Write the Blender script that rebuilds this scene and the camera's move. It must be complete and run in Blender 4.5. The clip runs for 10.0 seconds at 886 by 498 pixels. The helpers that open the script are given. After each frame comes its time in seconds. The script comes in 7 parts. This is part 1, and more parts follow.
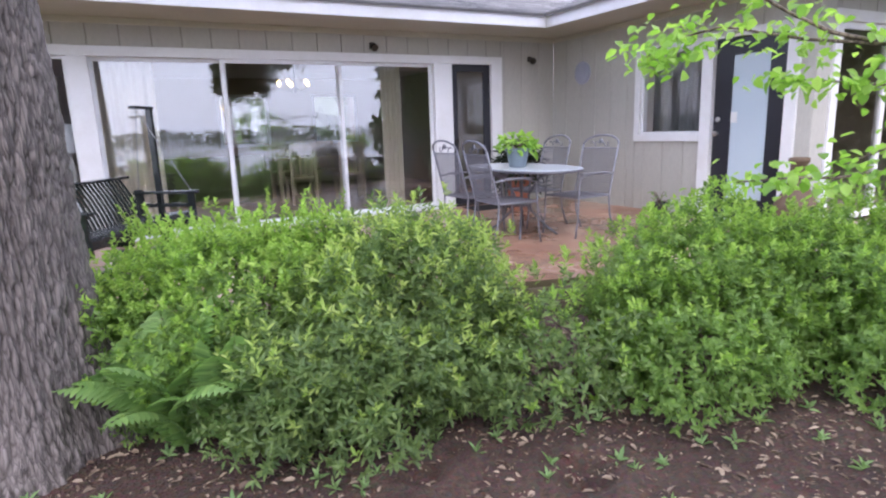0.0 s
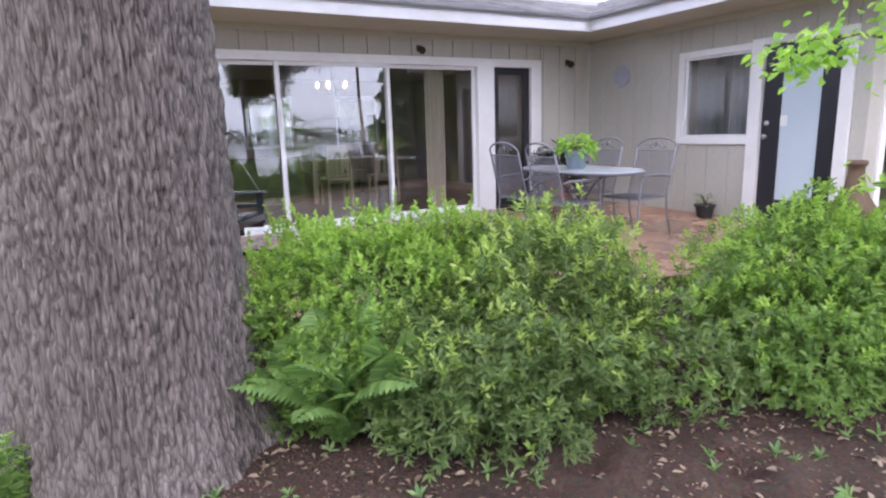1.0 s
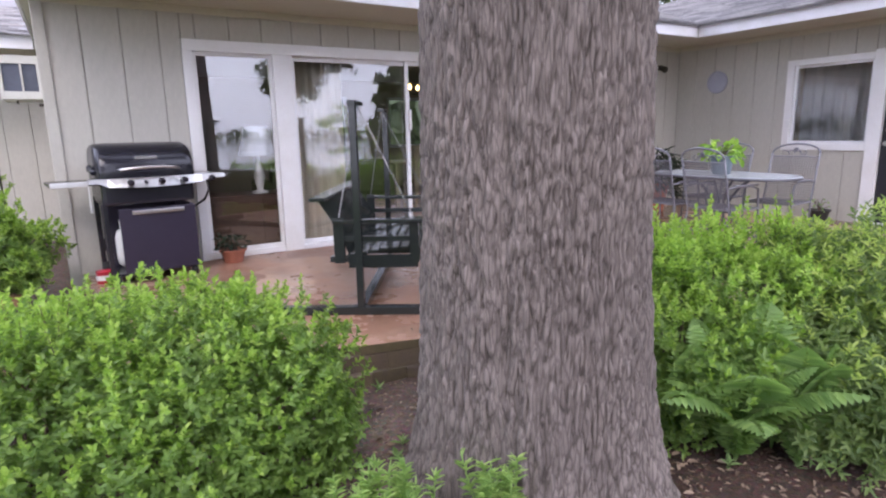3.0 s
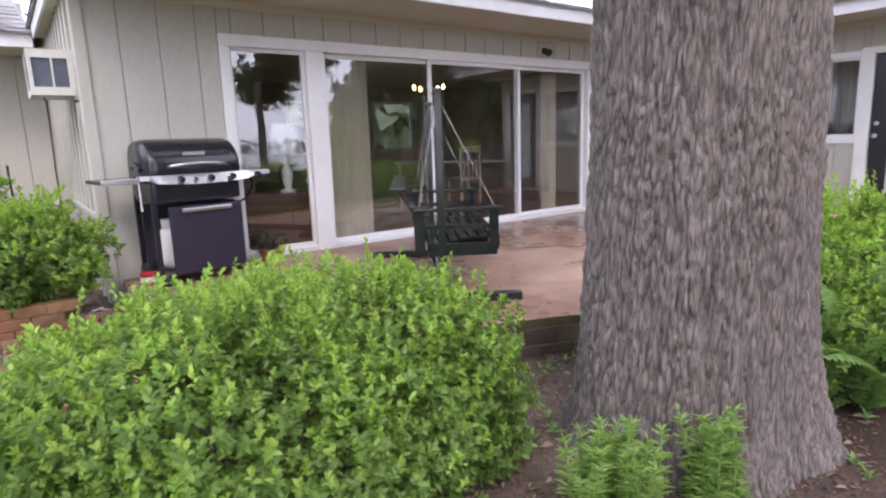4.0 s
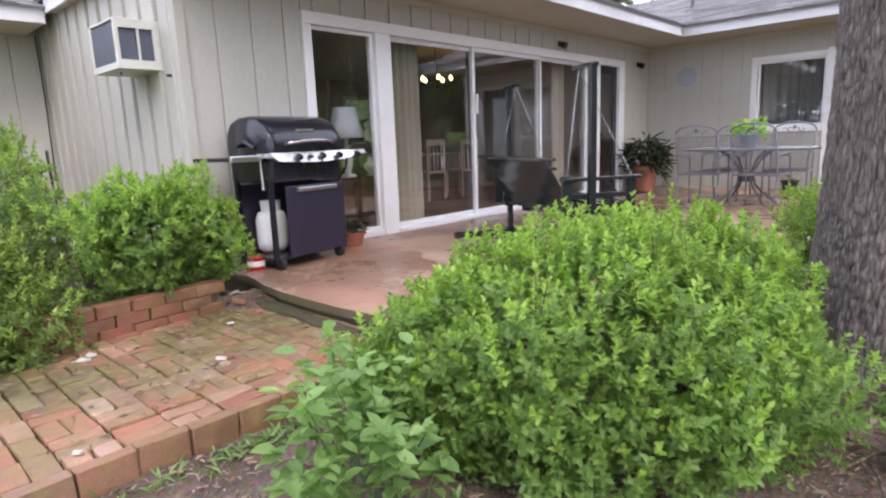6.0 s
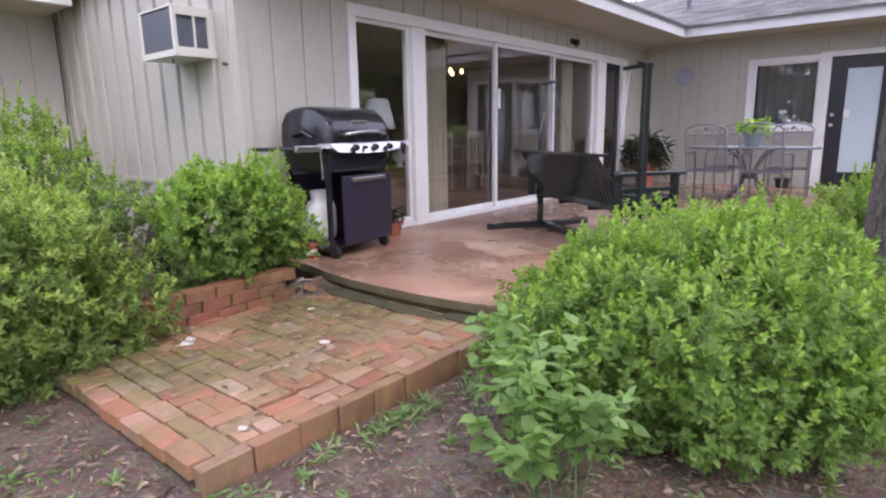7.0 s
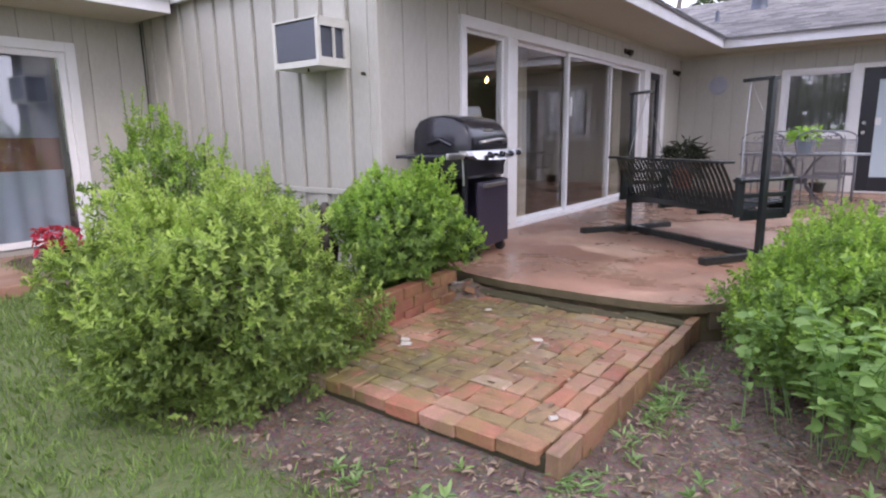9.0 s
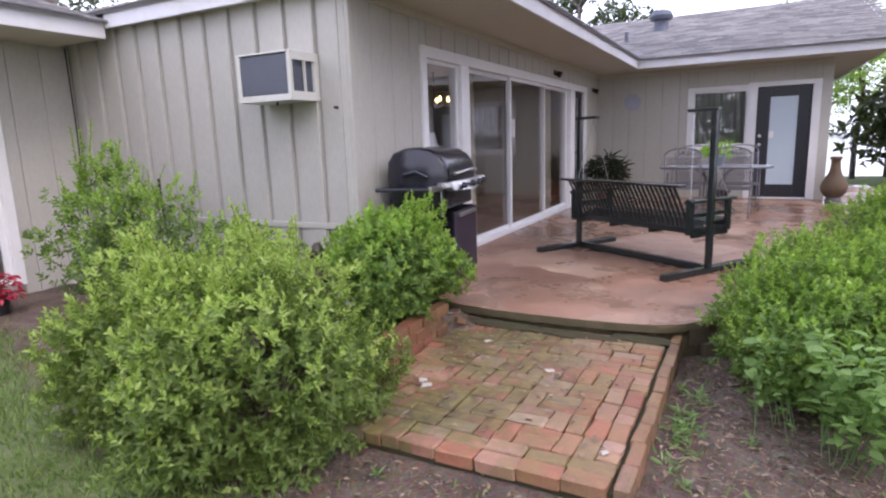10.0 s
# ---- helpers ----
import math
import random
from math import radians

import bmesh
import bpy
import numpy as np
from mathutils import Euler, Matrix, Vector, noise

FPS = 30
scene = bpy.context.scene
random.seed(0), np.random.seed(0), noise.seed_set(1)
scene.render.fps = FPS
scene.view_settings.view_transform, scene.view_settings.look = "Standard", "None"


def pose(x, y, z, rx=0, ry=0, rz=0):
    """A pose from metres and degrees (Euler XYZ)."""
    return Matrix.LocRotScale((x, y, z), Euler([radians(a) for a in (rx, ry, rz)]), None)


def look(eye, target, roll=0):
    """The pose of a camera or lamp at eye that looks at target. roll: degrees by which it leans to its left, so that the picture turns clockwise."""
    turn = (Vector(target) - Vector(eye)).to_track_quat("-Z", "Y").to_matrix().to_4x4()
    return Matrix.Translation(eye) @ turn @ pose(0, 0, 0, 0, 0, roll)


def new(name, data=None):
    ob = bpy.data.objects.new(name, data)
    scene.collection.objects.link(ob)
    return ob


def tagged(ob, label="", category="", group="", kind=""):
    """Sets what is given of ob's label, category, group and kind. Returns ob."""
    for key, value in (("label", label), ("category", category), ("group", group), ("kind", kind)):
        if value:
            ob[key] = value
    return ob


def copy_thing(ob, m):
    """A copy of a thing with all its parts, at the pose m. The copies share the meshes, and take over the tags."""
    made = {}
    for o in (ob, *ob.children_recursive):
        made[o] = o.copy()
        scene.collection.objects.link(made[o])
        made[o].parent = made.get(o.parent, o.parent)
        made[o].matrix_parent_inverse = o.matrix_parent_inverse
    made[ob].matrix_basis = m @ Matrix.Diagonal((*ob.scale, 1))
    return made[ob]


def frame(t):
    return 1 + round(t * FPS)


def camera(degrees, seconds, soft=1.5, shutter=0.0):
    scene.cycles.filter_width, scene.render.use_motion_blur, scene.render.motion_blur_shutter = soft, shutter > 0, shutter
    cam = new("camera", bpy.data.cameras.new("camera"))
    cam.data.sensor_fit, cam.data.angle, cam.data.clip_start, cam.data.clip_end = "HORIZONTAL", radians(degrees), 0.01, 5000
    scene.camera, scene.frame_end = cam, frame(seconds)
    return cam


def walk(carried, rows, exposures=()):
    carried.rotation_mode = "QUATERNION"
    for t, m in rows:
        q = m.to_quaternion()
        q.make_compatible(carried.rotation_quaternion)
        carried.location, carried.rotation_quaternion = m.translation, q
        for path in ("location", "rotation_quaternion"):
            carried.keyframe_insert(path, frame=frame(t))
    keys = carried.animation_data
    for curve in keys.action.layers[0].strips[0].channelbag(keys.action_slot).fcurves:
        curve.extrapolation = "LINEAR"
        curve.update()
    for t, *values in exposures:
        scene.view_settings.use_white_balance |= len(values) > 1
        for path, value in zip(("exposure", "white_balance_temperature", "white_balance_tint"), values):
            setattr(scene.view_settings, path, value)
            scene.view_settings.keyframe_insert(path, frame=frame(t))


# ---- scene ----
cam = camera(74.6, 10.0, soft=2.2)
PATH = [
    (0, (-1.010, -7.623, 1.173), (-0.101, -5.889, 0.766), -2.0),
    (0.5, (-1.342, -7.504, 1.194), (-0.414, -5.780, 0.787), -1.7),
    (1, (-1.705, -7.322, 1.198), (-0.766, -5.603, 0.797), -1.8),
    (1.5, (-2.120, -7.067, 1.202), (-1.161, -5.357, 0.805), -1.7),
    (2, (-2.534, -6.798, 1.211), (-1.558, -5.097, 0.818), -1.6),
    (2.5, (-2.934, -6.527, 1.238), (-1.938, -4.838, 0.843), -1.4),
    (2.8, (-3.183, -6.390, 1.254), (-2.170, -4.711, 0.859), -1.3),
    (3, (-3.319, -6.277, 1.260), (-2.293, -4.607, 0.863), -1.2),
    (3.2, (-3.483, -6.180, 1.263), (-2.437, -4.522, 0.866), -1.2),
    (4.3, (-4.342, -5.650, 1.097), (-3.118, -4.111, 0.733), -2.1),
    (4.5, (-4.482, -5.545, 1.088), (-3.226, -4.033, 0.720), -2.1),
    (5, (-4.861, -5.279, 1.033), (-3.528, -3.833, 0.669), -2.3),
    (5.5, (-5.250, -4.975, 0.988), (-3.855, -3.590, 0.622), -2.1),
    (5.7, (-5.396, -4.852, 0.967), (-3.984, -3.483, 0.603), -2.2),
    (6.8, (-6.051, -4.354, 0.985), (-4.558, -3.081, 0.597), -1.3),
    (7, (-6.164, -4.274, 1.001), (-4.657, -3.020, 0.606), -1.0),
    (7.5, (-6.406, -4.046, 0.985), (-4.864, -2.833, 0.596), -1.0),
    (8, (-6.628, -3.805, 0.965), (-5.067, -2.614, 0.587), -1.1),
    (8.5, (-6.860, -3.585, 0.982), (-5.297, -2.394, 0.610), -1.0),
    (9, (-7.107, -3.362, 1.045), (-5.542, -2.176, 0.665), -0.9),
    (9.5, (-7.302, -3.159, 1.175), (-5.676, -2.061, 0.787), -1.7),
    (10, (-7.453, -2.880, 1.265), (-5.715, -1.960, 0.899), -1.9),
]
walk(cam, [(t, look(eye, target, roll)) for t, eye, target, roll in PATH], [(0.0, 1.0, 6150, 19), (1.0, 0.95, 6250, 19), (1.5, 0.9, 6300, 21), (3.0, 0.83, 6400, 21), (4.5, 0.82, 6650, 18), (5.7, 0.86, 6650, 16), (7.0, 0.7, 6500, 22), (9.0, 0.58, 6450, 22), (10.0, 0.47, 6450, 22)])

# ---- world and light ----
world = bpy.data.worlds.new("overcast_sky")
world.use_nodes = True
scene.world = world
wn = world.node_tree
wbg = wn.nodes["Background"]
sky = wn.nodes.new("ShaderNodeTexSky")
sky.sky_type = "NISHITA"
sky.sun_disc = False
sky.sun_elevation, sky.sun_rotation = radians(46), radians(207)
sky.air_density, sky.dust_density, sky.ozone_density = 1.0, 4.0, 1.0
cloud = wn.nodes.new("ShaderNodeMixRGB")
cloud.inputs[0].default_value = 0.72
cloud.inputs[2].default_value = (10.9, 11.8, 14.2, 1)
wn.links.new(sky.outputs[0], cloud.inputs[1])
wn.links.new(cloud.outputs[0], wbg.inputs[0])
wbg.inputs[1].default_value = 0.182

sun_data = bpy.data.lights.new("sun", "SUN")
sun_data.energy, sun_data.angle, sun_data.color = 0.85, radians(20), (1.0, 0.97, 0.92)
sun = new("sun", sun_data)
sun.matrix_world = look((-8, -16, 19), (0, 0, 0))


# ---- materials ----
def nodes_of(name):
    m = bpy.data.materials.new(name)
    m.use_nodes = True
    t = m.node_tree
    return m, t, t.nodes["Principled BSDF"]


def noise_node(t, scale, detail=4.0, rough=0.6, stretch=None, coord="Object"):
    tc = t.nodes.new("ShaderNodeTexCoord")
    n = t.nodes.new("ShaderNodeTexNoise")
    n.inputs["Scale"].default_value, n.inputs["Detail"].default_value, n.inputs["Roughness"].default_value = scale, detail, rough
    if stretch:
        mp = t.nodes.new("ShaderNodeMapping")
        mp.inputs["Scale"].default_value = stretch
        t.links.new(tc.outputs[coord], mp.inputs[0])
        t.links.new(mp.outputs[0], n.inputs["Vector"])
    else:
        t.links.new(tc.outputs[coord], n.inputs["Vector"])
    return n


def ramp(t, src, stops):
    r = t.nodes.new("ShaderNodeValToRGB")
    e = r.color_ramp.elements
    while len(e) < len(stops):
        e.new(0.5)
    for k, (pos, c) in enumerate(stops):
        e[k].position = pos
        e[k].color = (*c, 1)
    t.links.new(src, r.inputs[0])
    return r


def mixed(t, fac, a, b, how="MIX"):
    m = t.nodes.new("ShaderNodeMixRGB")
    m.blend_type = how
    for slot, v in ((0, fac), (1, a), (2, b)):
        if isinstance(v, (int, float)):
            m.inputs[slot].default_value = v
        elif isinstance(v, tuple):
            m.inputs[slot].default_value = (*v, 1)
        else:
            t.links.new(v, m.inputs[slot])
    return m


def bump(t, p, src, strength=0.3, dist=0.01):
    b = t.nodes.new("ShaderNodeBump")
    b.inputs["Strength"].default_value, b.inputs["Distance"].default_value = strength, dist
    t.links.new(src, b.inputs["Height"])
    t.links.new(b.outputs[0], p.inputs["Normal"])
    return b


def painted(name, color, rough=0.6, stain=(0.75, 0.72, 0.66), amount=0.35, scale=3.0, grain=60.0, metal=0.0, stretch=None, bumps=0.12):
    """Painted, plastic or metal surface with faint stains and fine relief."""
    m, t, p = nodes_of(name)
    n1 = noise_node(t, scale, 5, 0.65, stretch)
    n2 = noise_node(t, grain, 3, 0.6, stretch)
    f = ramp(t, n1.outputs[0], [(0.42, (0, 0, 0)), (0.75, (amount, amount, amount))])
    dark = tuple(c * s for c, s in zip(color, stain))
    c1 = mixed(t, f.outputs[0], color, dark)
    c2 = mixed(t, 0.12, c1.outputs[0], n2.outputs[0], "OVERLAY")
    t.links.new(c2.outputs[0], p.inputs["Base Color"])
    p.inputs["Roughness"].default_value, p.inputs["Metallic"].default_value = rough, metal
    bump(t, p, n2.outputs[0], bumps, 0.004)
    return m


M_SIDING = painted("siding_paint", (0.445, 0.43, 0.38), 0.65, (0.8, 0.78, 0.74), 0.55, 1.6, 45, stretch=(1, 1, 0.35), bumps=0.25)
M_GROOVE = painted("siding_groove", (0.33, 0.315, 0.28), 0.8)
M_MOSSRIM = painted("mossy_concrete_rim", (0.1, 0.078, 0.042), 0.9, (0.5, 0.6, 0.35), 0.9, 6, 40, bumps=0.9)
M_TRIM = painted("white_trim_paint", (0.74, 0.735, 0.73), 0.5, (0.82, 0.8, 0.74), 0.5, 2.5, 50)
M_SOFFIT = painted("soffit_paint", (0.52, 0.485, 0.385), 0.65, (0.85, 0.84, 0.8), 0.4, 1.2, 40)
M_FASCIA = painted("fascia_paint", (0.72, 0.71, 0.74), 0.5, (0.75, 0.74, 0.6), 0.6, 2.0, 50)
M_DARKPAINT = painted("dark_door_paint", (0.018, 0.018, 0.024), 0.35, (0.7, 0.7, 0.7), 0.4)
M_FROST = painted("frosted_pane", (0.5, 0.58, 0.63), 0.25, (0.9, 0.93, 0.95), 0.4, 1.5, 120, bumps=0.03)
M_ALU = painted("sliding_frame_metal", (0.72, 0.72, 0.72), 0.4, (0.8, 0.8, 0.8), 0.4, 6)
M_SWING = painted("swing_dark_green_paint", (0.022, 0.026, 0.026), 0.1, (0.7, 0.75, 0.7), 0.5, 5)
M_CHAIR = painted("pale_grey_coated_iron", (0.19, 0.19, 0.215), 0.5, (0.7, 0.7, 0.72), 0.4, 8, metal=0.2)
M_COIL = painted("grey_fin_screen", (0.15, 0.16, 0.19), 0.55, (0.7, 0.7, 0.72), 0.4, 9, metal=0.3)
M_IRON = painted("wrought_iron_grey", (0.13, 0.13, 0.15), 0.5, (0.6, 0.6, 0.62), 0.5, 8, metal=0.3)
M_TABLETOP = painted("table_top_glass_grey", (0.42, 0.45, 0.47), 0.18, (0.85, 0.87, 0.9), 0.3)
M_BLACK = painted("black_enamel", (0.014, 0.014, 0.02), 0.2, (1.6, 1.5, 1.6), 0.4, 9)
M_CABINET = painted("grill_cabinet_paint", (0.022, 0.018, 0.034), 0.36, (1.5, 1.4, 1.3), 0.4, 7)
M_STEEL = painted("brushed_steel", (0.62, 0.61, 0.6), 0.28, (0.8, 0.78, 0.75), 0.4, 6, 80, 1.0, (0.1, 1, 1))
M_CREAM = painted("cream_appliance_metal", (0.62, 0.61, 0.56), 0.5, (0.75, 0.72, 0.62), 0.6, 4)
M_GRILLE = painted("condenser_grille", (0.1, 0.11, 0.14), 0.5, (1.4, 1.4, 1.4), 0.5, 14, 160, 0.4)
M_CURTAIN = painted("cream_curtain_cloth", (0.76, 0.68, 0.53), 0.9, (0.8, 0.78, 0.72), 0.4, 2, 90)
M_VOILE = painted("grey_voile_cloth", (0.5, 0.52, 0.53), 0.9, (0.8, 0.8, 0.8), 0.4, 2, 90)
M_PALEBLUE = painted("pale_blue_cloth", (0.5, 0.58, 0.68), 0.9, (0.85, 0.85, 0.9), 0.4, 2, 90)
M_RUST = painted("rust_cloth", (0.26, 0.11, 0.08), 0.9, (0.7, 0.7, 0.7), 0.4, 2, 90)
M_BLUEGREY = painted("blue_grey_cloth", (0.28, 0.32, 0.4), 0.9, (0.7, 0.72, 0.8), 0.4, 2, 90)
M_SHADE = painted("lampshade_cloth", (0.75, 0.78, 0.8), 0.9, (0.9, 0.9, 0.9), 0.3)
M_WOODDARK = painted("dark_stained_wood", (0.11, 0.055, 0.03), 0.4, (0.5, 0.45, 0.4), 0.7, 3, 30, stretch=(1, 1, 6))
M_LIGHTWOOD = painted("pale_carved_wood", (0.5, 0.4, 0.29), 0.5, (0.7, 0.65, 0.6), 0.6, 4, 40)
M_SOFA = painted("olive_upholstery", (0.1, 0.12, 0.05), 0.9, (0.7, 0.7, 0.7), 0.5, 3, 120)
M_INWALL = painted("interior_wall_paint", (0.42, 0.36, 0.28), 0.8)
M_INCEIL = painted("interior_ceiling_paint", (0.62, 0.58, 0.52), 0.8)
M_INFLOOR = painted("interior_wood_floor", (0.16, 0.085, 0.05), 0.35, (0.6, 0.55, 0.5), 0.6, 2, 30, stretch=(0.2, 1, 1))
M_TERRA = painted("terracotta", (0.36, 0.13, 0.08), 0.8, (0.6, 0.6, 0.6), 0.6, 6)
M_CHIMINEA = painted("brown_fired_clay", (0.13, 0.085, 0.05), 0.75, (0.5, 0.5, 0.5), 0.7, 4)
M_BLUEPOT = painted("blue_grey_glaze", (0.16, 0.2, 0.24), 0.35, (0.7, 0.7, 0.75), 0.5, 6)
M_BLACKPOT = painted("black_nursery_plastic", (0.02, 0.02, 0.02), 0.5)
M_TANPOT = painted("mossy_tan_clay", (0.22, 0.16, 0.1), 0.85, (0.55, 0.65, 0.4), 0.8, 5)
M_RED = painted("red_label_paint", (0.5, 0.02, 0.04), 0.4)
M_WHITEPL = painted("white_plastic", (0.75, 0.75, 0.73), 0.4)
M_BRONZE = painted("dark_bronze", (0.05, 0.04, 0.03), 0.45, (0.5, 0.6, 0.5), 0.6, 8, metal=0.5)
M_RUBBER = painted("black_rubber", (0.015, 0.015, 0.015), 0.8)
M_CHAIN = painted("galvanised_chain", (0.4, 0.4, 0.4), 0.4, metal=0.8)
M_FLAKE = painted("mortar_flake", (0.42, 0.38, 0.33), 0.85, (0.7, 0.68, 0.6), 0.6, 12)
M_LILAC = painted("lilac_glazed_disc", (0.36, 0.37, 0.44), 0.5, (0.8, 0.8, 0.9), 0.5, 9)


def glass_material(name, tint, base):
    """Clear pane: see-through, with a mirror share that grows towards grazing."""
    m = bpy.data.materials.new(name)
    m.use_nodes = True
    t = m.node_tree
    t.nodes.clear()
    out = t.nodes.new("ShaderNodeOutputMaterial")
    tr = t.nodes.new("ShaderNodeBsdfTransparent")
    tr.inputs[0].default_value = (*tint, 1)
    gl = t.nodes.new("ShaderNodeBsdfGlossy")
    gl.inputs["Roughness"].default_value = 0.0
    lw = t.nodes.new("ShaderNodeLayerWeight")
    lw.inputs[0].default_value = 0.5
    pw = t.nodes.new("ShaderNodeMath")
    pw.operation = "POWER"
    pw.inputs[1].default_value = 5.0
    ma = t.nodes.new("ShaderNodeMath")
    ma.operation = "MULTIPLY_ADD"
    ma.inputs[1].default_value, ma.inputs[2].default_value = 1 - base, base
    mx = t.nodes.new("ShaderNodeMixShader")
    n = noise_node(t, 0.7, 1)
    b = t.nodes.new("ShaderNodeBump")
    b.inputs["Strength"].default_value, b.inputs["Distance"].default_value = 0.008, 0.02
    t.links.new(n.outputs[0], b.inputs["Height"])
    t.links.new(b.outputs[0], gl.inputs["Normal"])
    t.links.new(lw.outputs["Facing"], pw.inputs[0])
    t.links.new(pw.outputs[0], ma.inputs[0])
    t.links.new(ma.outputs[0], mx.inputs[0])
    t.links.new(tr.outputs[0], mx.inputs[1])
    t.links.new(gl.outputs[0], mx.inputs[2])
    t.links.new(mx.outputs[0], out.inputs[0])
    return m


M_GLASS = glass_material("window_glass", (0.985, 0.99, 0.99), 0.125)


def leaf_material(name, dark, light, trans=0.35, rough=0.5):
    """Leaf: colour varies leaf by leaf, light comes through it."""
    m, t, p = nodes_of(name)
    out = t.nodes["Material Output"]
    g = t.nodes.new("ShaderNodeNewGeometry")
    mid = tuple((a + b) / 2 for a, b in zip(dark, light))
    r = ramp(t, g.outputs["Random Per Island"], [(0.0, dark), (0.55, mid), (1.0, light)])
    n = noise_node(t, 2.2, 3)
    c = mixed(t, 0.35, r.outputs[0], n.outputs[0], "OVERLAY")
    t.links.new(c.outputs[0], p.inputs["Base Color"])
    p.inputs["Roughness"].default_value = rough
    p.inputs["Specular IOR Level"].default_value = 0.5
    tl = t.nodes.new("ShaderNodeBsdfTranslucent")
    br = mixed(t, 1.0, c.outputs[0], (1.35, 1.4, 0.85), "MULTIPLY")
    t.links.new(br.outputs[0], tl.inputs[0])
    mx = t.nodes.new("ShaderNodeMixShader")
    mx.inputs[0].default_value = trans
    t.links.new(p.outputs[0], mx.inputs[1])
    t.links.new(tl.outputs[0], mx.inputs[2])
    t.links.new(mx.outputs[0], out.inputs[0])
    return m


M_LEAF = leaf_material("hedge_leaf", (0.108, 0.192, 0.046), (0.215, 0.335, 0.08), 0.48)
M_LEAFNEW = leaf_material("hedge_new_growth", (0.185, 0.325, 0.05), (0.36, 0.5, 0.12), 0.5)
M_AZALEA = leaf_material("azalea_leaf", (0.088, 0.148, 0.05), (0.195, 0.275, 0.088), 0.48)
M_OLIVE = leaf_material("olive_azalea_leaf", (0.1, 0.158, 0.04), (0.22, 0.3, 0.075), 0.48)
M_AZALEANEW = leaf_material("azalea_new_growth", (0.22, 0.335, 0.065), (0.42, 0.51, 0.16), 0.45)
M_FERN = leaf_material("fern_frond", (0.13, 0.24, 0.07), (0.27, 0.42, 0.13), 0.45)
M_WEED = leaf_material("weed_leaf", (0.13, 0.23, 0.08), (0.27, 0.4, 0.16), 0.4, 0.6)
M_BROAD = leaf_material("broad_leaf", (0.14, 0.25, 0.07), (0.27, 0.42, 0.14), 0.45)
M_TREELEAF = leaf_material("tree_leaf", (0.042, 0.06, 0.03), (0.11, 0.15, 0.07), 0.3)
M_BRIGHTLEAF = leaf_material("redbud_leaf", (0.17, 0.33, 0.05), (0.38, 0.56, 0.13), 0.6)
M_LAWNTREE = leaf_material("lawn_tree_leaf", (0.22, 0.36, 0.09), (0.46, 0.6, 0.22), 0.6)
M_GRASS = leaf_material("grass_blade", (0.085, 0.15, 0.03), (0.22, 0.32, 0.085), 0.3, 0.6)
M_PETAL = leaf_material("red_petal", (0.4, 0.01, 0.05), (0.6, 0.08, 0.12), 0.3)
M_DEAD = leaf_material("dead_leaf", (0.09, 0.055, 0.038), (0.34, 0.26, 0.19), 0.1, 0.8)
M_STRAW = leaf_material("dry_straw", (0.1, 0.07, 0.05), (0.36, 0.28, 0.2), 0.1, 0.8)
M_FEATHER = leaf_material("feathery_weed_leaf", (0.2, 0.34, 0.1), (0.38, 0.52, 0.18), 0.5, 0.6)
M_DARKPLANT = leaf_material("dark_spider_leaf", (0.012, 0.02, 0.012), (0.04, 0.06, 0.03), 0.2)


def bark_material(name, dark, light, stretch=(30, 30, 7), depth=0.012, ridged=False):
    """Furrowed bark: pale plates, brown furrows, darker towards the furrow floors."""
    m, t, p = nodes_of(name)
    tc = t.nodes.new("ShaderNodeTexCoord")
    mp = t.nodes.new("ShaderNodeMapping")
    mp.inputs["Scale"].default_value = stretch
    t.links.new(tc.outputs["Object"], mp.inputs[0])
    wob = t.nodes.new("ShaderNodeTexNoise")
    wob.inputs["Scale"].default_value = 0.5
    t.links.new(mp.outputs[0], wob.inputs["Vector"])
    add = mixed(t, 1.0, mp.outputs[0], wob.outputs["Color"], "ADD")
    v = t.nodes.new("ShaderNodeTexVoronoi")
    v.feature = "DISTANCE_TO_EDGE"
    v.inputs["Scale"].default_value = 1.0
    t.links.new(add.outputs[0], v.inputs["Vector"])
    crack = ramp(t, v.outputs["Distance"], [(0.02, (0, 0, 0)), (0.2, (1, 1, 1))])
    fine = noise_node(t, 6.0, 8, 0.75, (16, 16, 5))
    h = mixed(t, 0.45, crack.outputs[0], fine.outputs[0])
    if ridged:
        # Carved plate height also darkens the colour in the furrows.
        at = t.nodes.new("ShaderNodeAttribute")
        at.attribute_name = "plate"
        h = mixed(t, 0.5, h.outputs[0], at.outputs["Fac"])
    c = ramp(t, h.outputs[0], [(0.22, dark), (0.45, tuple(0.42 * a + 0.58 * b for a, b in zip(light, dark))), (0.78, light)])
    big = noise_node(t, 1.3, 5)
    c2 = mixed(t, 0.4, c.outputs[0], big.outputs[0], "SOFT_LIGHT")
    t.links.new(c2.outputs[0], p.inputs["Base Color"])
    p.inputs["Roughness"].default_value = 0.9
    bump(t, p, h.outputs[0], 0.7, depth)
    return m


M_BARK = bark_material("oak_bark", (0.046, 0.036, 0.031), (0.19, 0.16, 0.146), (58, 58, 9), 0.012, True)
M_TREEBARK = bark_material("tree_bark", (0.06, 0.046, 0.04), (0.22, 0.19, 0.17), (14, 14, 3), 0.02)
M_TWIG = bark_material("twig_bark", (0.05, 0.035, 0.025), (0.18, 0.14, 0.1), (30, 30, 8), 0.004)


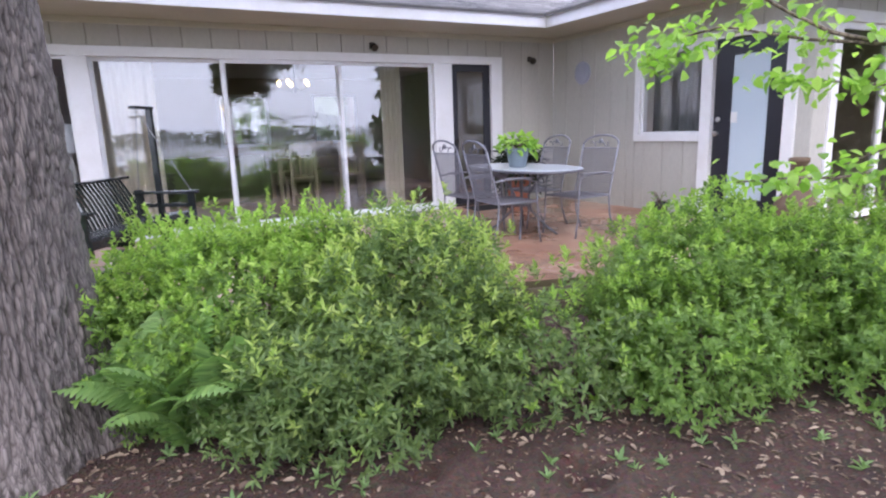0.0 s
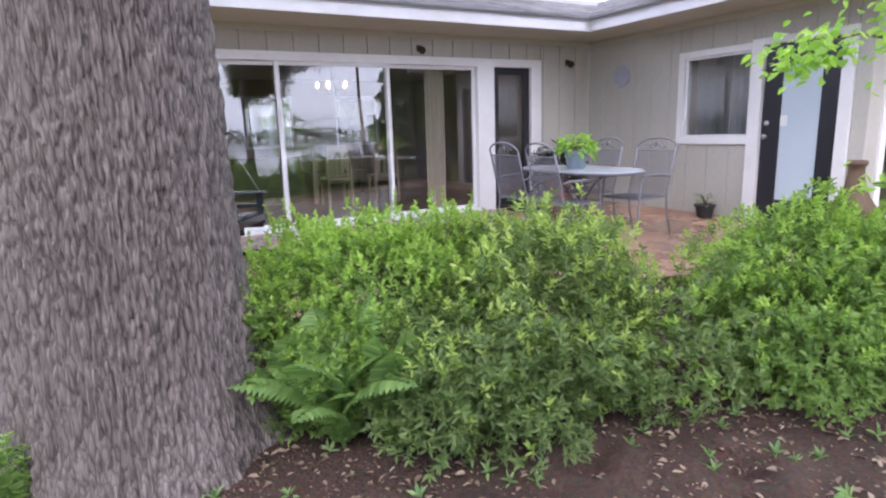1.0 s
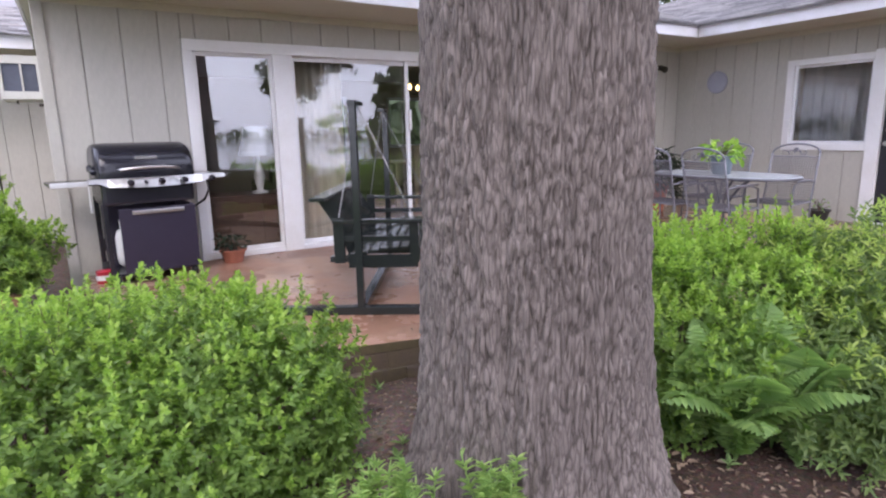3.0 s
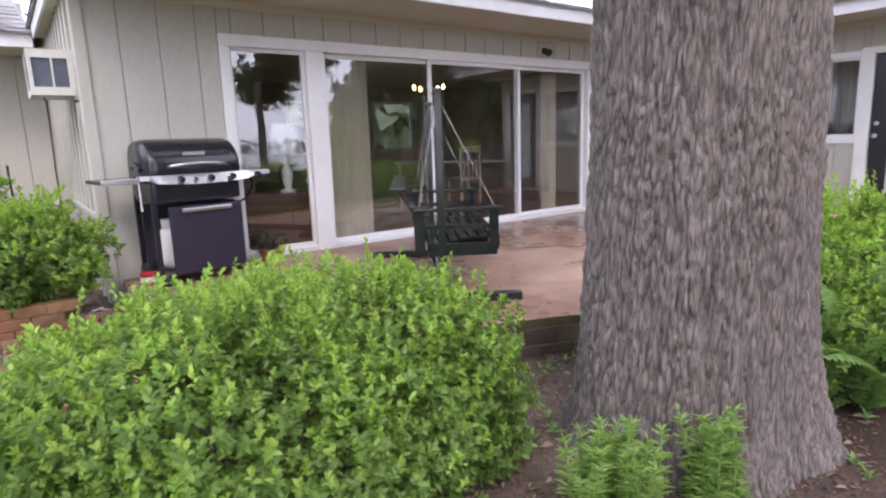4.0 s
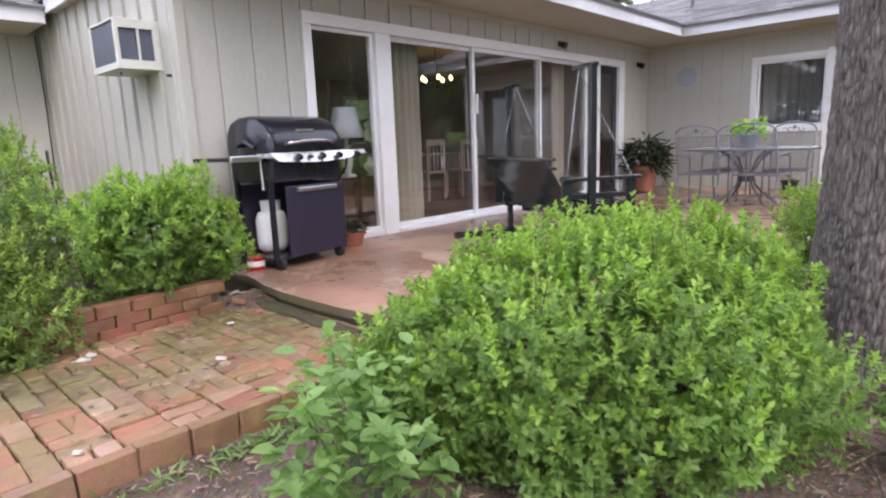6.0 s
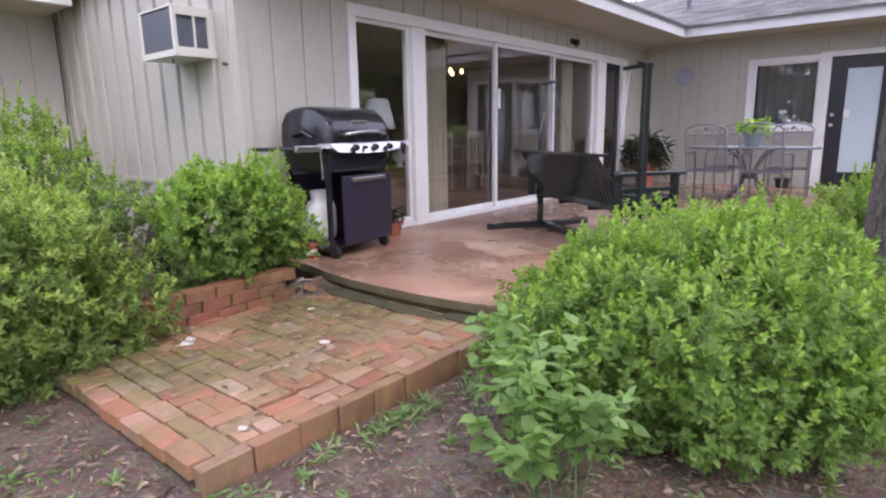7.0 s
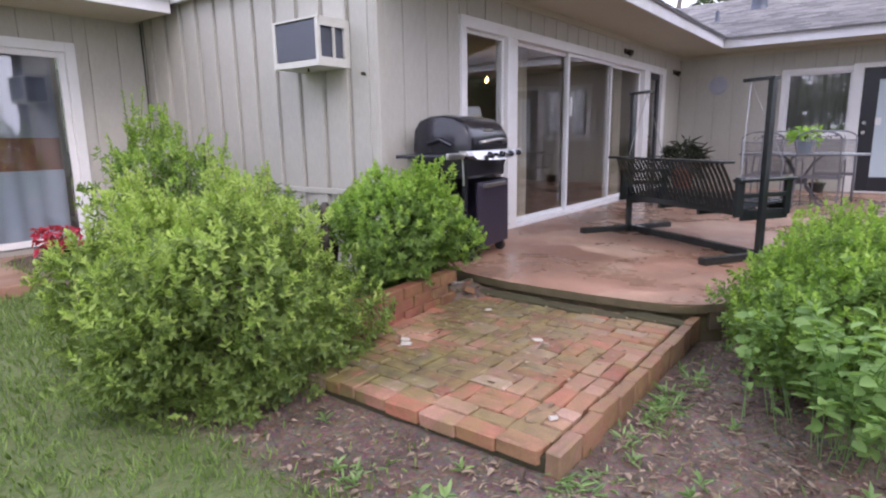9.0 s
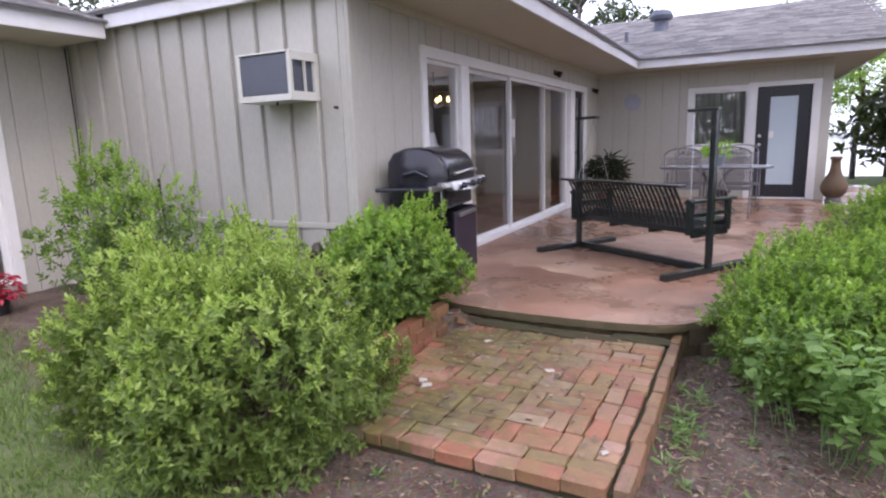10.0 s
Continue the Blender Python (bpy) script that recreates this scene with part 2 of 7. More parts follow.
def brick_material(name, cols, moss=0.5, damp_north=False):
    m, t, p = nodes_of(name)
    oi = t.nodes.new("ShaderNodeObjectInfo")
    r = ramp(t, oi.outputs["Random"], [(k / (len(cols) - 1), c) for k, c in enumerate(cols)])
    n1 = noise_node(t, 9, 6, 0.7)
    n2 = noise_node(t, 90, 4, 0.7)
    gp = t.nodes.new("ShaderNodeNewGeometry")
    n4 = t.nodes.new("ShaderNodeTexNoise")
    n4.inputs["Scale"].default_value, n4.inputs["Detail"].default_value = 1.9, 7
    t.links.new(gp.outputs["Position"], n4.inputs["Vector"])
    c1 = mixed(t, 0.6, r.outputs[0], n1.outputs[0], "OVERLAY")
    c2 = mixed(t, 0.5, c1.outputs[0], n2.outputs[0], "OVERLAY")
    n5 = t.nodes.new("ShaderNodeTexNoise")
    n5.inputs["Scale"].default_value, n5.inputs["Detail"].default_value = 11.0, 8
    t.links.new(gp.outputs["Position"], n5.inputs["Vector"])
    patch = mixed(t, 0.42, n4.outputs[0], n5.outputs[0])
    f = ramp(t, patch.outputs[0], [(0.41, (0.04, 0.04, 0.04)), (0.53, (moss, moss, moss))])
    if damp_north:
        xyz = t.nodes.new("ShaderNodeSeparateXYZ")
        t.links.new(gp.outputs["Position"], xyz.inputs[0])
        mr = t.nodes.new("ShaderNodeMapRange")
        for k, q in enumerate((-2.4, -1.6, 0.35, 1.0)):
            mr.inputs[k + 1].default_value = q
        t.links.new(xyz.outputs["Y"], mr.inputs[0])
        f = mixed(t, 1.0, f.outputs[0], mr.outputs[0], "MULTIPLY")
    green = ramp(t, n5.outputs[0], [(0.36, (0.045, 0.042, 0.018)), (0.64, (0.165, 0.14, 0.045))])
    c3 = mixed(t, f.outputs[0], c2.outputs[0], green.outputs[0])
    t.links.new(c3.outputs[0], p.inputs["Base Color"])
    rr = ramp(t, n1.outputs[0], [(0.35, (0.42, 0.42, 0.42)), (0.65, (0.8, 0.8, 0.8))])
    t.links.new(rr.outputs[0], p.inputs["Roughness"])
    h = mixed(t, 0.5, n1.outputs[0], n2.outputs[0])
    bump(t, p, h.outputs[0], 0.45, 0.006)
    return m


M_BRICK = brick_material("old_red_paver", [(0.31, 0.11, 0.065), (0.37, 0.165, 0.105), (0.27, 0.17, 0.085), (0.37, 0.21, 0.145), (0.26, 0.095, 0.06), (0.4, 0.28, 0.21), (0.23, 0.145, 0.075), (0.34, 0.145, 0.09)], 0.9, True)
M_BRICKWALL = brick_material("planter_brick", [(0.19, 0.06, 0.04), (0.235, 0.08, 0.052), (0.16, 0.058, 0.04)], 0.5)
M_BRICKMOSS = brick_material("mossy_base_brick", [(0.14, 0.085, 0.05), (0.18, 0.1, 0.055), (0.11, 0.075, 0.045)], 0.95)
M_BRICKEDGE = brick_material("edging_brick", [(0.26, 0.11, 0.07), (0.31, 0.15, 0.095), (0.23, 0.1, 0.065), (0.29, 0.165, 0.115)], 0.5)
M_MOSSBED = painted("mossy_joint_sand", (0.05, 0.042, 0.02), 0.95, (0.6, 0.8, 0.4), 0.8, 7, 60, bumps=0.5)
M_STONE = brick_material("edge_stone", [(0.07, 0.05, 0.04), (0.12, 0.088, 0.07), (0.055, 0.042, 0.035)], 0.25)


def patio_material():
    m, t, p = nodes_of("stained_concrete")
    v = t.nodes.new("ShaderNodeTexVoronoi")
    v.feature, v.inputs["Scale"].default_value = "F1", 1.7
    tc = t.nodes.new("ShaderNodeTexCoord")
    wob = noise_node(t, 2.4, 5, 0.65)
    add = mixed(t, 0.35, tc.outputs["Object"], wob.outputs["Color"], "ADD")
    t.links.new(add.outputs[0], v.inputs["Vector"])
    bw = t.nodes.new("ShaderNodeRGBToBW")
    t.links.new(v.outputs["Color"], bw.inputs[0])
    r = ramp(t, bw.outputs[0], [(0.15, (0.25, 0.135, 0.09)), (0.4, (0.4, 0.25, 0.175)), (0.62, (0.31, 0.165, 0.11)), (0.85, (0.47, 0.33, 0.24))])
    n1 = noise_node(t, 1.3, 8, 0.7)
    c1 = mixed(t, 0.75, r.outputs[0], n1.outputs[0], "OVERLAY")
    n2 = noise_node(t, 55, 5, 0.7)
    c2 = mixed(t, 0.3, c1.outputs[0], n2.outputs[0], "OVERLAY")
    n3 = noise_node(t, 0.7, 5, 0.7)
    f = ramp(t, n3.outputs[0], [(0.42, (0, 0, 0)), (0.6, (0.68, 0.68, 0.68))])
    c3 = mixed(t, f.outputs[0], c2.outputs[0], (0.15, 0.085, 0.05))
    t.links.new(c3.outputs[0], p.inputs["Base Color"])
    rr = ramp(t, n3.outputs[0], [(0.38, (0.5, 0.5, 0.5)), (0.6, (0.16, 0.16, 0.16))])
    t.links.new(rr.outputs[0], p.inputs["Roughness"])
    h = mixed(t, 0.35, n1.outputs[0], n2.outputs[0])
    bump(t, p, h.outputs[0], 0.3, 0.012)
    return m


M_PATIO = patio_material()


def ground_material():
    """Bare mulched soil, turning to lawn away from the beds."""
    m, t, p = nodes_of("soil_and_lawn")
    n1 = noise_node(t, 3.0, 8, 0.7)
    n2 = noise_node(t, 38, 6, 0.75)
    v = t.nodes.new("ShaderNodeTexVoronoi")
    v.inputs["Scale"].default_value = 55
    tc = t.nodes.new("ShaderNodeTexCoord")
    t.links.new(tc.outputs["Object"], v.inputs["Vector"])
    soil = ramp(t, n1.outputs[0], [(0.3, (0.07, 0.047, 0.036)), (0.5, (0.13, 0.09, 0.069)), (0.72, (0.205, 0.16, 0.128))])
    s2 = mixed(t, 0.7, soil.outputs[0], n2.outputs[0], "OVERLAY")
    s3 = mixed(t, 0.25, s2.outputs[0], v.outputs["Color"], "OVERLAY")
    grass = ramp(t, n2.outputs[0], [(0.3, (0.065, 0.108, 0.026)), (0.7, (0.155, 0.235, 0.062))])
    at = t.nodes.new("ShaderNodeAttribute")
    at.attribute_name = "lawn"
    mu = t.nodes.new("ShaderNodeAttribute")
    mu.attribute_name = "mulch"
    # Redder mulch tone, multiplied darker to include the shade lying there.
    s4 = mixed(t, mu.outputs["Fac"], s3.outputs[0], mixed(t, 1.0, s3.outputs[0], (0.4, 0.31, 0.28), "MULTIPLY").outputs[0])
    edge = mixed(t, 0.5, at.outputs["Fac"], n1.outputs[0])
    f = ramp(t, edge.outputs[0], [(0.44, (0, 0, 0)), (0.66, (0.7, 0.7, 0.7))])
    c = mixed(t, f.outputs[0], s4.outputs[0], grass.outputs[0])
    t.links.new(c.outputs[0], p.inputs["Base Color"])
    p.inputs["Roughness"].default_value = 0.95
    h = mixed(t, 0.5, n2.outputs[0], v.outputs["Distance"])
    bump(t, p, h.outputs[0], 0.8, 0.03)
    return m


M_GROUND = ground_material()


def shingle_material():
    m, t, p = nodes_of("grey_shingle")
    g = t.nodes.new("ShaderNodeNewGeometry")
    r = ramp(t, g.outputs["Random Per Island"], [(0, (0.17, 0.165, 0.17)), (0.5, (0.25, 0.24, 0.245)), (1, (0.35, 0.335, 0.33))])
    n = noise_node(t, 120, 4, 0.8)
    c = mixed(t, 0.6, r.outputs[0], n.outputs[0], "OVERLAY")
    n2 = noise_node(t, 0.9, 4)
    c2 = mixed(t, 0.3, c.outputs[0], n2.outputs[0], "OVERLAY")
    t.links.new(c2.outputs[0], p.inputs["Base Color"])
    p.inputs["Roughness"].default_value = 0.9
    bump(t, p, n.outputs[0], 0.5, 0.005)
    return m


M_SHINGLE = shingle_material()


def glow(name, color, strength):
    m = bpy.data.materials.new(name)
    m.use_nodes = True
    t = m.node_tree
    p = t.nodes["Principled BSDF"]
    p.inputs["Emission Color"].default_value = (*color, 1)
    p.inputs["Emission Strength"].default_value = strength
    return m


M_BULB = glow("warm_bulb", (1.0, 0.7, 0.26), 6.0)
M_WATER, _t, _p = nodes_of("lake_water")
_p.inputs["Base Color"].default_value = (0.05, 0.07, 0.08, 1)
_p.inputs["Roughness"].default_value = 0.12
bump(_t, _p, noise_node(_t, 0.6, 4).outputs[0], 0.15, 0.1)


# ---- mesh helpers ----
def mesh_object(name, bm, material, smooth=False):
    me = bpy.data.meshes.new(name)
    bmesh.ops.recalc_face_normals(bm, faces=bm.faces)
    bm.to_mesh(me)
    bm.free()
    me.materials.append(material)
    if smooth:
        me.polygons.foreach_set("use_smooth", [True] * len(me.polygons))
    return new(name, me)


def part(name, bm, material, parent=None, label="", smooth=False):
    ob = mesh_object(name, bm, material, smooth)
    if parent:
        ob.parent = parent
    if label:
        ob["label"] = label
    return ob


def raw_mesh(name, verts, faces, material, parent=None, label=""):
    """One mesh from arrays of vertices and equal-sided faces."""
    me = bpy.data.meshes.new(name)
    verts, faces = np.asarray(verts, np.float32), np.asarray(faces, np.int32)
    k = faces.shape[1]
    me.vertices.add(len(verts))
    me.vertices.foreach_set("co", verts.ravel())
    me.loops.add(faces.size)
    me.loops.foreach_set("vertex_index", faces.ravel())
    me.polygons.add(len(faces))
    me.polygons.foreach_set("loop_start", np.arange(0, faces.size, k, dtype=np.int32))
    me.update(calc_edges=True)
    me.materials.append(material)
    ob = new(name, me)
    if parent:
        ob.parent = parent
    if label:
        ob["label"] = label
    return ob


def thing(name, label, category, group="", loc=(0, 0, 0), rz=0.0, kind=""):
    ob = new(name)
    ob.empty_display_size = 0.1
    ob.matrix_world = pose(*loc, 0, 0, rz)
    return tagged(ob, label, category, group, kind)


def box(bm, x0, x1, y0, y1, z0, z1, bevel=0.0):
    vs = [bm.verts.new((x, y, z)) for x in (x0, x1) for y in (y0, y1) for z in (z0, z1)]
    fs = [bm.faces.new([vs[i] for i in q]) for q in ((0, 1, 3, 2), (4, 6, 7, 5), (0, 4, 5, 1), (2, 3, 7, 6), (0, 2, 6, 4), (1, 5, 7, 3))]
    if bevel:
        es = list({e for f in fs for e in f.edges})
        bmesh.ops.bevel(bm, geom=es, offset=bevel, segments=2, affect="EDGES", profile=0.6)
    return bm


def block(x0, x1, y0, y1, z0, z1, bevel=0.004):
    return box(bmesh.new(), x0, x1, y0, y1, z0, z1, bevel)


def tube(bm, pts, r, n=8, r1=None, cap=True):
    """A round bar along points; r1: its radius at the end."""
    pts = [Vector(p) for p in pts]
    rings = []
    side = None
    for i, p in enumerate(pts):
        d = (pts[min(i + 1, len(pts) - 1)] - pts[max(i - 1, 0)]).normalized()
        if side is None:
            side = d.orthogonal().normalized()
        side = (side - d * side.dot(d)).normalized()
        up = d.cross(side)
        rad = r if r1 is None else r + (r1 - r) * i / (len(pts) - 1)
        rings.append([bm.verts.new(p + (side * math.cos(a) + up * math.sin(a)) * rad) for a in [2 * math.pi * k / n for k in range(n)]])
    for a, b in zip(rings, rings[1:]):
        for k in range(n):
            bm.faces.new((a[k], a[(k + 1) % n], b[(k + 1) % n], b[k]))
    if cap:
        bm.faces.new(rings[0][::-1])
        bm.faces.new(rings[-1])
    return bm


def lathe(bm, profile, n=28, center=(0, 0)):
    """A turned form from (radius, height) pairs."""
    rings = [[bm.verts.new((center[0] + r * math.cos(2 * math.pi * k / n), center[1] + r * math.sin(2 * math.pi * k / n), z)) for k in range(n)] for r, z in profile]
    for a, b in zip(rings, rings[1:]):
        for k in range(n):
            bm.faces.new((a[k], a[(k + 1) % n], b[(k + 1) % n], b[k]))
    bm.faces.new(rings[0][::-1])
    bm.faces.new(rings[-1])
    return bm


def slab(bm, outline, z0, z1, bevel=0.0):
    """A plate with the given outline in plan."""
    lo = [bm.verts.new((x, y, z0)) for x, y in outline]
    hi = [bm.verts.new((x, y, z1)) for x, y in outline]
    top = bm.faces.new(hi)
    bm.faces.new(lo[::-1])
    k = len(outline)
    for i in range(k):
        bm.faces.new((lo[i], lo[(i + 1) % k], hi[(i + 1) % k], hi[i]))
    if bevel:
        bmesh.ops.bevel(bm, geom=list(top.edges), offset=bevel, segments=2, affect="EDGES")
    return bm


def unit(v):
    return v / np.maximum(np.linalg.norm(v, axis=-1, keepdims=True), 1e-9)


def leaf_cards(base, axis, face, length, width, fold=0.25, bend=0.15):
    """Folded leaves of two halves each: vertices and triangles."""
    n = len(base)
    length, width = np.broadcast_to(length, n)[:, None], np.broadcast_to(width, n)[:, None]
    axis = unit(axis)
    side = unit(np.cross(axis, face))
    nrm = np.cross(side, axis)
    low, high = base + axis * length * 0.3, base + axis * length * 0.68 - nrm * length * bend * 0.4
    tip = base + axis * length - nrm * length * bend
    lift = nrm * width * fold
    v = np.stack([base, low + side * width * 0.44 + lift, high + side * width * 0.36 + lift, tip, high - side * width * 0.36 + lift, low - side * width * 0.44 + lift], 1).reshape(-1, 3)
    k = np.arange(n)[:, None] * 6
    f = np.concatenate([k + [[0, 1, 2, 3]], k + [[0, 3, 4, 5]]])
    return v, f


def rosettes(rng, tips, axes, leaves, length, width, spread=(35, 80), stem=0.05):
    """Leaves round shoot tips."""
    n = len(tips)
    axes = unit(axes)
    ref = unit(np.cross(axes, rng.normal(size=(n, 3))))
    ref2 = np.cross(axes, ref)
    bs, ds, fs = [], [], []
    for k in range(leaves):
        az = k * 2.4 + rng.uniform(0, 0.7, n)
        th = np.radians(spread[0] + (spread[1] - spread[0]) * (k + rng.uniform(0, 1, n)) / leaves)
        rad = ref * np.cos(az)[:, None] + ref2 * np.sin(az)[:, None]
        bs.append(tips - axes * (stem * k / leaves))
        ds.append(axes * np.cos(th)[:, None] + rad * np.sin(th)[:, None])
        fs.append(axes + 0.25 * rng.normal(size=(n, 3)))
    b, d, f = (np.concatenate(x) for x in (bs, ds, fs))
    ln = length * rng.uniform(0.7, 1.2, len(b))
    return leaf_cards(b, d, f, ln, ln * width)


def clumps(rng, blobs, count, deep=(0.72, 1.06), floor_z=-0.25, rough=0.22):
    """Places and outward ways of shoots over a lumpy union of ellipsoids."""
    blobs = np.array(blobs, float)
    w = blobs[:, 3] * blobs[:, 4] + blobs[:, 4] * blobs[:, 5]
    pick = rng.choice(len(blobs), count, p=w / w.sum())
    d = unit(rng.normal(size=(count, 3)))
    c, r = blobs[pick, :3], blobs[pick, 3:]
    depth = rng.uniform(0, 1, count) ** 0.6 * (deep[1] - deep[0]) + deep[0]
    lump = np.array([noise.noise(Vector(q * 3.1)) + 0.6 * noise.noise(Vector(q * 7.3)) for q in c + d * r])
    p = c + d * r * (depth + rough * lump)[:, None]
    inside = np.zeros(count, bool)
    for k in range(len(blobs)):
        q = (p - blobs[k, :3]) / blobs[k, 3:]
        inside |= (np.sum(q * q, 1) < 0.5) & (pick != k)
    keep = (p[:, 2] > floor_z) & ~inside
    nrm = unit(d / r)
    return p[keep], nrm[keep]


def joined(*sets):
    v, f, k = [], [], 0
    for a, b in sets:
        v.append(a)
        f.append(b + k)
        k += len(a)
    return np.concatenate(v), np.concatenate(f)


def stems(rng, blobs, base, count, r=0.012):
    bm = bmesh.new()
    for _ in range(count):
        b = blobs[rng.integers(len(blobs))]
        t = Vector(b[:3]) + Vector(np.clip(rng.normal(size=3) * 0.45, -0.6, 0.6) * np.array(b[3:]))
        s = Vector(base) + Vector((rng.normal() * 0.12, rng.normal() * 0.12, 0))
        s.x += (b[0] - s.x) * 0.6
        s.y += (b[1] - s.y) * 0.6
        m = s.lerp(t, 0.5) + Vector((rng.normal() * 0.06, rng.normal() * 0.06, 0.05))
        tube(bm, [s, m, t], r, 5, r * 0.35)
    return bm


def bush(name, label, category, blobs, base, count, length, width, old, fresh, seed, new_share=0.35, leaves=7, group="", sparse=1.0, sprigs=0, rough=0.3, holes=0.0, shoot=1.0):
    """A shrub: stems, older leaves, and new growth on the upper shoots."""
    rng = np.random.default_rng(seed)
    ob = thing(name, label, category, group, base)
    inv = Matrix.Translation(Vector(base)).inverted()
    p, n = clumps(rng, blobs, count, floor_z=base[2] + 0.04, rough=rough)
    if holes:
        gap = np.array([noise.noise(Vector(q * 2.6 + 7.0)) + 0.5 * noise.noise(Vector(q * 6.1)) for q in p])
        keep = (gap > -0.2) | (rng.uniform(size=len(p)) > holes)
        p, n = p[keep], n[keep]
    top = max(b[2] + b[5] for b in blobs)
    low = base[2]
    hgt = (p[:, 2] - low) / (top - low)
    fresh_mask = rng.uniform(size=len(p)) < new_share * np.clip(hgt * 1.7 - 0.35, 0.03, 1.3)
    axes = n + np.array([0, 0, 0.55]) + 0.35 * rng.normal(size=n.shape)
    p2, n2 = clumps(rng, blobs, int(count * 0.45 * sparse), (0.45, 0.85), base[2] + 0.05)
    off = np.array(base)
    v, f = joined(rosettes(rng, p[~fresh_mask] - off, axes[~fresh_mask], leaves, length, width), rosettes(rng, p2 - off, n2 + 0.6 * rng.normal(size=n2.shape), 5, length * 1.15, width))
    raw_mesh("leaves", v, f, old, ob)
    v, f = rosettes(rng, p[fresh_mask] - off + n[fresh_mask] * 0.012 + np.array([0, 0, 0.015]), axes[fresh_mask] + np.array([0, 0, 0.5]), leaves, length * 0.95, width, (18, 70))
    tagged(raw_mesh("new_growth", v, f, fresh, ob), "bright new shoots", kind="stuff")
    bm = stems(rng, blobs, base, 26)
    if sprigs:
        up = np.argsort(-p[:, 2] + 0.1 * rng.normal(size=len(p)))[: sprigs * 6]
        tips = rng.choice(up, sprigs, replace=False)
        sets = []
        for q in p[tips]:
            h = shoot * rng.uniform(0.05, 0.16)
            way = np.array([rng.normal() * 0.18, rng.normal() * 0.18, 1.0])
            tube(bm, [tuple(q), tuple(q + way * h)], 0.003, 4, 0.0015)
            k = np.linspace(0.2, 1.0, 4)[:, None]
            sets.append(rosettes(rng, q - off + way * (h * k), np.repeat(way[None], 4, 0), 5, length * 0.8, width, (15, 75)))
        v, f = joined(*sets)
        tagged(raw_mesh("shoot_growth", v, f, fresh, ob), "upright new sprigs", kind="stuff")
    bmesh.ops.transform(bm, matrix=inv, verts=bm.verts)
    tagged(part("branchwork", bm, M_TWIG, ob), "thin brown stems", kind="stuff")
    return ob


# ---- ground ----
def lawn_share(x, y):
    """1 on lawn, 0 on bare soil; lowered towards the lake to paint shade."""
    left = np.clip((-(x + 5.65) + 0.3 * np.clip(y, 0, 2)) / 0.4, 0, 1)
    south = np.clip((-6.6 - x - 0.1 * (y + 2.6)) / 0.7, 0, 1)
    left = south + (left - south) * np.clip((y + 3.1) / 0.9, 0, 1)
    # Lake side gets about half the share: shade put into the ground colour.
    back = 0.45 * np.clip((-y - 10.5) / 1.5, 0, 1) * np.clip((9 - x) / 2, 0, 1) + np.clip((x - 7) / 2, 0, 1) * np.clip((-y - 4.6) / 1.5, 0, 1)
    right = np.clip((x - 6.5) / 1.0, 0, 1) * np.clip((-4.6 - y) / 0.6 + 0.0 * x, 0, 1)
    # Far ground south of y -8 is darkened for shade the same way.
    far = np.clip((np.hypot(x, y) - 14) / 2, 0, 1) * np.where(y < -8, 0.5, 1.0)
    return np.maximum.reduce([left, back, right, far])


def ground_height(x, y):
    z = -0.26 + 0.07 * np.clip((-x - 3.0) / 2.0, 0, 1) + 0.0 * y
    z = z + 0.06 * np.exp(-((x + 1.73) ** 2 + (y + 4.46) ** 2) / 0.9)
    z = z + 0.14 * np.clip((x + 5.5) / 0.3, 0, 1) * np.clip((-3.5 - x) / 0.1, 0, 1) * np.clip((y + 0.9) / 0.1, 0, 1) * np.clip((3.6 - y) / 0.2, 0, 1)
    drop = np.clip(np.maximum((-y - 15.5) / 5, (x - 15) / 6 * np.clip((3 - y) / 3, 0, 1)), 0, 1)
    return z - 6.5 * drop * drop * (3 - 2 * drop)


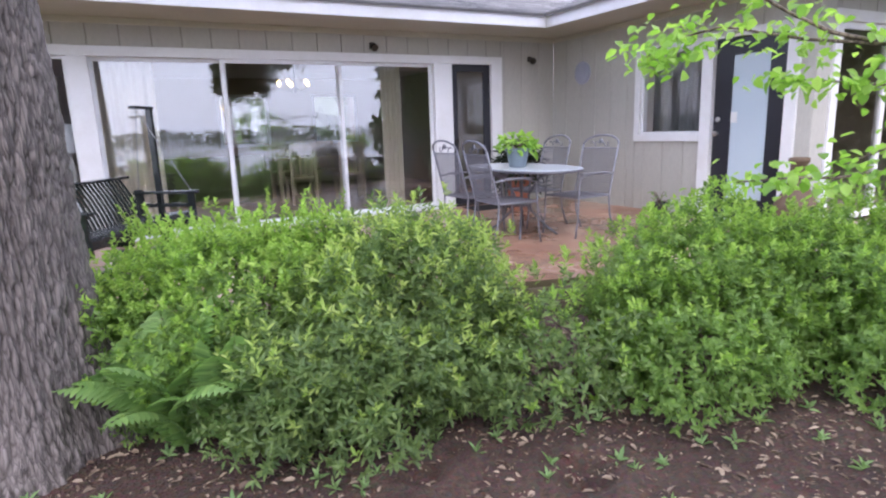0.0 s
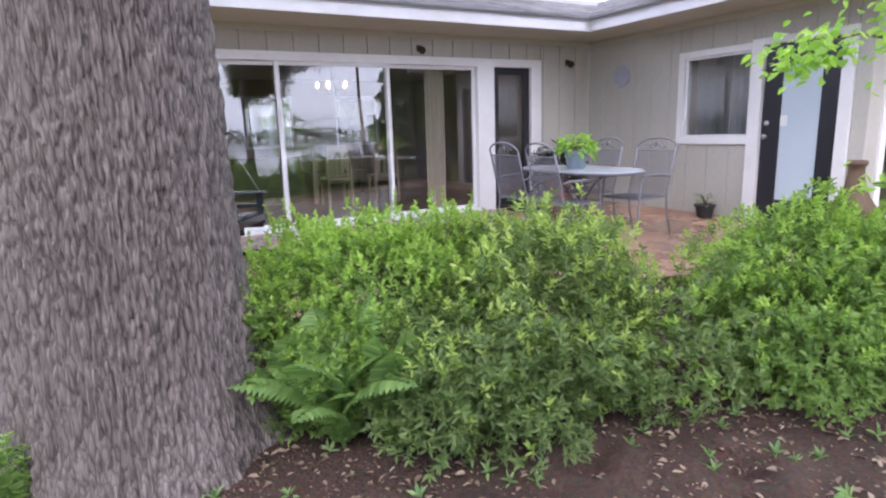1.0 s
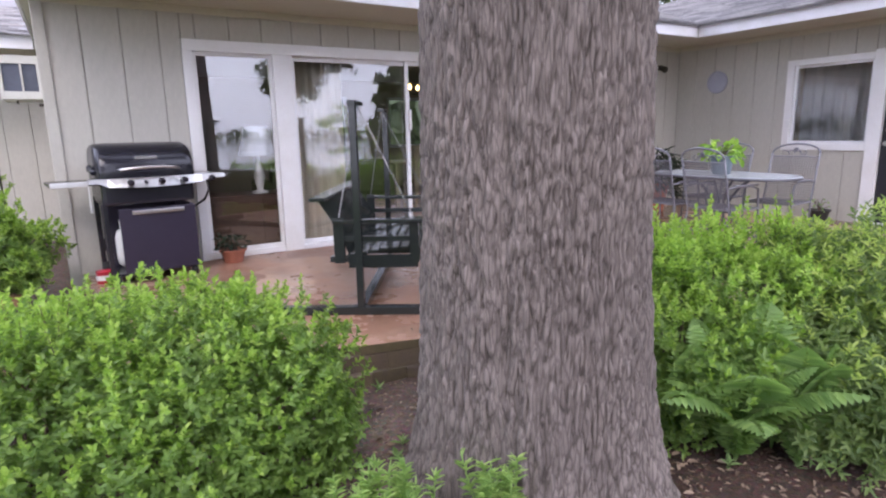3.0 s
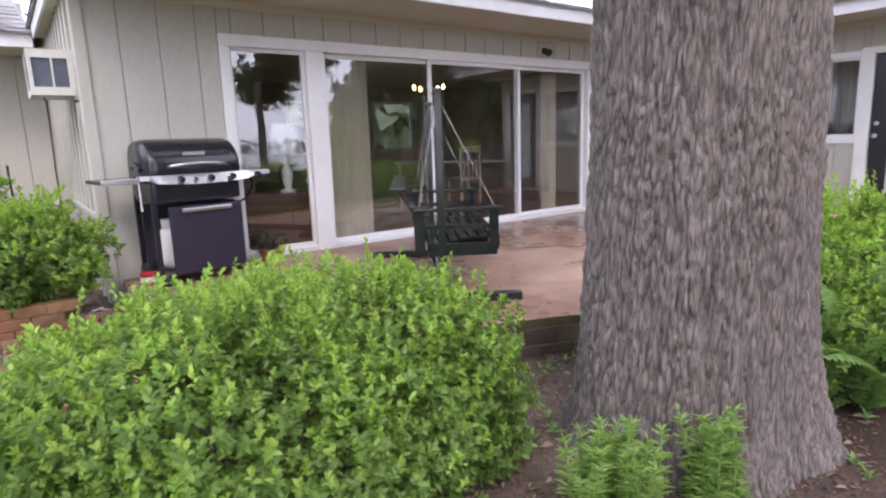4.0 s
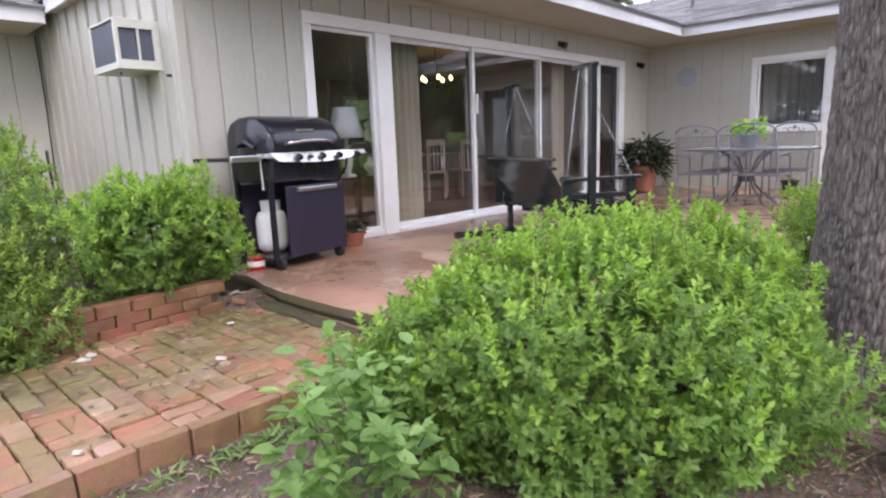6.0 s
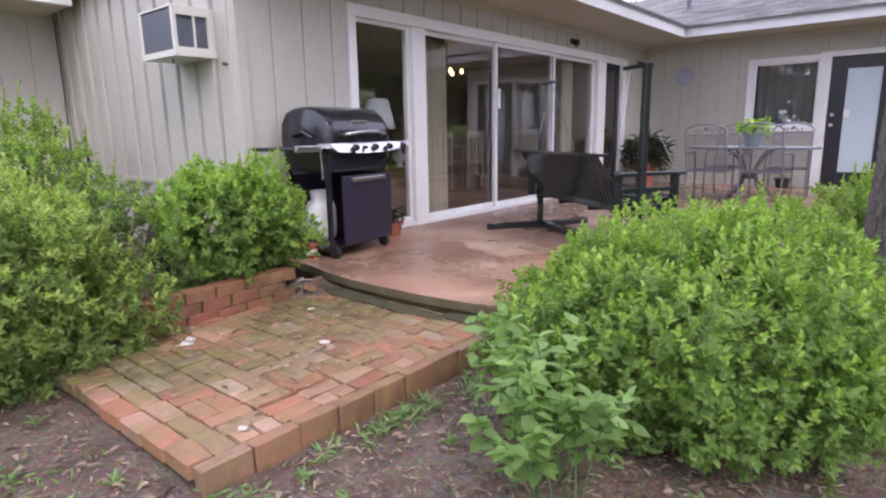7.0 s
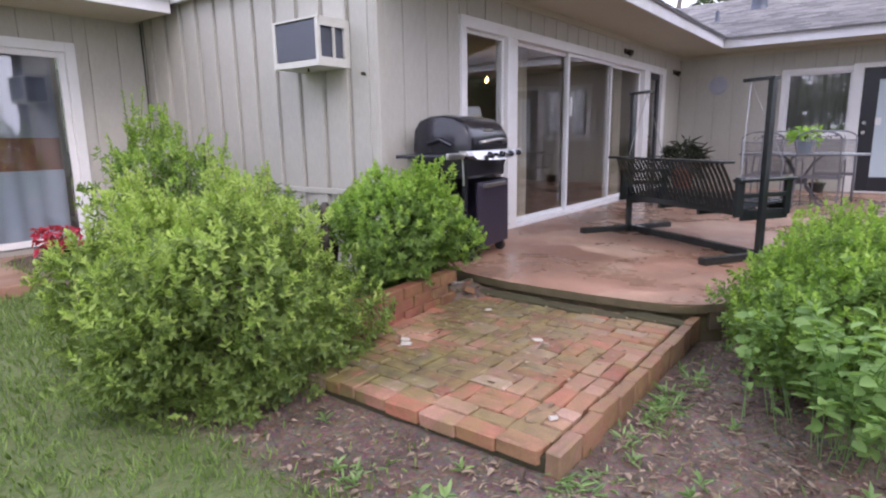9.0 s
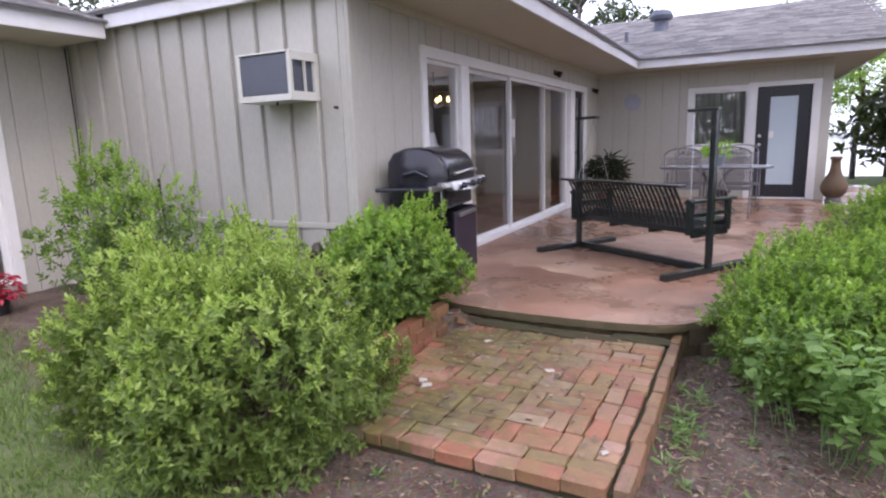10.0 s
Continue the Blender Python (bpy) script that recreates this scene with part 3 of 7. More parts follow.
def build_ground():
    def axis(lo, hi, step, far):
        core = np.arange(lo, hi + step / 2, step)
        grow = np.cumsum(step * 1.25 ** np.arange(1, 60))
        grow = grow[grow < far]
        return np.concatenate([lo - grow[::-1], core, hi + grow])
    xs, ys = axis(-9.5, 5.5, 0.07, 900), axis(-8.5, 2.0, 0.07, 900)
    X, Y = np.meshgrid(xs, ys, indexing="ij")
    Z = ground_height(X, Y)
    flat = np.stack([X, Y], -1).reshape(-1, 2)
    rough = np.array([0.022 * noise.noise(Vector((a * 1.3, b * 1.3, 0))) + 0.013 * noise.noise(Vector((a * 5, b * 5, 3))) + 0.008 * noise.noise(Vector((a * 14, b * 14, 5))) if abs(a) < 12 and abs(b) < 12 else 0.0 for a, b in flat])
    Z = Z + rough.reshape(Z.shape)
    for hx, hy, hr, hd in ((0.5, -5.95, 0.09, 0.13), (-0.08, -5.62, 0.07, 0.09), (0.06, -5.57, 0.05, 0.05)):
        d2 = ((X - hx) ** 2 + (Y - hy) ** 2) / hr ** 2
        Z = Z - hd * np.exp(-d2) + 0.03 * np.exp(-(np.sqrt(d2) - 1.9) ** 2)
    nx, ny = X.shape
    idx = np.arange(nx * ny).reshape(nx, ny)
    faces = np.stack([idx[:-1, :-1], idx[1:, :-1], idx[1:, 1:], idx[:-1, 1:]], -1).reshape(-1, 4)
    ob = raw_mesh("ground", np.stack([X, Y, Z], -1).reshape(-1, 3), faces, M_GROUND)
    at = ob.data.attributes.new("lawn", "FLOAT", "POINT")
    at.data.foreach_set("value", lawn_share(X, Y).ravel().astype(np.float32))
    # Mulch towards +x; its dark tone is part mulch colour, part painted shade.
    at = ob.data.attributes.new("mulch", "FLOAT", "POINT")
    at.data.foreach_set("value", np.clip((X + 2.6) / 1.2, 0, 1).ravel().astype(np.float32))
    ob.data.polygons.foreach_set("use_smooth", [True] * len(ob.data.polygons))
    tagged(ob, "bare brown mulched soil turning to green lawn", "ground", kind="structure")


build_ground()
lake = raw_mesh("water", [(-900, -900, -5.0), (900, -900, -5.0), (900, 900, -5.0), (-900, 900, -5.0)], [(0, 1, 2, 3)], M_WATER)
tagged(lake, "calm grey lake beyond the lawn", "lake", kind="structure")

# patio slab with a curved edge
PATIO = [(-3.4, 0.0), (-3.44, -0.66), (-3.52, -1.04), (-3.55, -1.44), (-3.54, -2.02), (-3.46, -2.44), (-3.21, -2.72), (-2.84, -2.97), (-2.42, -3.08), (-1.77, -3.24), (-1.4, -3.37), (-1.05, -3.54), (-0.5, -3.6), (0.21, -3.83), (1.4, -4.08), (2.14, -4.28), (3.16, -4.69), (4.4, -5.1), (8.3, -5.2), (8.3, -4.0), (5.1, -4.0), (5.1, 0.0)]


def smooth_outline(pts, a, b, n=6):
    """Rounds the outline between its points a and b."""
    out = list(pts[:a])
    for i in range(a, b):
        p0, p1, p2, p3 = pts[i - 1], pts[i], pts[i + 1], pts[min(i + 2, len(pts) - 1)]
        for k in range(n):
            s = k / n
            q = [0.5 * (2 * p1[j] + (p2[j] - p0[j]) * s + (2 * p0[j] - 5 * p1[j] + 4 * p2[j] - p3[j]) * s * s + (3 * p1[j] - p0[j] - 3 * p2[j] + p3[j]) * s ** 3) for j in (0, 1)]
            w = 0.018 * noise.noise(Vector((q[0] * 4, q[1] * 4, 2)))
            out.append((q[0] + w, q[1] + w))
    return out + list(pts[b:])


patio = part("pavement_patio", slab(bmesh.new(), smooth_outline(PATIO, 1, 17), -0.055, 0.0, 0.012), M_PATIO)
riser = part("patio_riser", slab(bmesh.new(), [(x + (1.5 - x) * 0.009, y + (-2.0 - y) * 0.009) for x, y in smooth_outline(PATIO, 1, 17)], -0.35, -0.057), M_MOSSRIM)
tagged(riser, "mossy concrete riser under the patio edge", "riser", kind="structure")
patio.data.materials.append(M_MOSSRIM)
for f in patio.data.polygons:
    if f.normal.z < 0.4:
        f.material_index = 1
tagged(patio, "reddish stained concrete patio, damp and patchy, with a curved edge", "patio", kind="structure")

step = part("pavement_recess", block(-9.0, -4.75, 2.2, 3.72, -0.32, -0.095, 0.012), M_PATIO)
tagged(step, "reddish concrete landing before the recessed glass door", "landing", kind="structure")

# ---- house walls ----
XL, XB, YC, YD = -3.5, 5.07, 3.7, -4.09
ZT, ZS = 2.18, 2.48


def structure(name, bm, material, label="", category=""):
    ob = part(name, bm, material)
    return tagged(ob, label, category, kind="structure")


def many(boxes, bevel=0.0):
    bm = bmesh.new()
    for b in boxes:
        box(bm, *b, bevel)
    return bm


wall_n = structure("wall_north", many([(XL, -2.359, 0.012, 0.15, -0.35, 2.7), (-2.359, 4.08, 0.012, 0.15, ZT, 2.7), (4.08, XB, 0.012, 0.15, -0.35, 2.7), (-2.359, 4.08, 0.012, 0.15, -0.35, 0.0)]), M_GROOVE, "beige board siding wall round the sliding doors", "wall")
wall_w = structure("wall_west", block(XL + 0.012, XL + 0.15, 0.15, YC + 0.1, -0.35, 2.7, 0), M_GROOVE, "pale beige grooved board wall with an air conditioner", "wall")
wall_e = structure("wall_east", many([(XB + 0.012, XB + 0.15, -1.74, 0.012, -0.35, 2.7), (XB + 0.012, XB + 0.15, -3.93, -1.74, 2.13, 2.7), (XB + 0.012, XB + 0.15, -2.88, -1.74, -0.35, 0.93), (XB + 0.012, XB + 0.15, YD + 0.15, -3.93, -0.35, 2.7), (XB + 0.012, XB + 0.15, -3.93, -2.88, -0.35, 0.0)]), M_GROOVE, "beige board wall with a window and a door", "wall")
wall_s = structure("wall_south", many([(XB + 0.012, 5.42, YD + 0.012, YD + 0.15, -0.35, 2.7), (5.42, 7.4, YD + 0.012, YD + 0.15, 2.15, 2.7), (7.4, 10.5, YD + 0.012, YD + 0.15, -0.35, 2.7), (5.42, 7.4, YD + 0.012, YD + 0.15, -0.35, 0.0)]), M_GROOVE, "beige end wall with a white sliding door", "wall")
wall_c = structure("wall_recess", many([(-4.27, XL + 0.012, YC + 0.012, YC + 0.15, -0.35, 2.7), (-6.52, -4.27, YC + 0.012, YC + 0.15, 2.0, 2.7), (-12, -6.52, YC + 0.012, YC + 0.15, -0.35, 2.7), (-6.52, -4.27, YC + 0.012, YC + 0.15, -0.35, -0.05)]), M_GROOVE, "beige recessed wall with a white framed glass door", "wall")

board_meshes = {}


def siding(parent, axis, at, lo, hi, z0, z1, pitch=0.318, gap=0.014, proud=0.0, tilt=0.0):
    """Boards with recessed joints on a wall face; axis: the way along the wall."""
    edges = [lo] + [e for e in np.arange(math.floor(lo / pitch) * pitch, hi, pitch) if lo + 0.03 < e < hi - 0.03] + [hi]
    for a, b in zip(edges, edges[1:]):
        key = (axis, round(b - a, 3), round(z1 - z0, 3), gap, proud)
        w, h = b - a - gap, z1 - z0
        if key not in board_meshes:
            bm = box(bmesh.new(), -w / 2, w / 2, -0.012 - proud, 0.0, 0, h, 0)
            es = [e for e in bm.edges if abs(e.verts[0].co.x - e.verts[1].co.x) < 1e-6 and abs(e.verts[0].co.z - e.verts[1].co.z) > 0.01 and e.verts[0].co.y < -0.006]
            bmesh.ops.bevel(bm, geom=es, offset=0.005, segments=1, affect="EDGES")
            for v in bm.verts:
                if v.co.y < -0.006 and v.co.x > 0:
                    v.co.y -= tilt
            bmesh.ops.recalc_face_normals(bm, faces=bm.faces)
            me = bpy.data.meshes.new("siding_board")
            bm.to_mesh(me)
            bm.free()
            me.materials.append(M_SIDING)
            board_meshes[key] = me
        ob = new("siding_board", board_meshes[key])
        c = (a + b) / 2
        wob = 0.0015 * math.sin(c * 37)
        if axis == "x":
            ob.matrix_world = pose(c, at + 0.012 + wob, z0)
        else:
            ob.matrix_world = pose(at + 0.012 + wob, c, z0, 0, 0, -90)
        ob.parent = parent


# ---- sliding door wall: trim, frames, panes ----
def trim_piece(name, b, label="", mat=None, bevel=0.006):
    return structure(name, block(*b, bevel), mat or M_TRIM, label, "trim")


trim_piece("trim", (-2.359, 4.08, -0.028, 0.13, 2.07, ZT), "white painted head board over the doors")
trim_piece("trim", (-2.359, -2.265, -0.025, 0.13, 0.0, 2.07), "white painted window jamb")
trim_piece("trim", (-1.495, -1.29, -0.026, 0.13, 0.0, 2.07), "broad white painted post")
trim_piece("trim", (2.93, 3.22, -0.026, 0.13, 0.0, 2.07), "broad white painted post")
trim_piece("trim", (3.89, 4.08, -0.025, 0.13, 0.0, 2.07), "white painted door jamb")
trim_piece("trim", (-2.265, -1.495, -0.012, 0.12, 0.0, 0.06), "white painted window sill")
trim_piece("trim", (-1.29, 2.93, -0.035, 0.12, 0.0, 0.045), "pale sliding door sill track", M_ALU)
trim_piece("trim", (3.22, 3.89, -0.01, 0.12, 0.0, 0.03), "dark door threshold", M_BRONZE)


def pane(parent, x0, x1, z0, z1, y, name="pane"):
    ob = part(name, block(x0, x1, y, y + 0.006, z0, z1, 0), M_GLASS, parent)
    ob.visible_shadow = False
    return ob


def framed(name, x0, x1, z0, z1, y, w, label, mat, depth=0.035):
    """A glazed leaf: stiles, rails and one pane."""
    ob = thing(name, label, "window", kind="structure")
    for nm, b in (("stile", (x0, x0 + w, y, y + depth, z0, z1)), ("stile", (x1 - w, x1, y, y + depth, z0, z1)), ("rail", (x0 + w, x1 - w, y, y + depth, z0, z0 + w * 1.1)), ("rail", (x0 + w, x1 - w, y, y + depth, z1 - w, z1))):
        part(nm, block(*b, 0.003), mat, ob)
    pane(ob, x0 + w - 0.004, x1 - w + 0.004, z0 + w, z1 - w + 0.004, y + depth * 0.5)
    return ob


framed("window_1", -2.265, -1.495, 0.06, 2.07, 0.03, 0.035, "tall fixed window in a white frame", M_TRIM)
framed("window_2", -1.29, 0.14, 0.045, 2.07, 0.055, 0.045, "sliding glass door leaf in a pale frame", M_ALU)
framed("window_3", 0.07, 1.58, 0.045, 2.07, 0.012, 0.045, "sliding glass door leaf in a pale frame", M_ALU)
framed("window_4", 1.52, 2.93, 0.045, 2.07, 0.055, 0.045, "sliding glass door leaf in a pale frame", M_ALU)
latch = part("door_handle", block(0.09, 0.12, -0.03, 0.012, 1.28, 1.52, 0.006), M_WHITEPL)
tagged(latch, "white plastic sliding door pull", "handle", kind="structure")
door_1 = framed("door_1", 3.22, 3.89, 0.03, 2.07, 0.03, 0.105, "dark painted door with a tall glass pane, shut", M_DARKPAINT, 0.045)
part("knob", lathe(bmesh.new(), [(0.012, 0), (0.012, 0.03), (0.028, 0.04), (0.03, 0.055), (0.018, 0.065)], 14), M_BRONZE, door_1).matrix_world = pose(3.28, 0.03, 0.98, 90)

# ---- east wall window and door ----
def trim_e(b, label=""):
    y0, y1, z0, z1, d = b
    return trim_piece("trim", (XB - d, XB + 0.13, y0, y1, z0, z1), label)


trim_e((-1.83, -1.74, 0.91, 2.1, 0.024), "white painted window casing")
trim_e((-2.78, -1.83, 2.02, 2.1, 0.024), "white painted window casing")
trim_e((-2.78, -1.83, 0.91, 1.0, 0.03), "white painted window sill board")
trim_e((-2.93, -2.78, 0.0, 2.13, 0.026), "white painted post between window and door")
trim_e((-3.93, -2.93, 2.05, 2.13, 0.026), "white painted door head casing")
trim_e((-3.93, -3.8, 0.0, 2.05, 0.026), "white painted door casing")
win_e = thing("window_5", "square window with a drawn grey voile", "window", kind="structure")
for nm, b in (("stile", (-1.865, -1.83, 1.0, 2.02)), ("stile", (-2.78, -2.745, 1.0, 2.02)), ("rail", (-2.745, -1.865, 1.0, 1.03)), ("rail", (-2.745, -1.865, 1.99, 2.02))):
    part(nm, block(XB + 0.02, XB + 0.06, b[0], b[1], b[2], b[3], 0.003), M_ALU, win_e)
pe = part("pane", block(XB + 0.035, XB + 0.041, -2.75, -1.86, 1.025, 1.995, 0), M_GLASS, win_e)
pe.visible_shadow = False
door_2 = thing("door_2", "black painted door with a long frosted pane, shut", "door", kind="structure")
for nm, b in (("stile", (-3.15, -2.935, 0.02, 2.045)), ("stile", (-3.795, -3.59, 0.02, 2.045)), ("rail", (-3.59, -3.15, 0.02, 0.26)), ("rail", (-3.59, -3.15, 1.86, 2.045))):
    part(nm, block(XB + 0.03, XB + 0.075, b[0], b[1], b[2], b[3], 0.004), M_DARKPAINT, door_2)
part("frosted_pane", block(XB + 0.045, XB + 0.06, -3.595, -3.145, 0.255, 1.865, 0), M_FROST, door_2, "frosted pale blue pane")
part("deadbolt", lathe(bmesh.new(), [(0.028, 0), (0.028, 0.02), (0.02, 0.03)], 14), M_STEEL, door_2).matrix_world = pose(XB + 0.03, -3.0, 1.16, 0, -90)
part("knob", lathe(bmesh.new(), [(0.014, 0), (0.014, 0.035), (0.03, 0.045), (0.03, 0.065), (0.018, 0.075)], 14), M_STEEL, door_2).matrix_world = pose(XB + 0.03, -3.0, 1.0, 0, -90)
part("door_sign", block(XB + 0.038, XB + 0.045, -3.23, -3.13, 1.12, 1.24, 0.002), M_WHITEPL, door_2, "small white hanging sign")
trim_piece("trim", (XB - 0.05, XB + 0.13, -3.8, -2.93, 0.0, 0.02), "grey door threshold", M_ALU)

# south end wall: sliding door
for b in ((5.32, 5.44, 0.0, 2.2), (7.4, 7.52, 0.0, 2.2), (5.44, 7.4, 2.09, 2.2)):
    trim_piece("trim", (b[0], b[1], YD - 0.025, YD + 0.13, b[2], b[3]), "white painted sliding door casing")
framed("window_6", 5.44, 6.45, 0.03, 2.09, YD + 0.02, 0.07, "white framed sliding glass door leaf", M_TRIM)
framed("window_7", 6.4, 7.4, 0.03, 2.09, YD + 0.062, 0.07, "white framed sliding glass door leaf", M_TRIM)

# recess: glass door
for b in ((-4.37, -4.27, -0.05, 2.08), (-6.62, -6.52, -0.05, 2.08), (-6.52, -4.37, 1.98, 2.08)):
    trim_piece("trim", (b[0], b[1], YC - 0.025, YC + 0.13, b[2], b[3]), "white painted glass door casing")
framed("window_8", -5.5, -4.37, -0.03, 1.98, YC + 0.02, 0.06, "white framed glass door leaf", M_TRIM)
framed("window_9", -6.52, -5.45, -0.03, 1.98, YC + 0.06, 0.06, "white framed glass door leaf", M_TRIM)

# corner boards
trim_piece("trim", (XL - 0.02, XL + 0.07, -0.022, 0.012, -0.2, 2.46), "beige corner board", M_SIDING)
trim_piece("trim", (XL - 0.022, XL + 0.012, 0.012, 0.08, -0.2, 2.46), "beige corner board", M_SIDING)
trim_piece("trim", (XL - 0.03, XL, 0.08, 2.4, 0.55, 0.6), "beige horizontal rail on the board wall", M_SIDING)

# ---- eaves and roofs ----
EY, EX = -0.91, 4.2
soff = bmesh.new()
slab(soff, [(XL - 0.1, EY + 0.02), (EX + 0.02, EY + 0.02), (EX + 0.02, YD - 0.62), (11, YD - 0.62), (11, YD + 0.02), (XB, YD + 0.02), (XB, 0.02), (XL - 0.1, 0.02)], ZS, ZS + 0.03)
ob = part("ceiling_soffit", soff, M_SOFFIT)
tagged(ob, "beige painted soffit under the eaves", "soffit", kind="structure")
ob = part("ceiling_soffit_recess", block(-12, XL - 0.12, 2.87, YC + 0.02, 2.37, 2.4, 0), M_SOFFIT)
tagged(ob, "beige painted soffit over the recess", "soffit", kind="structure")
trim_piece("trim", (XL - 0.13, EX, EY - 0.025, EY, ZS - 0.02, 2.62), "white painted fascia board", M_FASCIA)
trim_piece("trim", (EX, EX + 0.025, YD - 0.66, EY - 0.025, ZS - 0.02, 2.62), "white painted fascia board", M_FASCIA)
trim_piece("trim", (EX + 0.025, 11, YD - 0.66, YD - 0.635, ZS - 0.02, 2.62), "white painted fascia board", M_FASCIA)
trim_piece("trim", (XL - 0.13, XL - 0.105, EY, 2.83, ZS - 0.02, 2.62), "white painted fascia board", M_FASCIA)
trim_piece("trim", (-12, XL - 0.13, 2.83, 2.855, 2.36, 2.53), "white painted fascia board", M_FASCIA)
trim_piece("trim", (XL - 0.105, XL, 0.02, 2.855, ZS, ZS + 0.03), "narrow beige soffit strip", M_SOFFIT)
# frieze boards at the wall tops
trim_piece("trim", (XL, XB - 0.03, -0.02, 0.0, ZS - 0.07, ZS), "beige frieze board", M_SOFFIT)
trim_piece("trim", (XB - 0.022, XB, YD, 0.0, ZS - 0.07, ZS), "beige frieze board", M_SOFFIT)


SLOPE = math.tan(radians(17))


def roof_sheet(name, o, along, up, length, run, label, clip=None):
    """A pitched roof of overlapping shingle courses. o: eave start; along, up: plan directions."""
    rng = np.random.default_rng(len(name) + int(length * 10))
    o, along = Vector(o), Vector(along)
    rise = Vector((up[0], up[1], SLOPE)).normalized()
    nrm = along.cross(rise).normalized()
    if nrm.z < 0:
        nrm = -nrm
    deck = bmesh.new()
    c = [o, o + along * length, o + along * length + rise * run, o + rise * run]
    if clip:
        c = [Vector(p) for p in clip]
    lo = [deck.verts.new(p - nrm * 0.025) for p in c]
    hi = [deck.verts.new(p) for p in c]
    deck.faces.new(hi)
    deck.faces.new(lo[::-1])
    for i in range(len(c)):
        deck.faces.new((lo[i], lo[(i + 1) % len(c)], hi[(i + 1) % len(c)], hi[i]))
    ob = structure(name, deck, M_SHINGLE, label, "roof")
    return ob, o, along, rise, nrm, rng


def shingles(roof, length, run, inside, course=0.14, tab=0.305):
    ob, o, along, rise, nrm, rng = roof
    vs, fs = [], []
    for r in range(int(run / course)):
        for k in range(int(length / tab) + 2):
            u0 = k * tab - (r % 3) * tab / 3 - 0.1
            if not inside(u0 + tab / 2, (r + 0.5) * course):
                continue
            th = 0.012 + 0.006 * rng.uniform()
            s0, s1 = r * course - 0.01, (r + 1) * course + 0.02
            q = [o + along * (u0 + 0.006) + rise * s0 + nrm * 0.004, o + along * (u0 + tab - 0.006) + rise * s0 + nrm * 0.004]
            q += [q[0] + nrm * th, q[1] + nrm * th]
            q += [o + along * (u0 + tab - 0.006) + rise * s1 + nrm * 0.006, o + along * (u0 + 0.006) + rise * s1 + nrm * 0.006]
            n = len(vs)
            vs += [tuple(p) for p in q]
            fs += [(n, n + 1, n + 3, n + 2), (n + 2, n + 3, n + 4, n + 5)]
    sh = raw_mesh("shingles", vs, fs, M_SHINGLE, ob)
    sh["kind"] = "stuff"


# east wing: eave at EX, rises to +x; meets the north roof in a valley
ZE = 2.62
rise_e = Vector((1, 0, SLOPE)).normalized()
run_e = 5.2 / rise_e.x
roof_e = roof_sheet("roof_east", (EX - 0.06, YD - 0.72, ZE), (0, 1, 0), (1, 0), 14.0, run_e, "grey asphalt shingle roof of the east wing",
                    [(EX - 0.06, YD - 0.72, ZE), (EX - 0.06, EY - 0.06, ZE), (EX + 5.2, EY + 5.2, ZE + 5.26 * SLOPE), (EX + 5.2, YD - 0.72, ZE + 5.26 * SLOPE)])
shingles(roof_e, 9.5, run_e, lambda u, s: u < 4.1 + s * rise_e.x)
rise_n = Vector((0, 1, SLOPE)).normalized()
run_n = 5.0 / rise_n.y
roof_n = roof_sheet("roof_north", (XL - 0.16, EY - 0.06, ZE), (1, 0, 0), (0, 1), 8.0, run_n, "grey asphalt shingle roof over the sliding doors",
                    [(XL - 0.16, EY - 0.06, ZE), (EX - 0.06, EY - 0.06, ZE), (EX + 5.0, EY + 5.0, ZE + 5.06 * SLOPE), (XL + 4.9, EY + 5.0, ZE + 5.06 * SLOPE)])
shingles(roof_n, 12.8, 3.2, lambda u, s: s * rise_n.y * 0.95 < u < 8.1 + s * rise_n.y)
roof_w = roof_sheet("roof_west", (XL - 0.16, 6.0, ZE), (0, -1, 0), (1, 0), 6.7, 5.2, "grey asphalt shingle roof over the board wall",
                    [(XL - 0.16, 6.0, ZE), (XL - 0.16, EY - 0.06, ZE), (XL + 4.9, EY + 5.0, ZE + 5.06 * SLOPE), (XL + 4.9, 6.0, ZE + 5.06 * SLOPE)])
shingles(roof_w, 6.7, 2.0, lambda u, s: u < 6.6 - s)
roof_c = roof_sheet("roof_recess", (-12, 2.77, 2.53), (1, 0, 0), (0, 1), 8.3, 4.0, "grey asphalt shingle roof over the recess",
                    [(-12, 2.77, 2.53), (XL - 0.13, 2.77, 2.53), (XL - 0.13, 6.77, 2.53 + 4 * SLOPE), (-12, 6.77, 2.53 + 4 * SLOPE)])
shingles(roof_c, 8.3, 2.5, lambda u, s: u < 8.2)
# close the house behind
structure("wall_back", many([(-12, XL, 6.6, 6.7, -0.35, 3.6), (XB + 4.4, XB + 4.5, YD + 0.15, 6.7, -0.35, 4.1), (-12, -11.9, YC, 6.6, -0.35, 3.0)]), M_SIDING, "plain beige rear wall", "wall")


# ---- interior seen through the glass ----
structure("floor_inside", block(XL + 0.15, XB + 0.012, 0.15, 6.2, -0.12, 0.0, 0), M_INFLOOR, "dark polished wooden floor indoors", "floor")
structure("ceiling_inside", block(XL + 0.15, XB + 0.012, 0.15, 6.2, 2.4, 2.45, 0), M_INCEIL, "plain pale indoor ceiling", "ceiling")
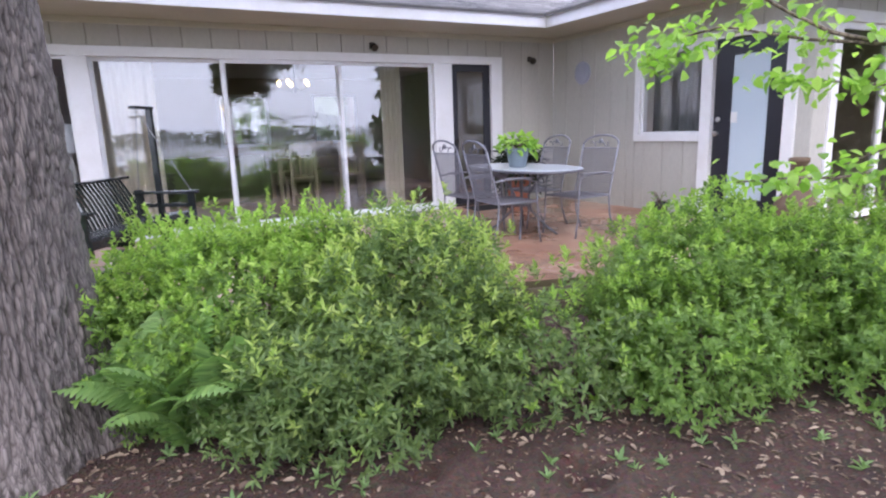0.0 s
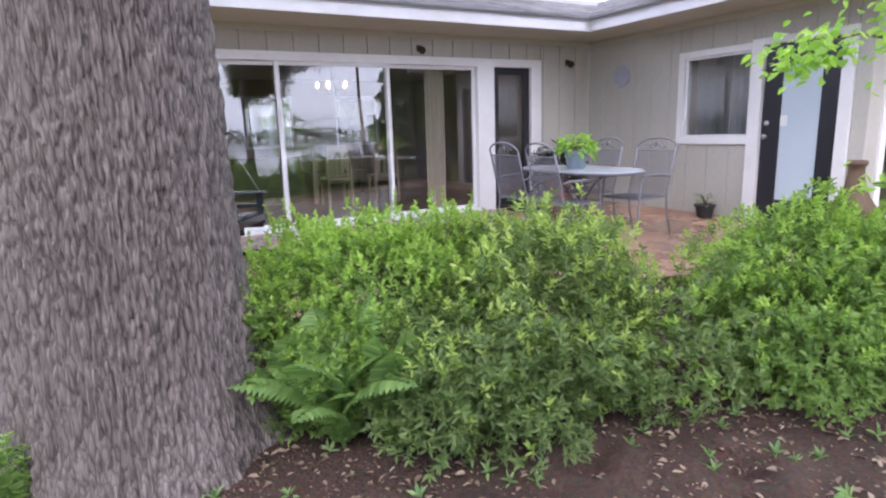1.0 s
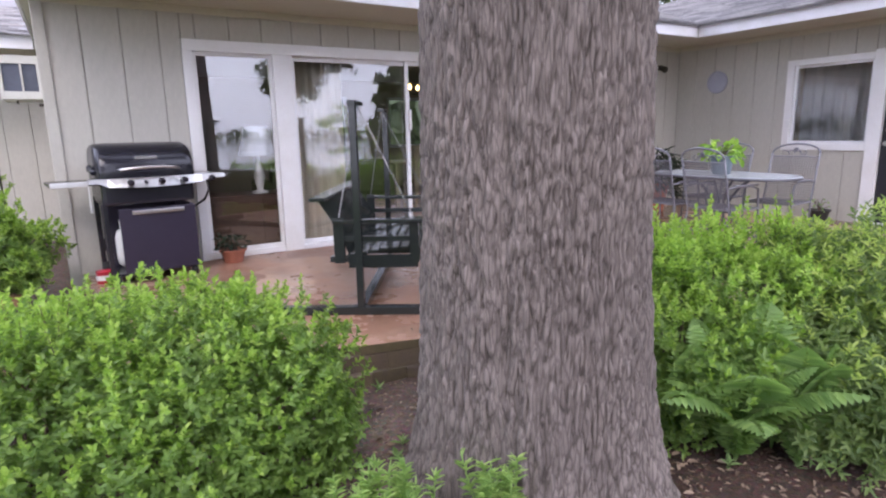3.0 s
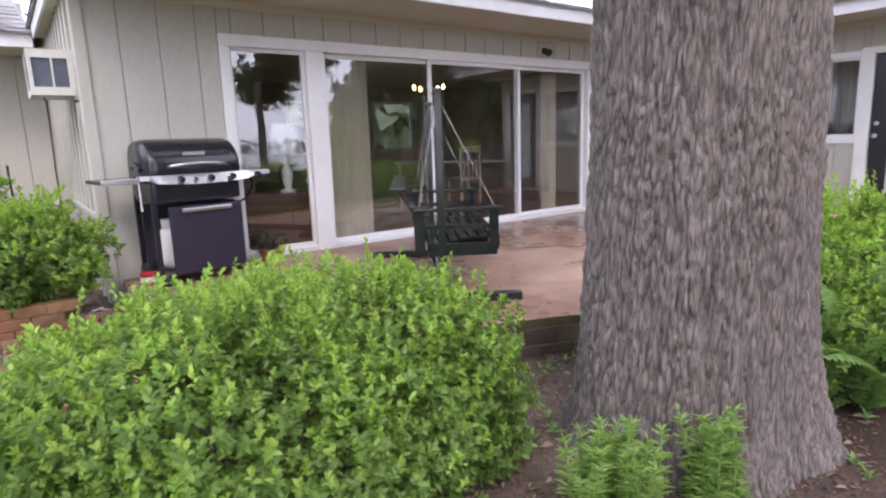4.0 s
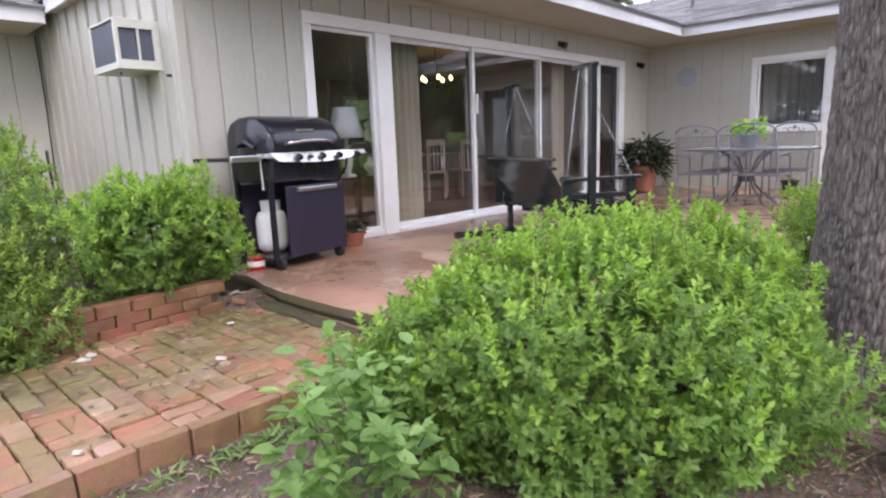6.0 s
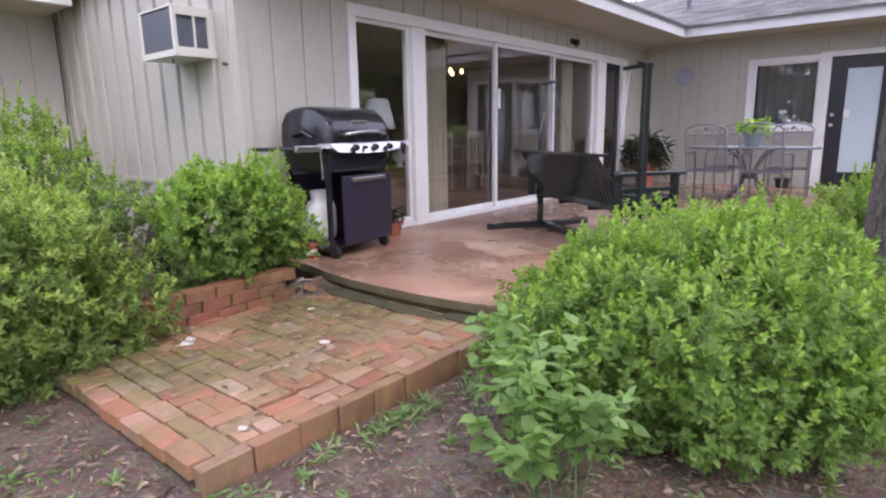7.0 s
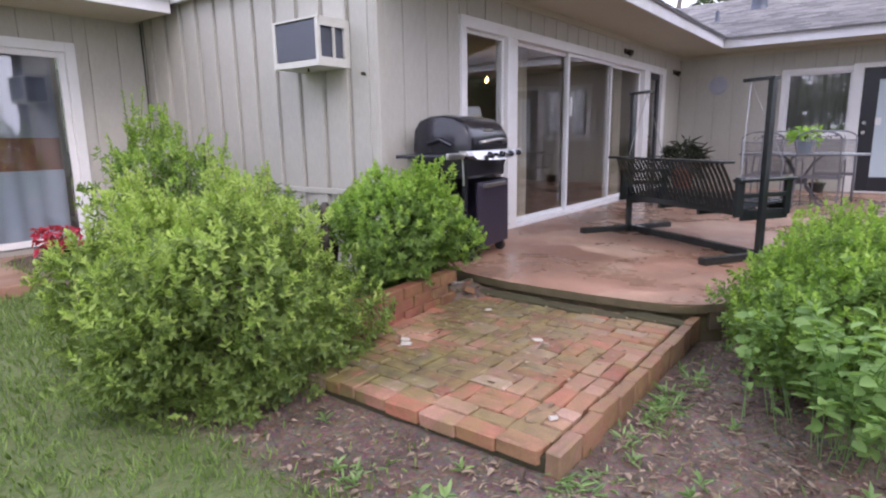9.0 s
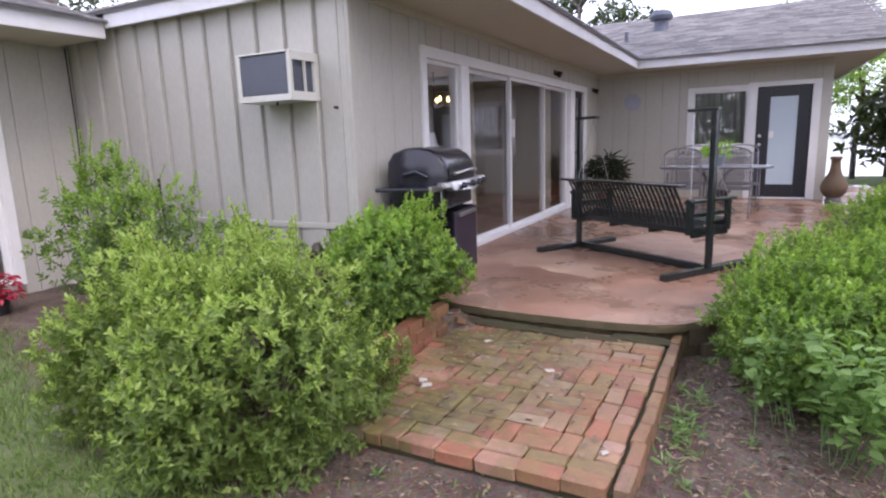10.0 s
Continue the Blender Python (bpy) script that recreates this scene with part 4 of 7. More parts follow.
structure("wall_inside", many([(XL + 0.15, 0.8, 6.2, 6.3, -0.1, 2.45), (1.9, 2.9, 6.2, 6.3, -0.1, 2.45), (4.0, XB, 6.2, 6.3, -0.1, 2.45), (0.8, 1.9, 6.2, 6.3, -0.1, 0.9), (2.9, 4.0, 6.2, 6.3, -0.1, 0.9), (0.8, 1.9, 6.2, 6.3, 2.05, 2.45), (2.9, 4.0, 6.2, 6.3, 2.05, 2.45), (XB - 0.09, XB + 0.01, 0.15, 6.2, -0.1, 2.45), (XL + 0.15, XL + 0.2, 0.15, 6.2, -0.1, 2.45)]), M_INWALL, "tan painted indoor walls", "wall")
framed("window_10", 0.8, 1.9, 0.9, 2.05, 6.21, 0.06, "white framed window in the far indoor wall", M_TRIM)
framed("window_11", 2.9, 4.0, 0.9, 2.05, 6.21, 0.06, "white framed window in the far indoor wall", M_TRIM)
structure("wall_inside_east", many([(XB + 0.15, XB + 3.0, -4.0, 0.0, 2.4, 2.45), (XB + 2.9, XB + 3.0, YD + 0.15, 0.0, -0.1, 2.4), (XB + 0.15, XB + 3.0, -0.1, 0.0, -0.1, 2.4), (XB + 0.15, XB + 3.0, YD + 0.15, 0.0, -0.12, 0.0)]), M_INWALL, "tan painted walls of the east room", "wall")
structure("wall_inside_recess", many([(-9, XL, YC + 2.6, YC + 2.7, -0.1, 2.35), (-9, XL, YC + 0.15, YC + 2.6, 2.3, 2.35), (-9, XL, YC + 0.15, YC + 2.6, -0.15, -0.05), (-9, -8.9, YC + 0.15, YC + 2.6, -0.1, 2.3)]), M_INWALL, "tan painted walls of the recess room", "wall")


def curtain(name, x0, x1, z0, z1, y, folds, mat, label, along="x"):
    bm = bmesh.new()
    n = folds * 8
    rows = []
    for k in range(n + 1):
        s = k / n
        x = x0 + (x1 - x0) * s
        d = 0.03 * math.sin(2 * math.pi * folds * s) + 0.008 * math.sin(17 * s)
        rows.append([(x, y + d, z0), (x + 0.01 * math.sin(9 * s), y + 0.7 * d, z1)])
    vs = [[bm.verts.new(p if along == "x" else (p[1], p[0], p[2])) for p in r] for r in rows]
    for a, b in zip(vs, vs[1:]):
        bm.faces.new((a[0], b[0], b[1], a[1]))
    bmesh.ops.solidify(bm, geom=list(bm.faces), thickness=0.004)
    ob = part(name, bm, mat, smooth=True)
    return tagged(ob, label, "curtain")


curtain("curtain", -1.27, -0.66, 0.03, 2.3, 0.23, 6, M_CURTAIN, "long cream curtain drawn to one side indoors")
curtain("curtain", 2.2, 2.5, 0.03, 2.3, 0.23, 4, M_CURTAIN, "long cream curtain gathered beside the sliding door")
# Band colours stand in for the pinkish and blue reflection in the door glass.
for z0, z1, mt, lb in ((-0.04, 0.75, M_PALEBLUE, "pale blue lower panel of a long curtain, coloured for a reflection"), (0.75, 1.1, M_RUST, "rust red band of a long curtain, coloured for a reflection"), (1.1, 2.2, M_BLUEGREY, "blue grey upper panel of a long curtain, coloured for a reflection")):
    curtain("curtain", -6.4, -4.42, z0, z1, YC + 0.3, 9, mt, lb)
curtain("curtain", -2.76, -1.85, 1.0, 2.1, XB + 0.24, 7, M_VOILE, "thin grey voile hanging behind the window", "y")


def table_lamp(loc):
    ob = thing("table_lamp", "glass table lamp with a white cone shade", "lamp", loc=loc)
    part("base", lathe(bmesh.new(), [(0.09, 0), (0.09, 0.02), (0.03, 0.04), (0.05, 0.12), (0.06, 0.2), (0.03, 0.3), (0.02, 0.36), (0.02, 0.46)], 18), M_WHITEPL, ob, smooth=True)
    part("shade", lathe(bmesh.new(), [(0.2, 0.42), (0.12, 0.74), (0.115, 0.74), (0.195, 0.42)], 24), M_SHADE, ob, "white cloth cone shade", True)


def sideboard(loc, w, d, h):
    ob = thing("sideboard", "dark wooden sideboard behind the window", "cabinet", loc=loc)
    part("body", block(-w / 2, w / 2, -d / 2, d / 2, 0.06, h - 0.03, 0.006), M_WOODDARK, ob)
    part("top", block(-w / 2 - 0.02, w / 2 + 0.02, -d / 2 - 0.02, d / 2 + 0.02, h - 0.03, h, 0.006), M_WOODDARK, ob)
    for sx in (-1, 1):
        part("door", block(sx * w / 4 - w / 4 + 0.02, sx * w / 4 + w / 4 - 0.02, -d / 2 - 0.018, -d / 2, 0.1, h - 0.06, 0.004), M_WOODDARK, ob)
        for sy in (-1, 1):
            part("leg", block(sx * (w / 2 - 0.04) - 0.025, sx * (w / 2 - 0.04) + 0.025, sy * (d / 2 - 0.04) - 0.025, sy * (d / 2 - 0.04) + 0.025, 0, 0.06, 0.003), M_WOODDARK, ob)


sideboard((-1.66, 0.5, 0.0), 1.1, 0.42, 0.62)
table_lamp((-1.62, 0.4, 0.62))
orn = part("ornament", lathe(bmesh.new(), [(0.04, 0), (0.05, 0.01), (0.02, 0.03), (0.05, 0.06), (0.075, 0.1), (0.06, 0.14), (0.025, 0.16), (0.03, 0.19), (0.01, 0.21)], 18), M_WHITEPL, smooth=True)
orn.matrix_world = pose(-1.34, 0.36, 0.62)
tagged(orn, "small white ceramic ornament on the sideboard", "ornament")


def sofa(loc, rz):
    ob = thing("sofa", "olive green upholstered sofa indoors", "sofa", loc=loc, rz=rz)
    part("base", block(-0.95, 0.95, -0.42, 0.42, 0.08, 0.34, 0.04), M_SOFA, ob)
    part("back", block(-0.95, 0.95, 0.25, 0.45, 0.3, 0.85, 0.07), M_SOFA, ob)
    for s in (-1, 1):
        part("arm", block(s * 0.95 - 0.1, s * 0.95 + 0.1, -0.42, 0.42, 0.08, 0.6, 0.06), M_SOFA, ob)
        part("cushion", block(s * 0.43 - 0.41, s * 0.43 + 0.41, -0.44, 0.25, 0.34, 0.48, 0.05), M_SOFA, ob)


sofa((-0.05, 2.6, 0.0), 180)


def indoor_table(loc):
    ob = thing("dining_table", "pale wooden dining table indoors", "table", loc=loc)
    part("tabletop", block(-0.8, 0.8, -0.5, 0.5, 0.72, 0.76, 0.008), M_LIGHTWOOD, ob)
    for sx in (-1, 1):
        for sy in (-1, 1):
            part("leg", block(sx * 0.72 - 0.035, sx * 0.72 + 0.035, sy * 0.42 - 0.035, sy * 0.42 + 0.035, 0, 0.72, 0.004), M_LIGHTWOOD, ob)


def indoor_chair():
    ob = thing("dining_chair", "pale wooden dining chair with a slatted back", "chair", "chairs round the indoor table")
    part("seat", block(-0.22, 0.22, -0.22, 0.22, 0.43, 0.47, 0.01), M_LIGHTWOOD, ob)
    for sx in (-1, 1):
        part("leg", block(sx * 0.2 - 0.02, sx * 0.2 + 0.02, -0.21, -0.17, 0, 0.43, 0.003), M_LIGHTWOOD, ob)
        part("back_post", block(sx * 0.2 - 0.02, sx * 0.2 + 0.02, 0.18, 0.22, 0, 1.0, 0.003), M_LIGHTWOOD, ob)
    part("top_rail", block(-0.22, 0.22, 0.18, 0.22, 0.9, 1.0, 0.006), M_LIGHTWOOD, ob)
    for k in range(4):
        part("slat", block(-0.135 + 0.09 * k - 0.015, -0.135 + 0.09 * k + 0.015, 0.19, 0.21, 0.47, 0.9, 0.002), M_LIGHTWOOD, ob)
    return ob


indoor_table((1.95, 3.0, 0))
ch = indoor_chair()
ch.matrix_world = pose(1.5, 2.25, 0, 0, 0, 180)
copy_thing(ch, pose(2.35, 2.22, 0, 0, 0, 176))
copy_thing(ch, pose(1.5, 3.75, 0, 0, 0, 4))
copy_thing(ch, pose(2.4, 3.75, 0, 0, 0, -3))


def chandelier(loc):
    ob = thing("chandelier", "brass chandelier with small warm bulbs, lit", "lamp", loc=loc)
    part("rod", tube(bmesh.new(), [(0, 0, 0.05), (0, 0, 2.4 - loc[2])], 0.008, 8), M_BRONZE, ob)
    part("hub", lathe(bmesh.new(), [(0.01, -0.1), (0.04, -0.06), (0.05, 0.0), (0.02, 0.06)], 14), M_BRONZE, ob)
    for k in range(5):
        a = 2 * math.pi * k / 5 + 0.3
        c, s = math.cos(a), math.sin(a)
        part("arm", tube(bmesh.new(), [(0.03 * c, 0.03 * s, 0), (0.12 * c, 0.12 * s, -0.06), (0.22 * c, 0.22 * s, -0.03), (0.24 * c, 0.24 * s, 0.03)], 0.007, 6), M_BRONZE, ob)
        part("bulb", lathe(bmesh.new(), [(0.012, 0.03), (0.028, 0.06), (0.022, 0.09), (0.005, 0.115)], 10, (0.24 * c, 0.24 * s)), M_BULB, ob, "small glowing flame bulb", True)


chandelier((1.43, 1.9, 1.88))


# ---- window air conditioner ----
def air_conditioner():
    x0, x1, y0, y1, z0, z1 = -3.84, -3.49, 0.32, 0.89, 1.62, 2.0
    ob = thing("air_conditioner", "cream window air conditioner sticking out of the board wall", "air conditioner", loc=(x1, (y0 + y1) / 2, z0))
    o = Vector((x1, (y0 + y1) / 2, z0))

    def put(name, bm, mat, label="", parent=None):
        bmesh.ops.translate(bm, vec=-o, verts=bm.verts)
        return part(name, bm, mat, parent or ob, label)
    put("casing_top", block(x0, x1, y0, y1, z1 - 0.015, z1, 0.003), M_CREAM)
    put("casing_base", block(x0, x1, y0, y1, z0, z0 + 0.02, 0.003), M_CREAM)
    for b in ((x0, x0 + 0.03, y0, y0 + 0.035), (x0, x0 + 0.03, y1 - 0.035, y1), (x1 - 0.06, x1, y0, y0 + 0.03), (x1 - 0.06, x1, y1 - 0.03, y1)):
        put("corner_post", block(*b, z0 + 0.02, z1 - 0.015, 0.003), M_CREAM)
    for za, zb in ((z1 - 0.07, z1 - 0.015), (z0 + 0.02, z0 + 0.07)):
        put("side_rail", block(x0 + 0.03, x1 - 0.06, y0, y0 + 0.01, za, zb, 0), M_CREAM)
    put("front_rail", block(x0, x0 + 0.012, y0 + 0.035, y1 - 0.035, z0 + 0.02, z0 + 0.05, 0), M_CREAM)
    put("coil", block(x0 + 0.02, x1 - 0.06, y0 + 0.03, y1 - 0.03, z0 + 0.02, z1 - 0.02, 0), M_GRILLE, "dark finned coil")
    for k in range(22):
        z = z0 + 0.06 + k * (z1 - z0 - 0.09) / 22
        put("fin", block(x0 + 0.008, x0 + 0.02, y0 + 0.036, y1 - 0.036, z, z + 0.011, 0), M_COIL)
    put("side_bar", block(x0 + 0.165, x0 + 0.18, y0 - 0.004, y0 + 0.02, z0 + 0.07, z1 - 0.07, 0.002), M_CREAM)
    put("drip", tube(bmesh.new(), [(x0 + 0.1, y0 + 0.25, z0), (x0 + 0.1, y0 + 0.25, z0 - 0.03)], 0.008, 8), M_BRONZE)


air_conditioner()


# small wall fittings
def floodlight(loc, name, label):
    ob = thing(name, label, "light", loc=loc)
    part("base", block(-0.035, 0.035, -0.015, 0.01, -0.04, 0.04, 0.004), M_BRONZE, ob)
    part("hood", lathe(bmesh.new(), [(0.02, 0), (0.04, 0.02), (0.05, 0.09), (0.045, 0.1)], 14), M_BRONZE, ob).matrix_local = pose(0, -0.015, 0.0, 115)


floodlight((2.02, -0.01, 2.28), "wall_lamp", "small dark floodlight over the sliding doors")
floodlight((4.6, -0.01, 2.16), "security_camera", "small dark camera on the beige wall")
plate = thing("wall_clock", "round lilac grey clock on the beige wall", "clock", loc=(XB, -0.7, 1.9))
part("face", lathe(bmesh.new(), [(0.15, 0), (0.15, 0.015), (0.13, 0.02)], 28), M_LILAC, plate).matrix_local = pose(0, 0, 0, 0, -90)
part("rim", lathe(bmesh.new(), [(0.16, 0), (0.165, 0.025), (0.15, 0.03), (0.148, 0.012)], 28), M_LILAC, plate).matrix_local = pose(0, 0, 0, 0, -90)
outlet = part("outlet_box", block(-3.22, -3.14, -0.035, 0.0, 0.22, 0.34, 0.006), M_BRONZE)
tagged(outlet, "small dark outdoor socket box on the siding", "socket")
stub = part("pipe_stub", tube(bmesh.new(), [(XL, 0.13, 1.56), (XL - 0.06, 0.13, 1.56)], 0.012, 8), M_BRONZE)
tagged(stub, "short dark pipe stub on the board wall", "pipe")
# Thin dark bar added to draw the dark gap where the recess walls meet.
cable = part("corner_gap_bar", tube(bmesh.new(), [(-3.54, YC - 0.012, 2.37), (-3.535, YC - 0.012, 1.6), (-3.55, YC - 0.012, 0.9), (-3.54, YC - 0.012, 0.2)], 0.007, 6), M_BRONZE)
tagged(cable, "thin dark bar added for the dark gap in the recess corner", "cable")
rod = part("garden_rod", tube(bmesh.new(), [(-4.05, 1.66, -0.1), (-4.08, 1.69, 0.87), (-4.08, 1.69, 1.02)], 0.008, 6, 0.014), M_BRONZE)
tagged(rod, "thin dark garden rod before the board wall", "rod")

# ---- roof vent ----
vent = thing("roof_vent", "squat grey metal vent on the shingle roof", "vent", loc=(7.3, -0.9, ZE + 3.16 * SLOPE))
part("neck", lathe(bmesh.new(), [(0.22, -0.15), (0.16, 0.05), (0.15, 0.2)], 20), M_GRILLE, vent)
part("cap", lathe(bmesh.new(), [(0.14, 0.2), (0.24, 0.22), (0.26, 0.3), (0.2, 0.4), (0.05, 0.45)], 20), M_GRILLE, vent)
pipe = part("roof_pipe", lathe(bmesh.new(), [(0.09, -0.05), (0.05, 0.02), (0.04, 0.06), (0.04, 0.2)], 14, (0, 0)), M_GRILLE)
pipe.matrix_world = pose(6.15, -0.35, ZE + 2.01 * SLOPE)
tagged(pipe, "small grey roof pipe with a flashing", "pipe")


# ---- gas grill ----
def gas_grill():
    ob = thing("gas_grill", "black gas barbecue grill with steel control panel, lid shut", "grill", loc=(-2.85, -0.36, 0), rz=7)
    ob.scale = (1.11, 1.02, 0.99)
    part("back_panel", block(-0.3, 0.3, 0.2, 0.22, 0.1, 0.68, 0.004), M_CABINET, ob)
    part("side_panel", block(0.275, 0.3, -0.27, 0.2, 0.1, 0.68, 0.006), M_CABINET, ob)
    part("door", block(-0.25, 0.31, -0.292, -0.272, 0.1, 0.67, 0.008), M_CABINET, ob)
    part("door_handle", block(-0.16, 0.22, -0.32, -0.292, 0.62, 0.655, 0.008), M_STEEL, ob, "steel pull bar")
    part("bottom_shelf", block(-0.34, 0.3, -0.24, 0.24, 0.08, 0.1, 0.003), M_BLACK, ob)
    for y in (-0.22, 0.2):
        part("leg", block(-0.345, -0.31, y - 0.015, y + 0.02, 0.06, 0.76, 0.004), M_BLACK, ob)
    part("firebox", block(-0.34, 0.33, -0.25, 0.25, 0.7, 0.9, 0.03), M_BLACK, ob)
    # lid: a barrel with flat ends
    prof = [(-0.27, 0.9), (-0.285, 0.98), (-0.27, 1.07), (-0.22, 1.15), (-0.14, 1.205), (-0.03, 1.23), (0.1, 1.225), (0.2, 1.19), (0.255, 1.11), (0.265, 0.98), (0.26, 0.9)]
    bm = bmesh.new()
    rows = []
    for x, k in ((-0.345, 0.93), (-0.325, 0.985), (-0.28, 1.0), (0.27, 1.0), (0.315, 0.985), (0.335, 0.93)):
        rows.append([bm.verts.new((x, y * k, 0.9 + (z - 0.9) * k)) for y, z in prof])
    for a, b in zip(rows, rows[1:]):
        for i in range(len(prof) - 1):
            bm.faces.new((a[i], a[i + 1], b[i + 1], b[i]))
    bm.faces.new(rows[0])
    bm.faces.new(rows[-1][::-1])
    lid = part("lid", bm, M_BLACK, ob, "glossy black barrel lid", True)
    part("lid_handle", tube(bmesh.new(), [(-0.22, -0.285, 1.0), (-0.2, -0.335, 1.01), (-0.1, -0.355, 1.022), (0.0, -0.36, 1.026), (0.1, -0.355, 1.022), (0.2, -0.335, 1.01), (0.22, -0.285, 1.0)], 0.013, 8), M_STEEL, lid, "curved steel handle", True)
    part("badge", block(-0.09, 0.07, -0.262, -0.252, 1.09, 1.115, 0.002), M_STEEL, lid)
    part("hinge_cover", tube(bmesh.new(), [(-0.36, -0.12, 0.98), (-0.37, -0.02, 1.03), (-0.36, 0.1, 1.0)], 0.02, 8), M_BLACK, lid)
    bm = bmesh.new()
    n = 16
    top, bot = [], []
    for k in range(n + 1):
        s = k / n
        x = -0.42 + 0.99 * s
        d = 0.05 * math.sin(math.pi * min(1, max(0, (s - 0.1) / 0.72)))
        top.append((x, -0.285 - d * 0.5, 0.935))
        bot.append((x, -0.31 - d, 0.87 - 0.35 * d + (0.03 if s > 0.85 or s < 0.08 else 0)))
    vt = [bm.verts.new(p) for p in top]
    vb = [bm.verts.new(p) for p in bot]
    vt2 = [bm.verts.new((p[0], -0.22, p[2])) for p in top]
    vb2 = [bm.verts.new((p[0], -0.22, p[2])) for p in bot]
    for k in range(n):
        for a, b in ((vt, vb), (vb, vb2), (vb2, vt2), (vt2, vt)):
            bm.faces.new((a[k], a[k + 1], b[k + 1], b[k]))
    for k in (0, n):
        bm.faces.new((vt[k], vb[k], vb2[k], vt2[k]))
    panel = part("control_panel", bm, M_STEEL, ob, "curved steel control panel")
    for x in (-0.15, -0.045, 0.07, 0.24, 0.46):
        r = 0.014 if x == -0.045 else 0.026
        kb = part("knob", lathe(bmesh.new(), [(r, 0), (r, 0.02), (r * 0.8, 0.035), (r * 0.6, 0.037)], 14), M_BLACK, panel, "black control knob")
        kb.matrix_local = pose(x, -0.335 if x < 0.4 else -0.302, 0.9, 100)
    part("side_shelf", block(-0.66, -0.345, -0.25, 0.2, 0.885, 0.915, 0.01), M_BLACK, ob, "black folding side shelf")
    part("shelf_front", block(-0.66, -0.42, -0.275, -0.25, 0.88, 0.925, 0.006), M_STEEL, ob, "steel front of the side shelf")
    part("side_burner", block(0.335, 0.58, -0.22, 0.2, 0.885, 0.93, 0.01), M_STEEL, ob, "steel side burner shelf")
    part("gas_hose", tube(bmesh.new(), [(0.45, -0.2, 0.87), (0.47, -0.16, 0.78), (0.44, -0.1, 0.68), (0.36, 0.0, 0.6), (0.31, 0.05, 0.56)], 0.01, 7), M_RUBBER, ob, smooth=True)
    for x, y in ((-0.3, -0.23), (0.27, -0.23)):
        w = part("wheel", lathe(bmesh.new(), [(0.02, -0.018), (0.045, -0.016), (0.05, 0), (0.045, 0.016), (0.02, 0.018)], 18), M_RUBBER, ob)
        w.matrix_local = pose(x, y, 0.05, 0, 90)
    for x, y in ((-0.32, 0.2), (0.33, 0.2)):
        w = part("wheel", lathe(bmesh.new(), [(0.03, -0.022), (0.075, -0.02), (0.08, 0), (0.075, 0.02), (0.03, 0.022)], 20), M_RUBBER, ob)
        w.matrix_local = pose(x, y, 0.08, 0, 90)
    part("hanging_tool", tube(bmesh.new(), [(-0.42, -0.25, 0.88), (-0.42, -0.26, 0.72), (-0.42, -0.26, 0.66)], 0.004, 6, 0.01), M_STEEL, ob, "shiny hanging scraper")
    return ob


gas_grill()
tank = thing("gas_cylinder", "white gas cylinder under the grill", "gas cylinder", loc=(-3.0, -0.28, 0.1))
part("shell", lathe(bmesh.new(), [(0.09, 0), (0.12, 0.03), (0.13, 0.08), (0.13, 0.27), (0.11, 0.33), (0.05, 0.36)], 22), M_WHITEPL, tank, smooth=True)
part("collar", lathe(bmesh.new(), [(0.08, 0.34), (0.085, 0.43), (0.078, 0.43), (0.074, 0.34)], 18), M_WHITEPL, tank)
can = thing("paint_can", "small red and white can on the patio", "can", loc=(-3.25, -0.41, 0))
part("body", lathe(bmesh.new(), [(0.065, 0), (0.068, 0.004), (0.066, 0.1), (0.07, 0.105), (0.064, 0.11)], 20), M_RED, can, smooth=True)
part("label", lathe(bmesh.new(), [(0.0672, 0.03), (0.0688, 0.03), (0.0683, 0.075), (0.0668, 0.075)], 20), M_WHITEPL, can, "white paper band")


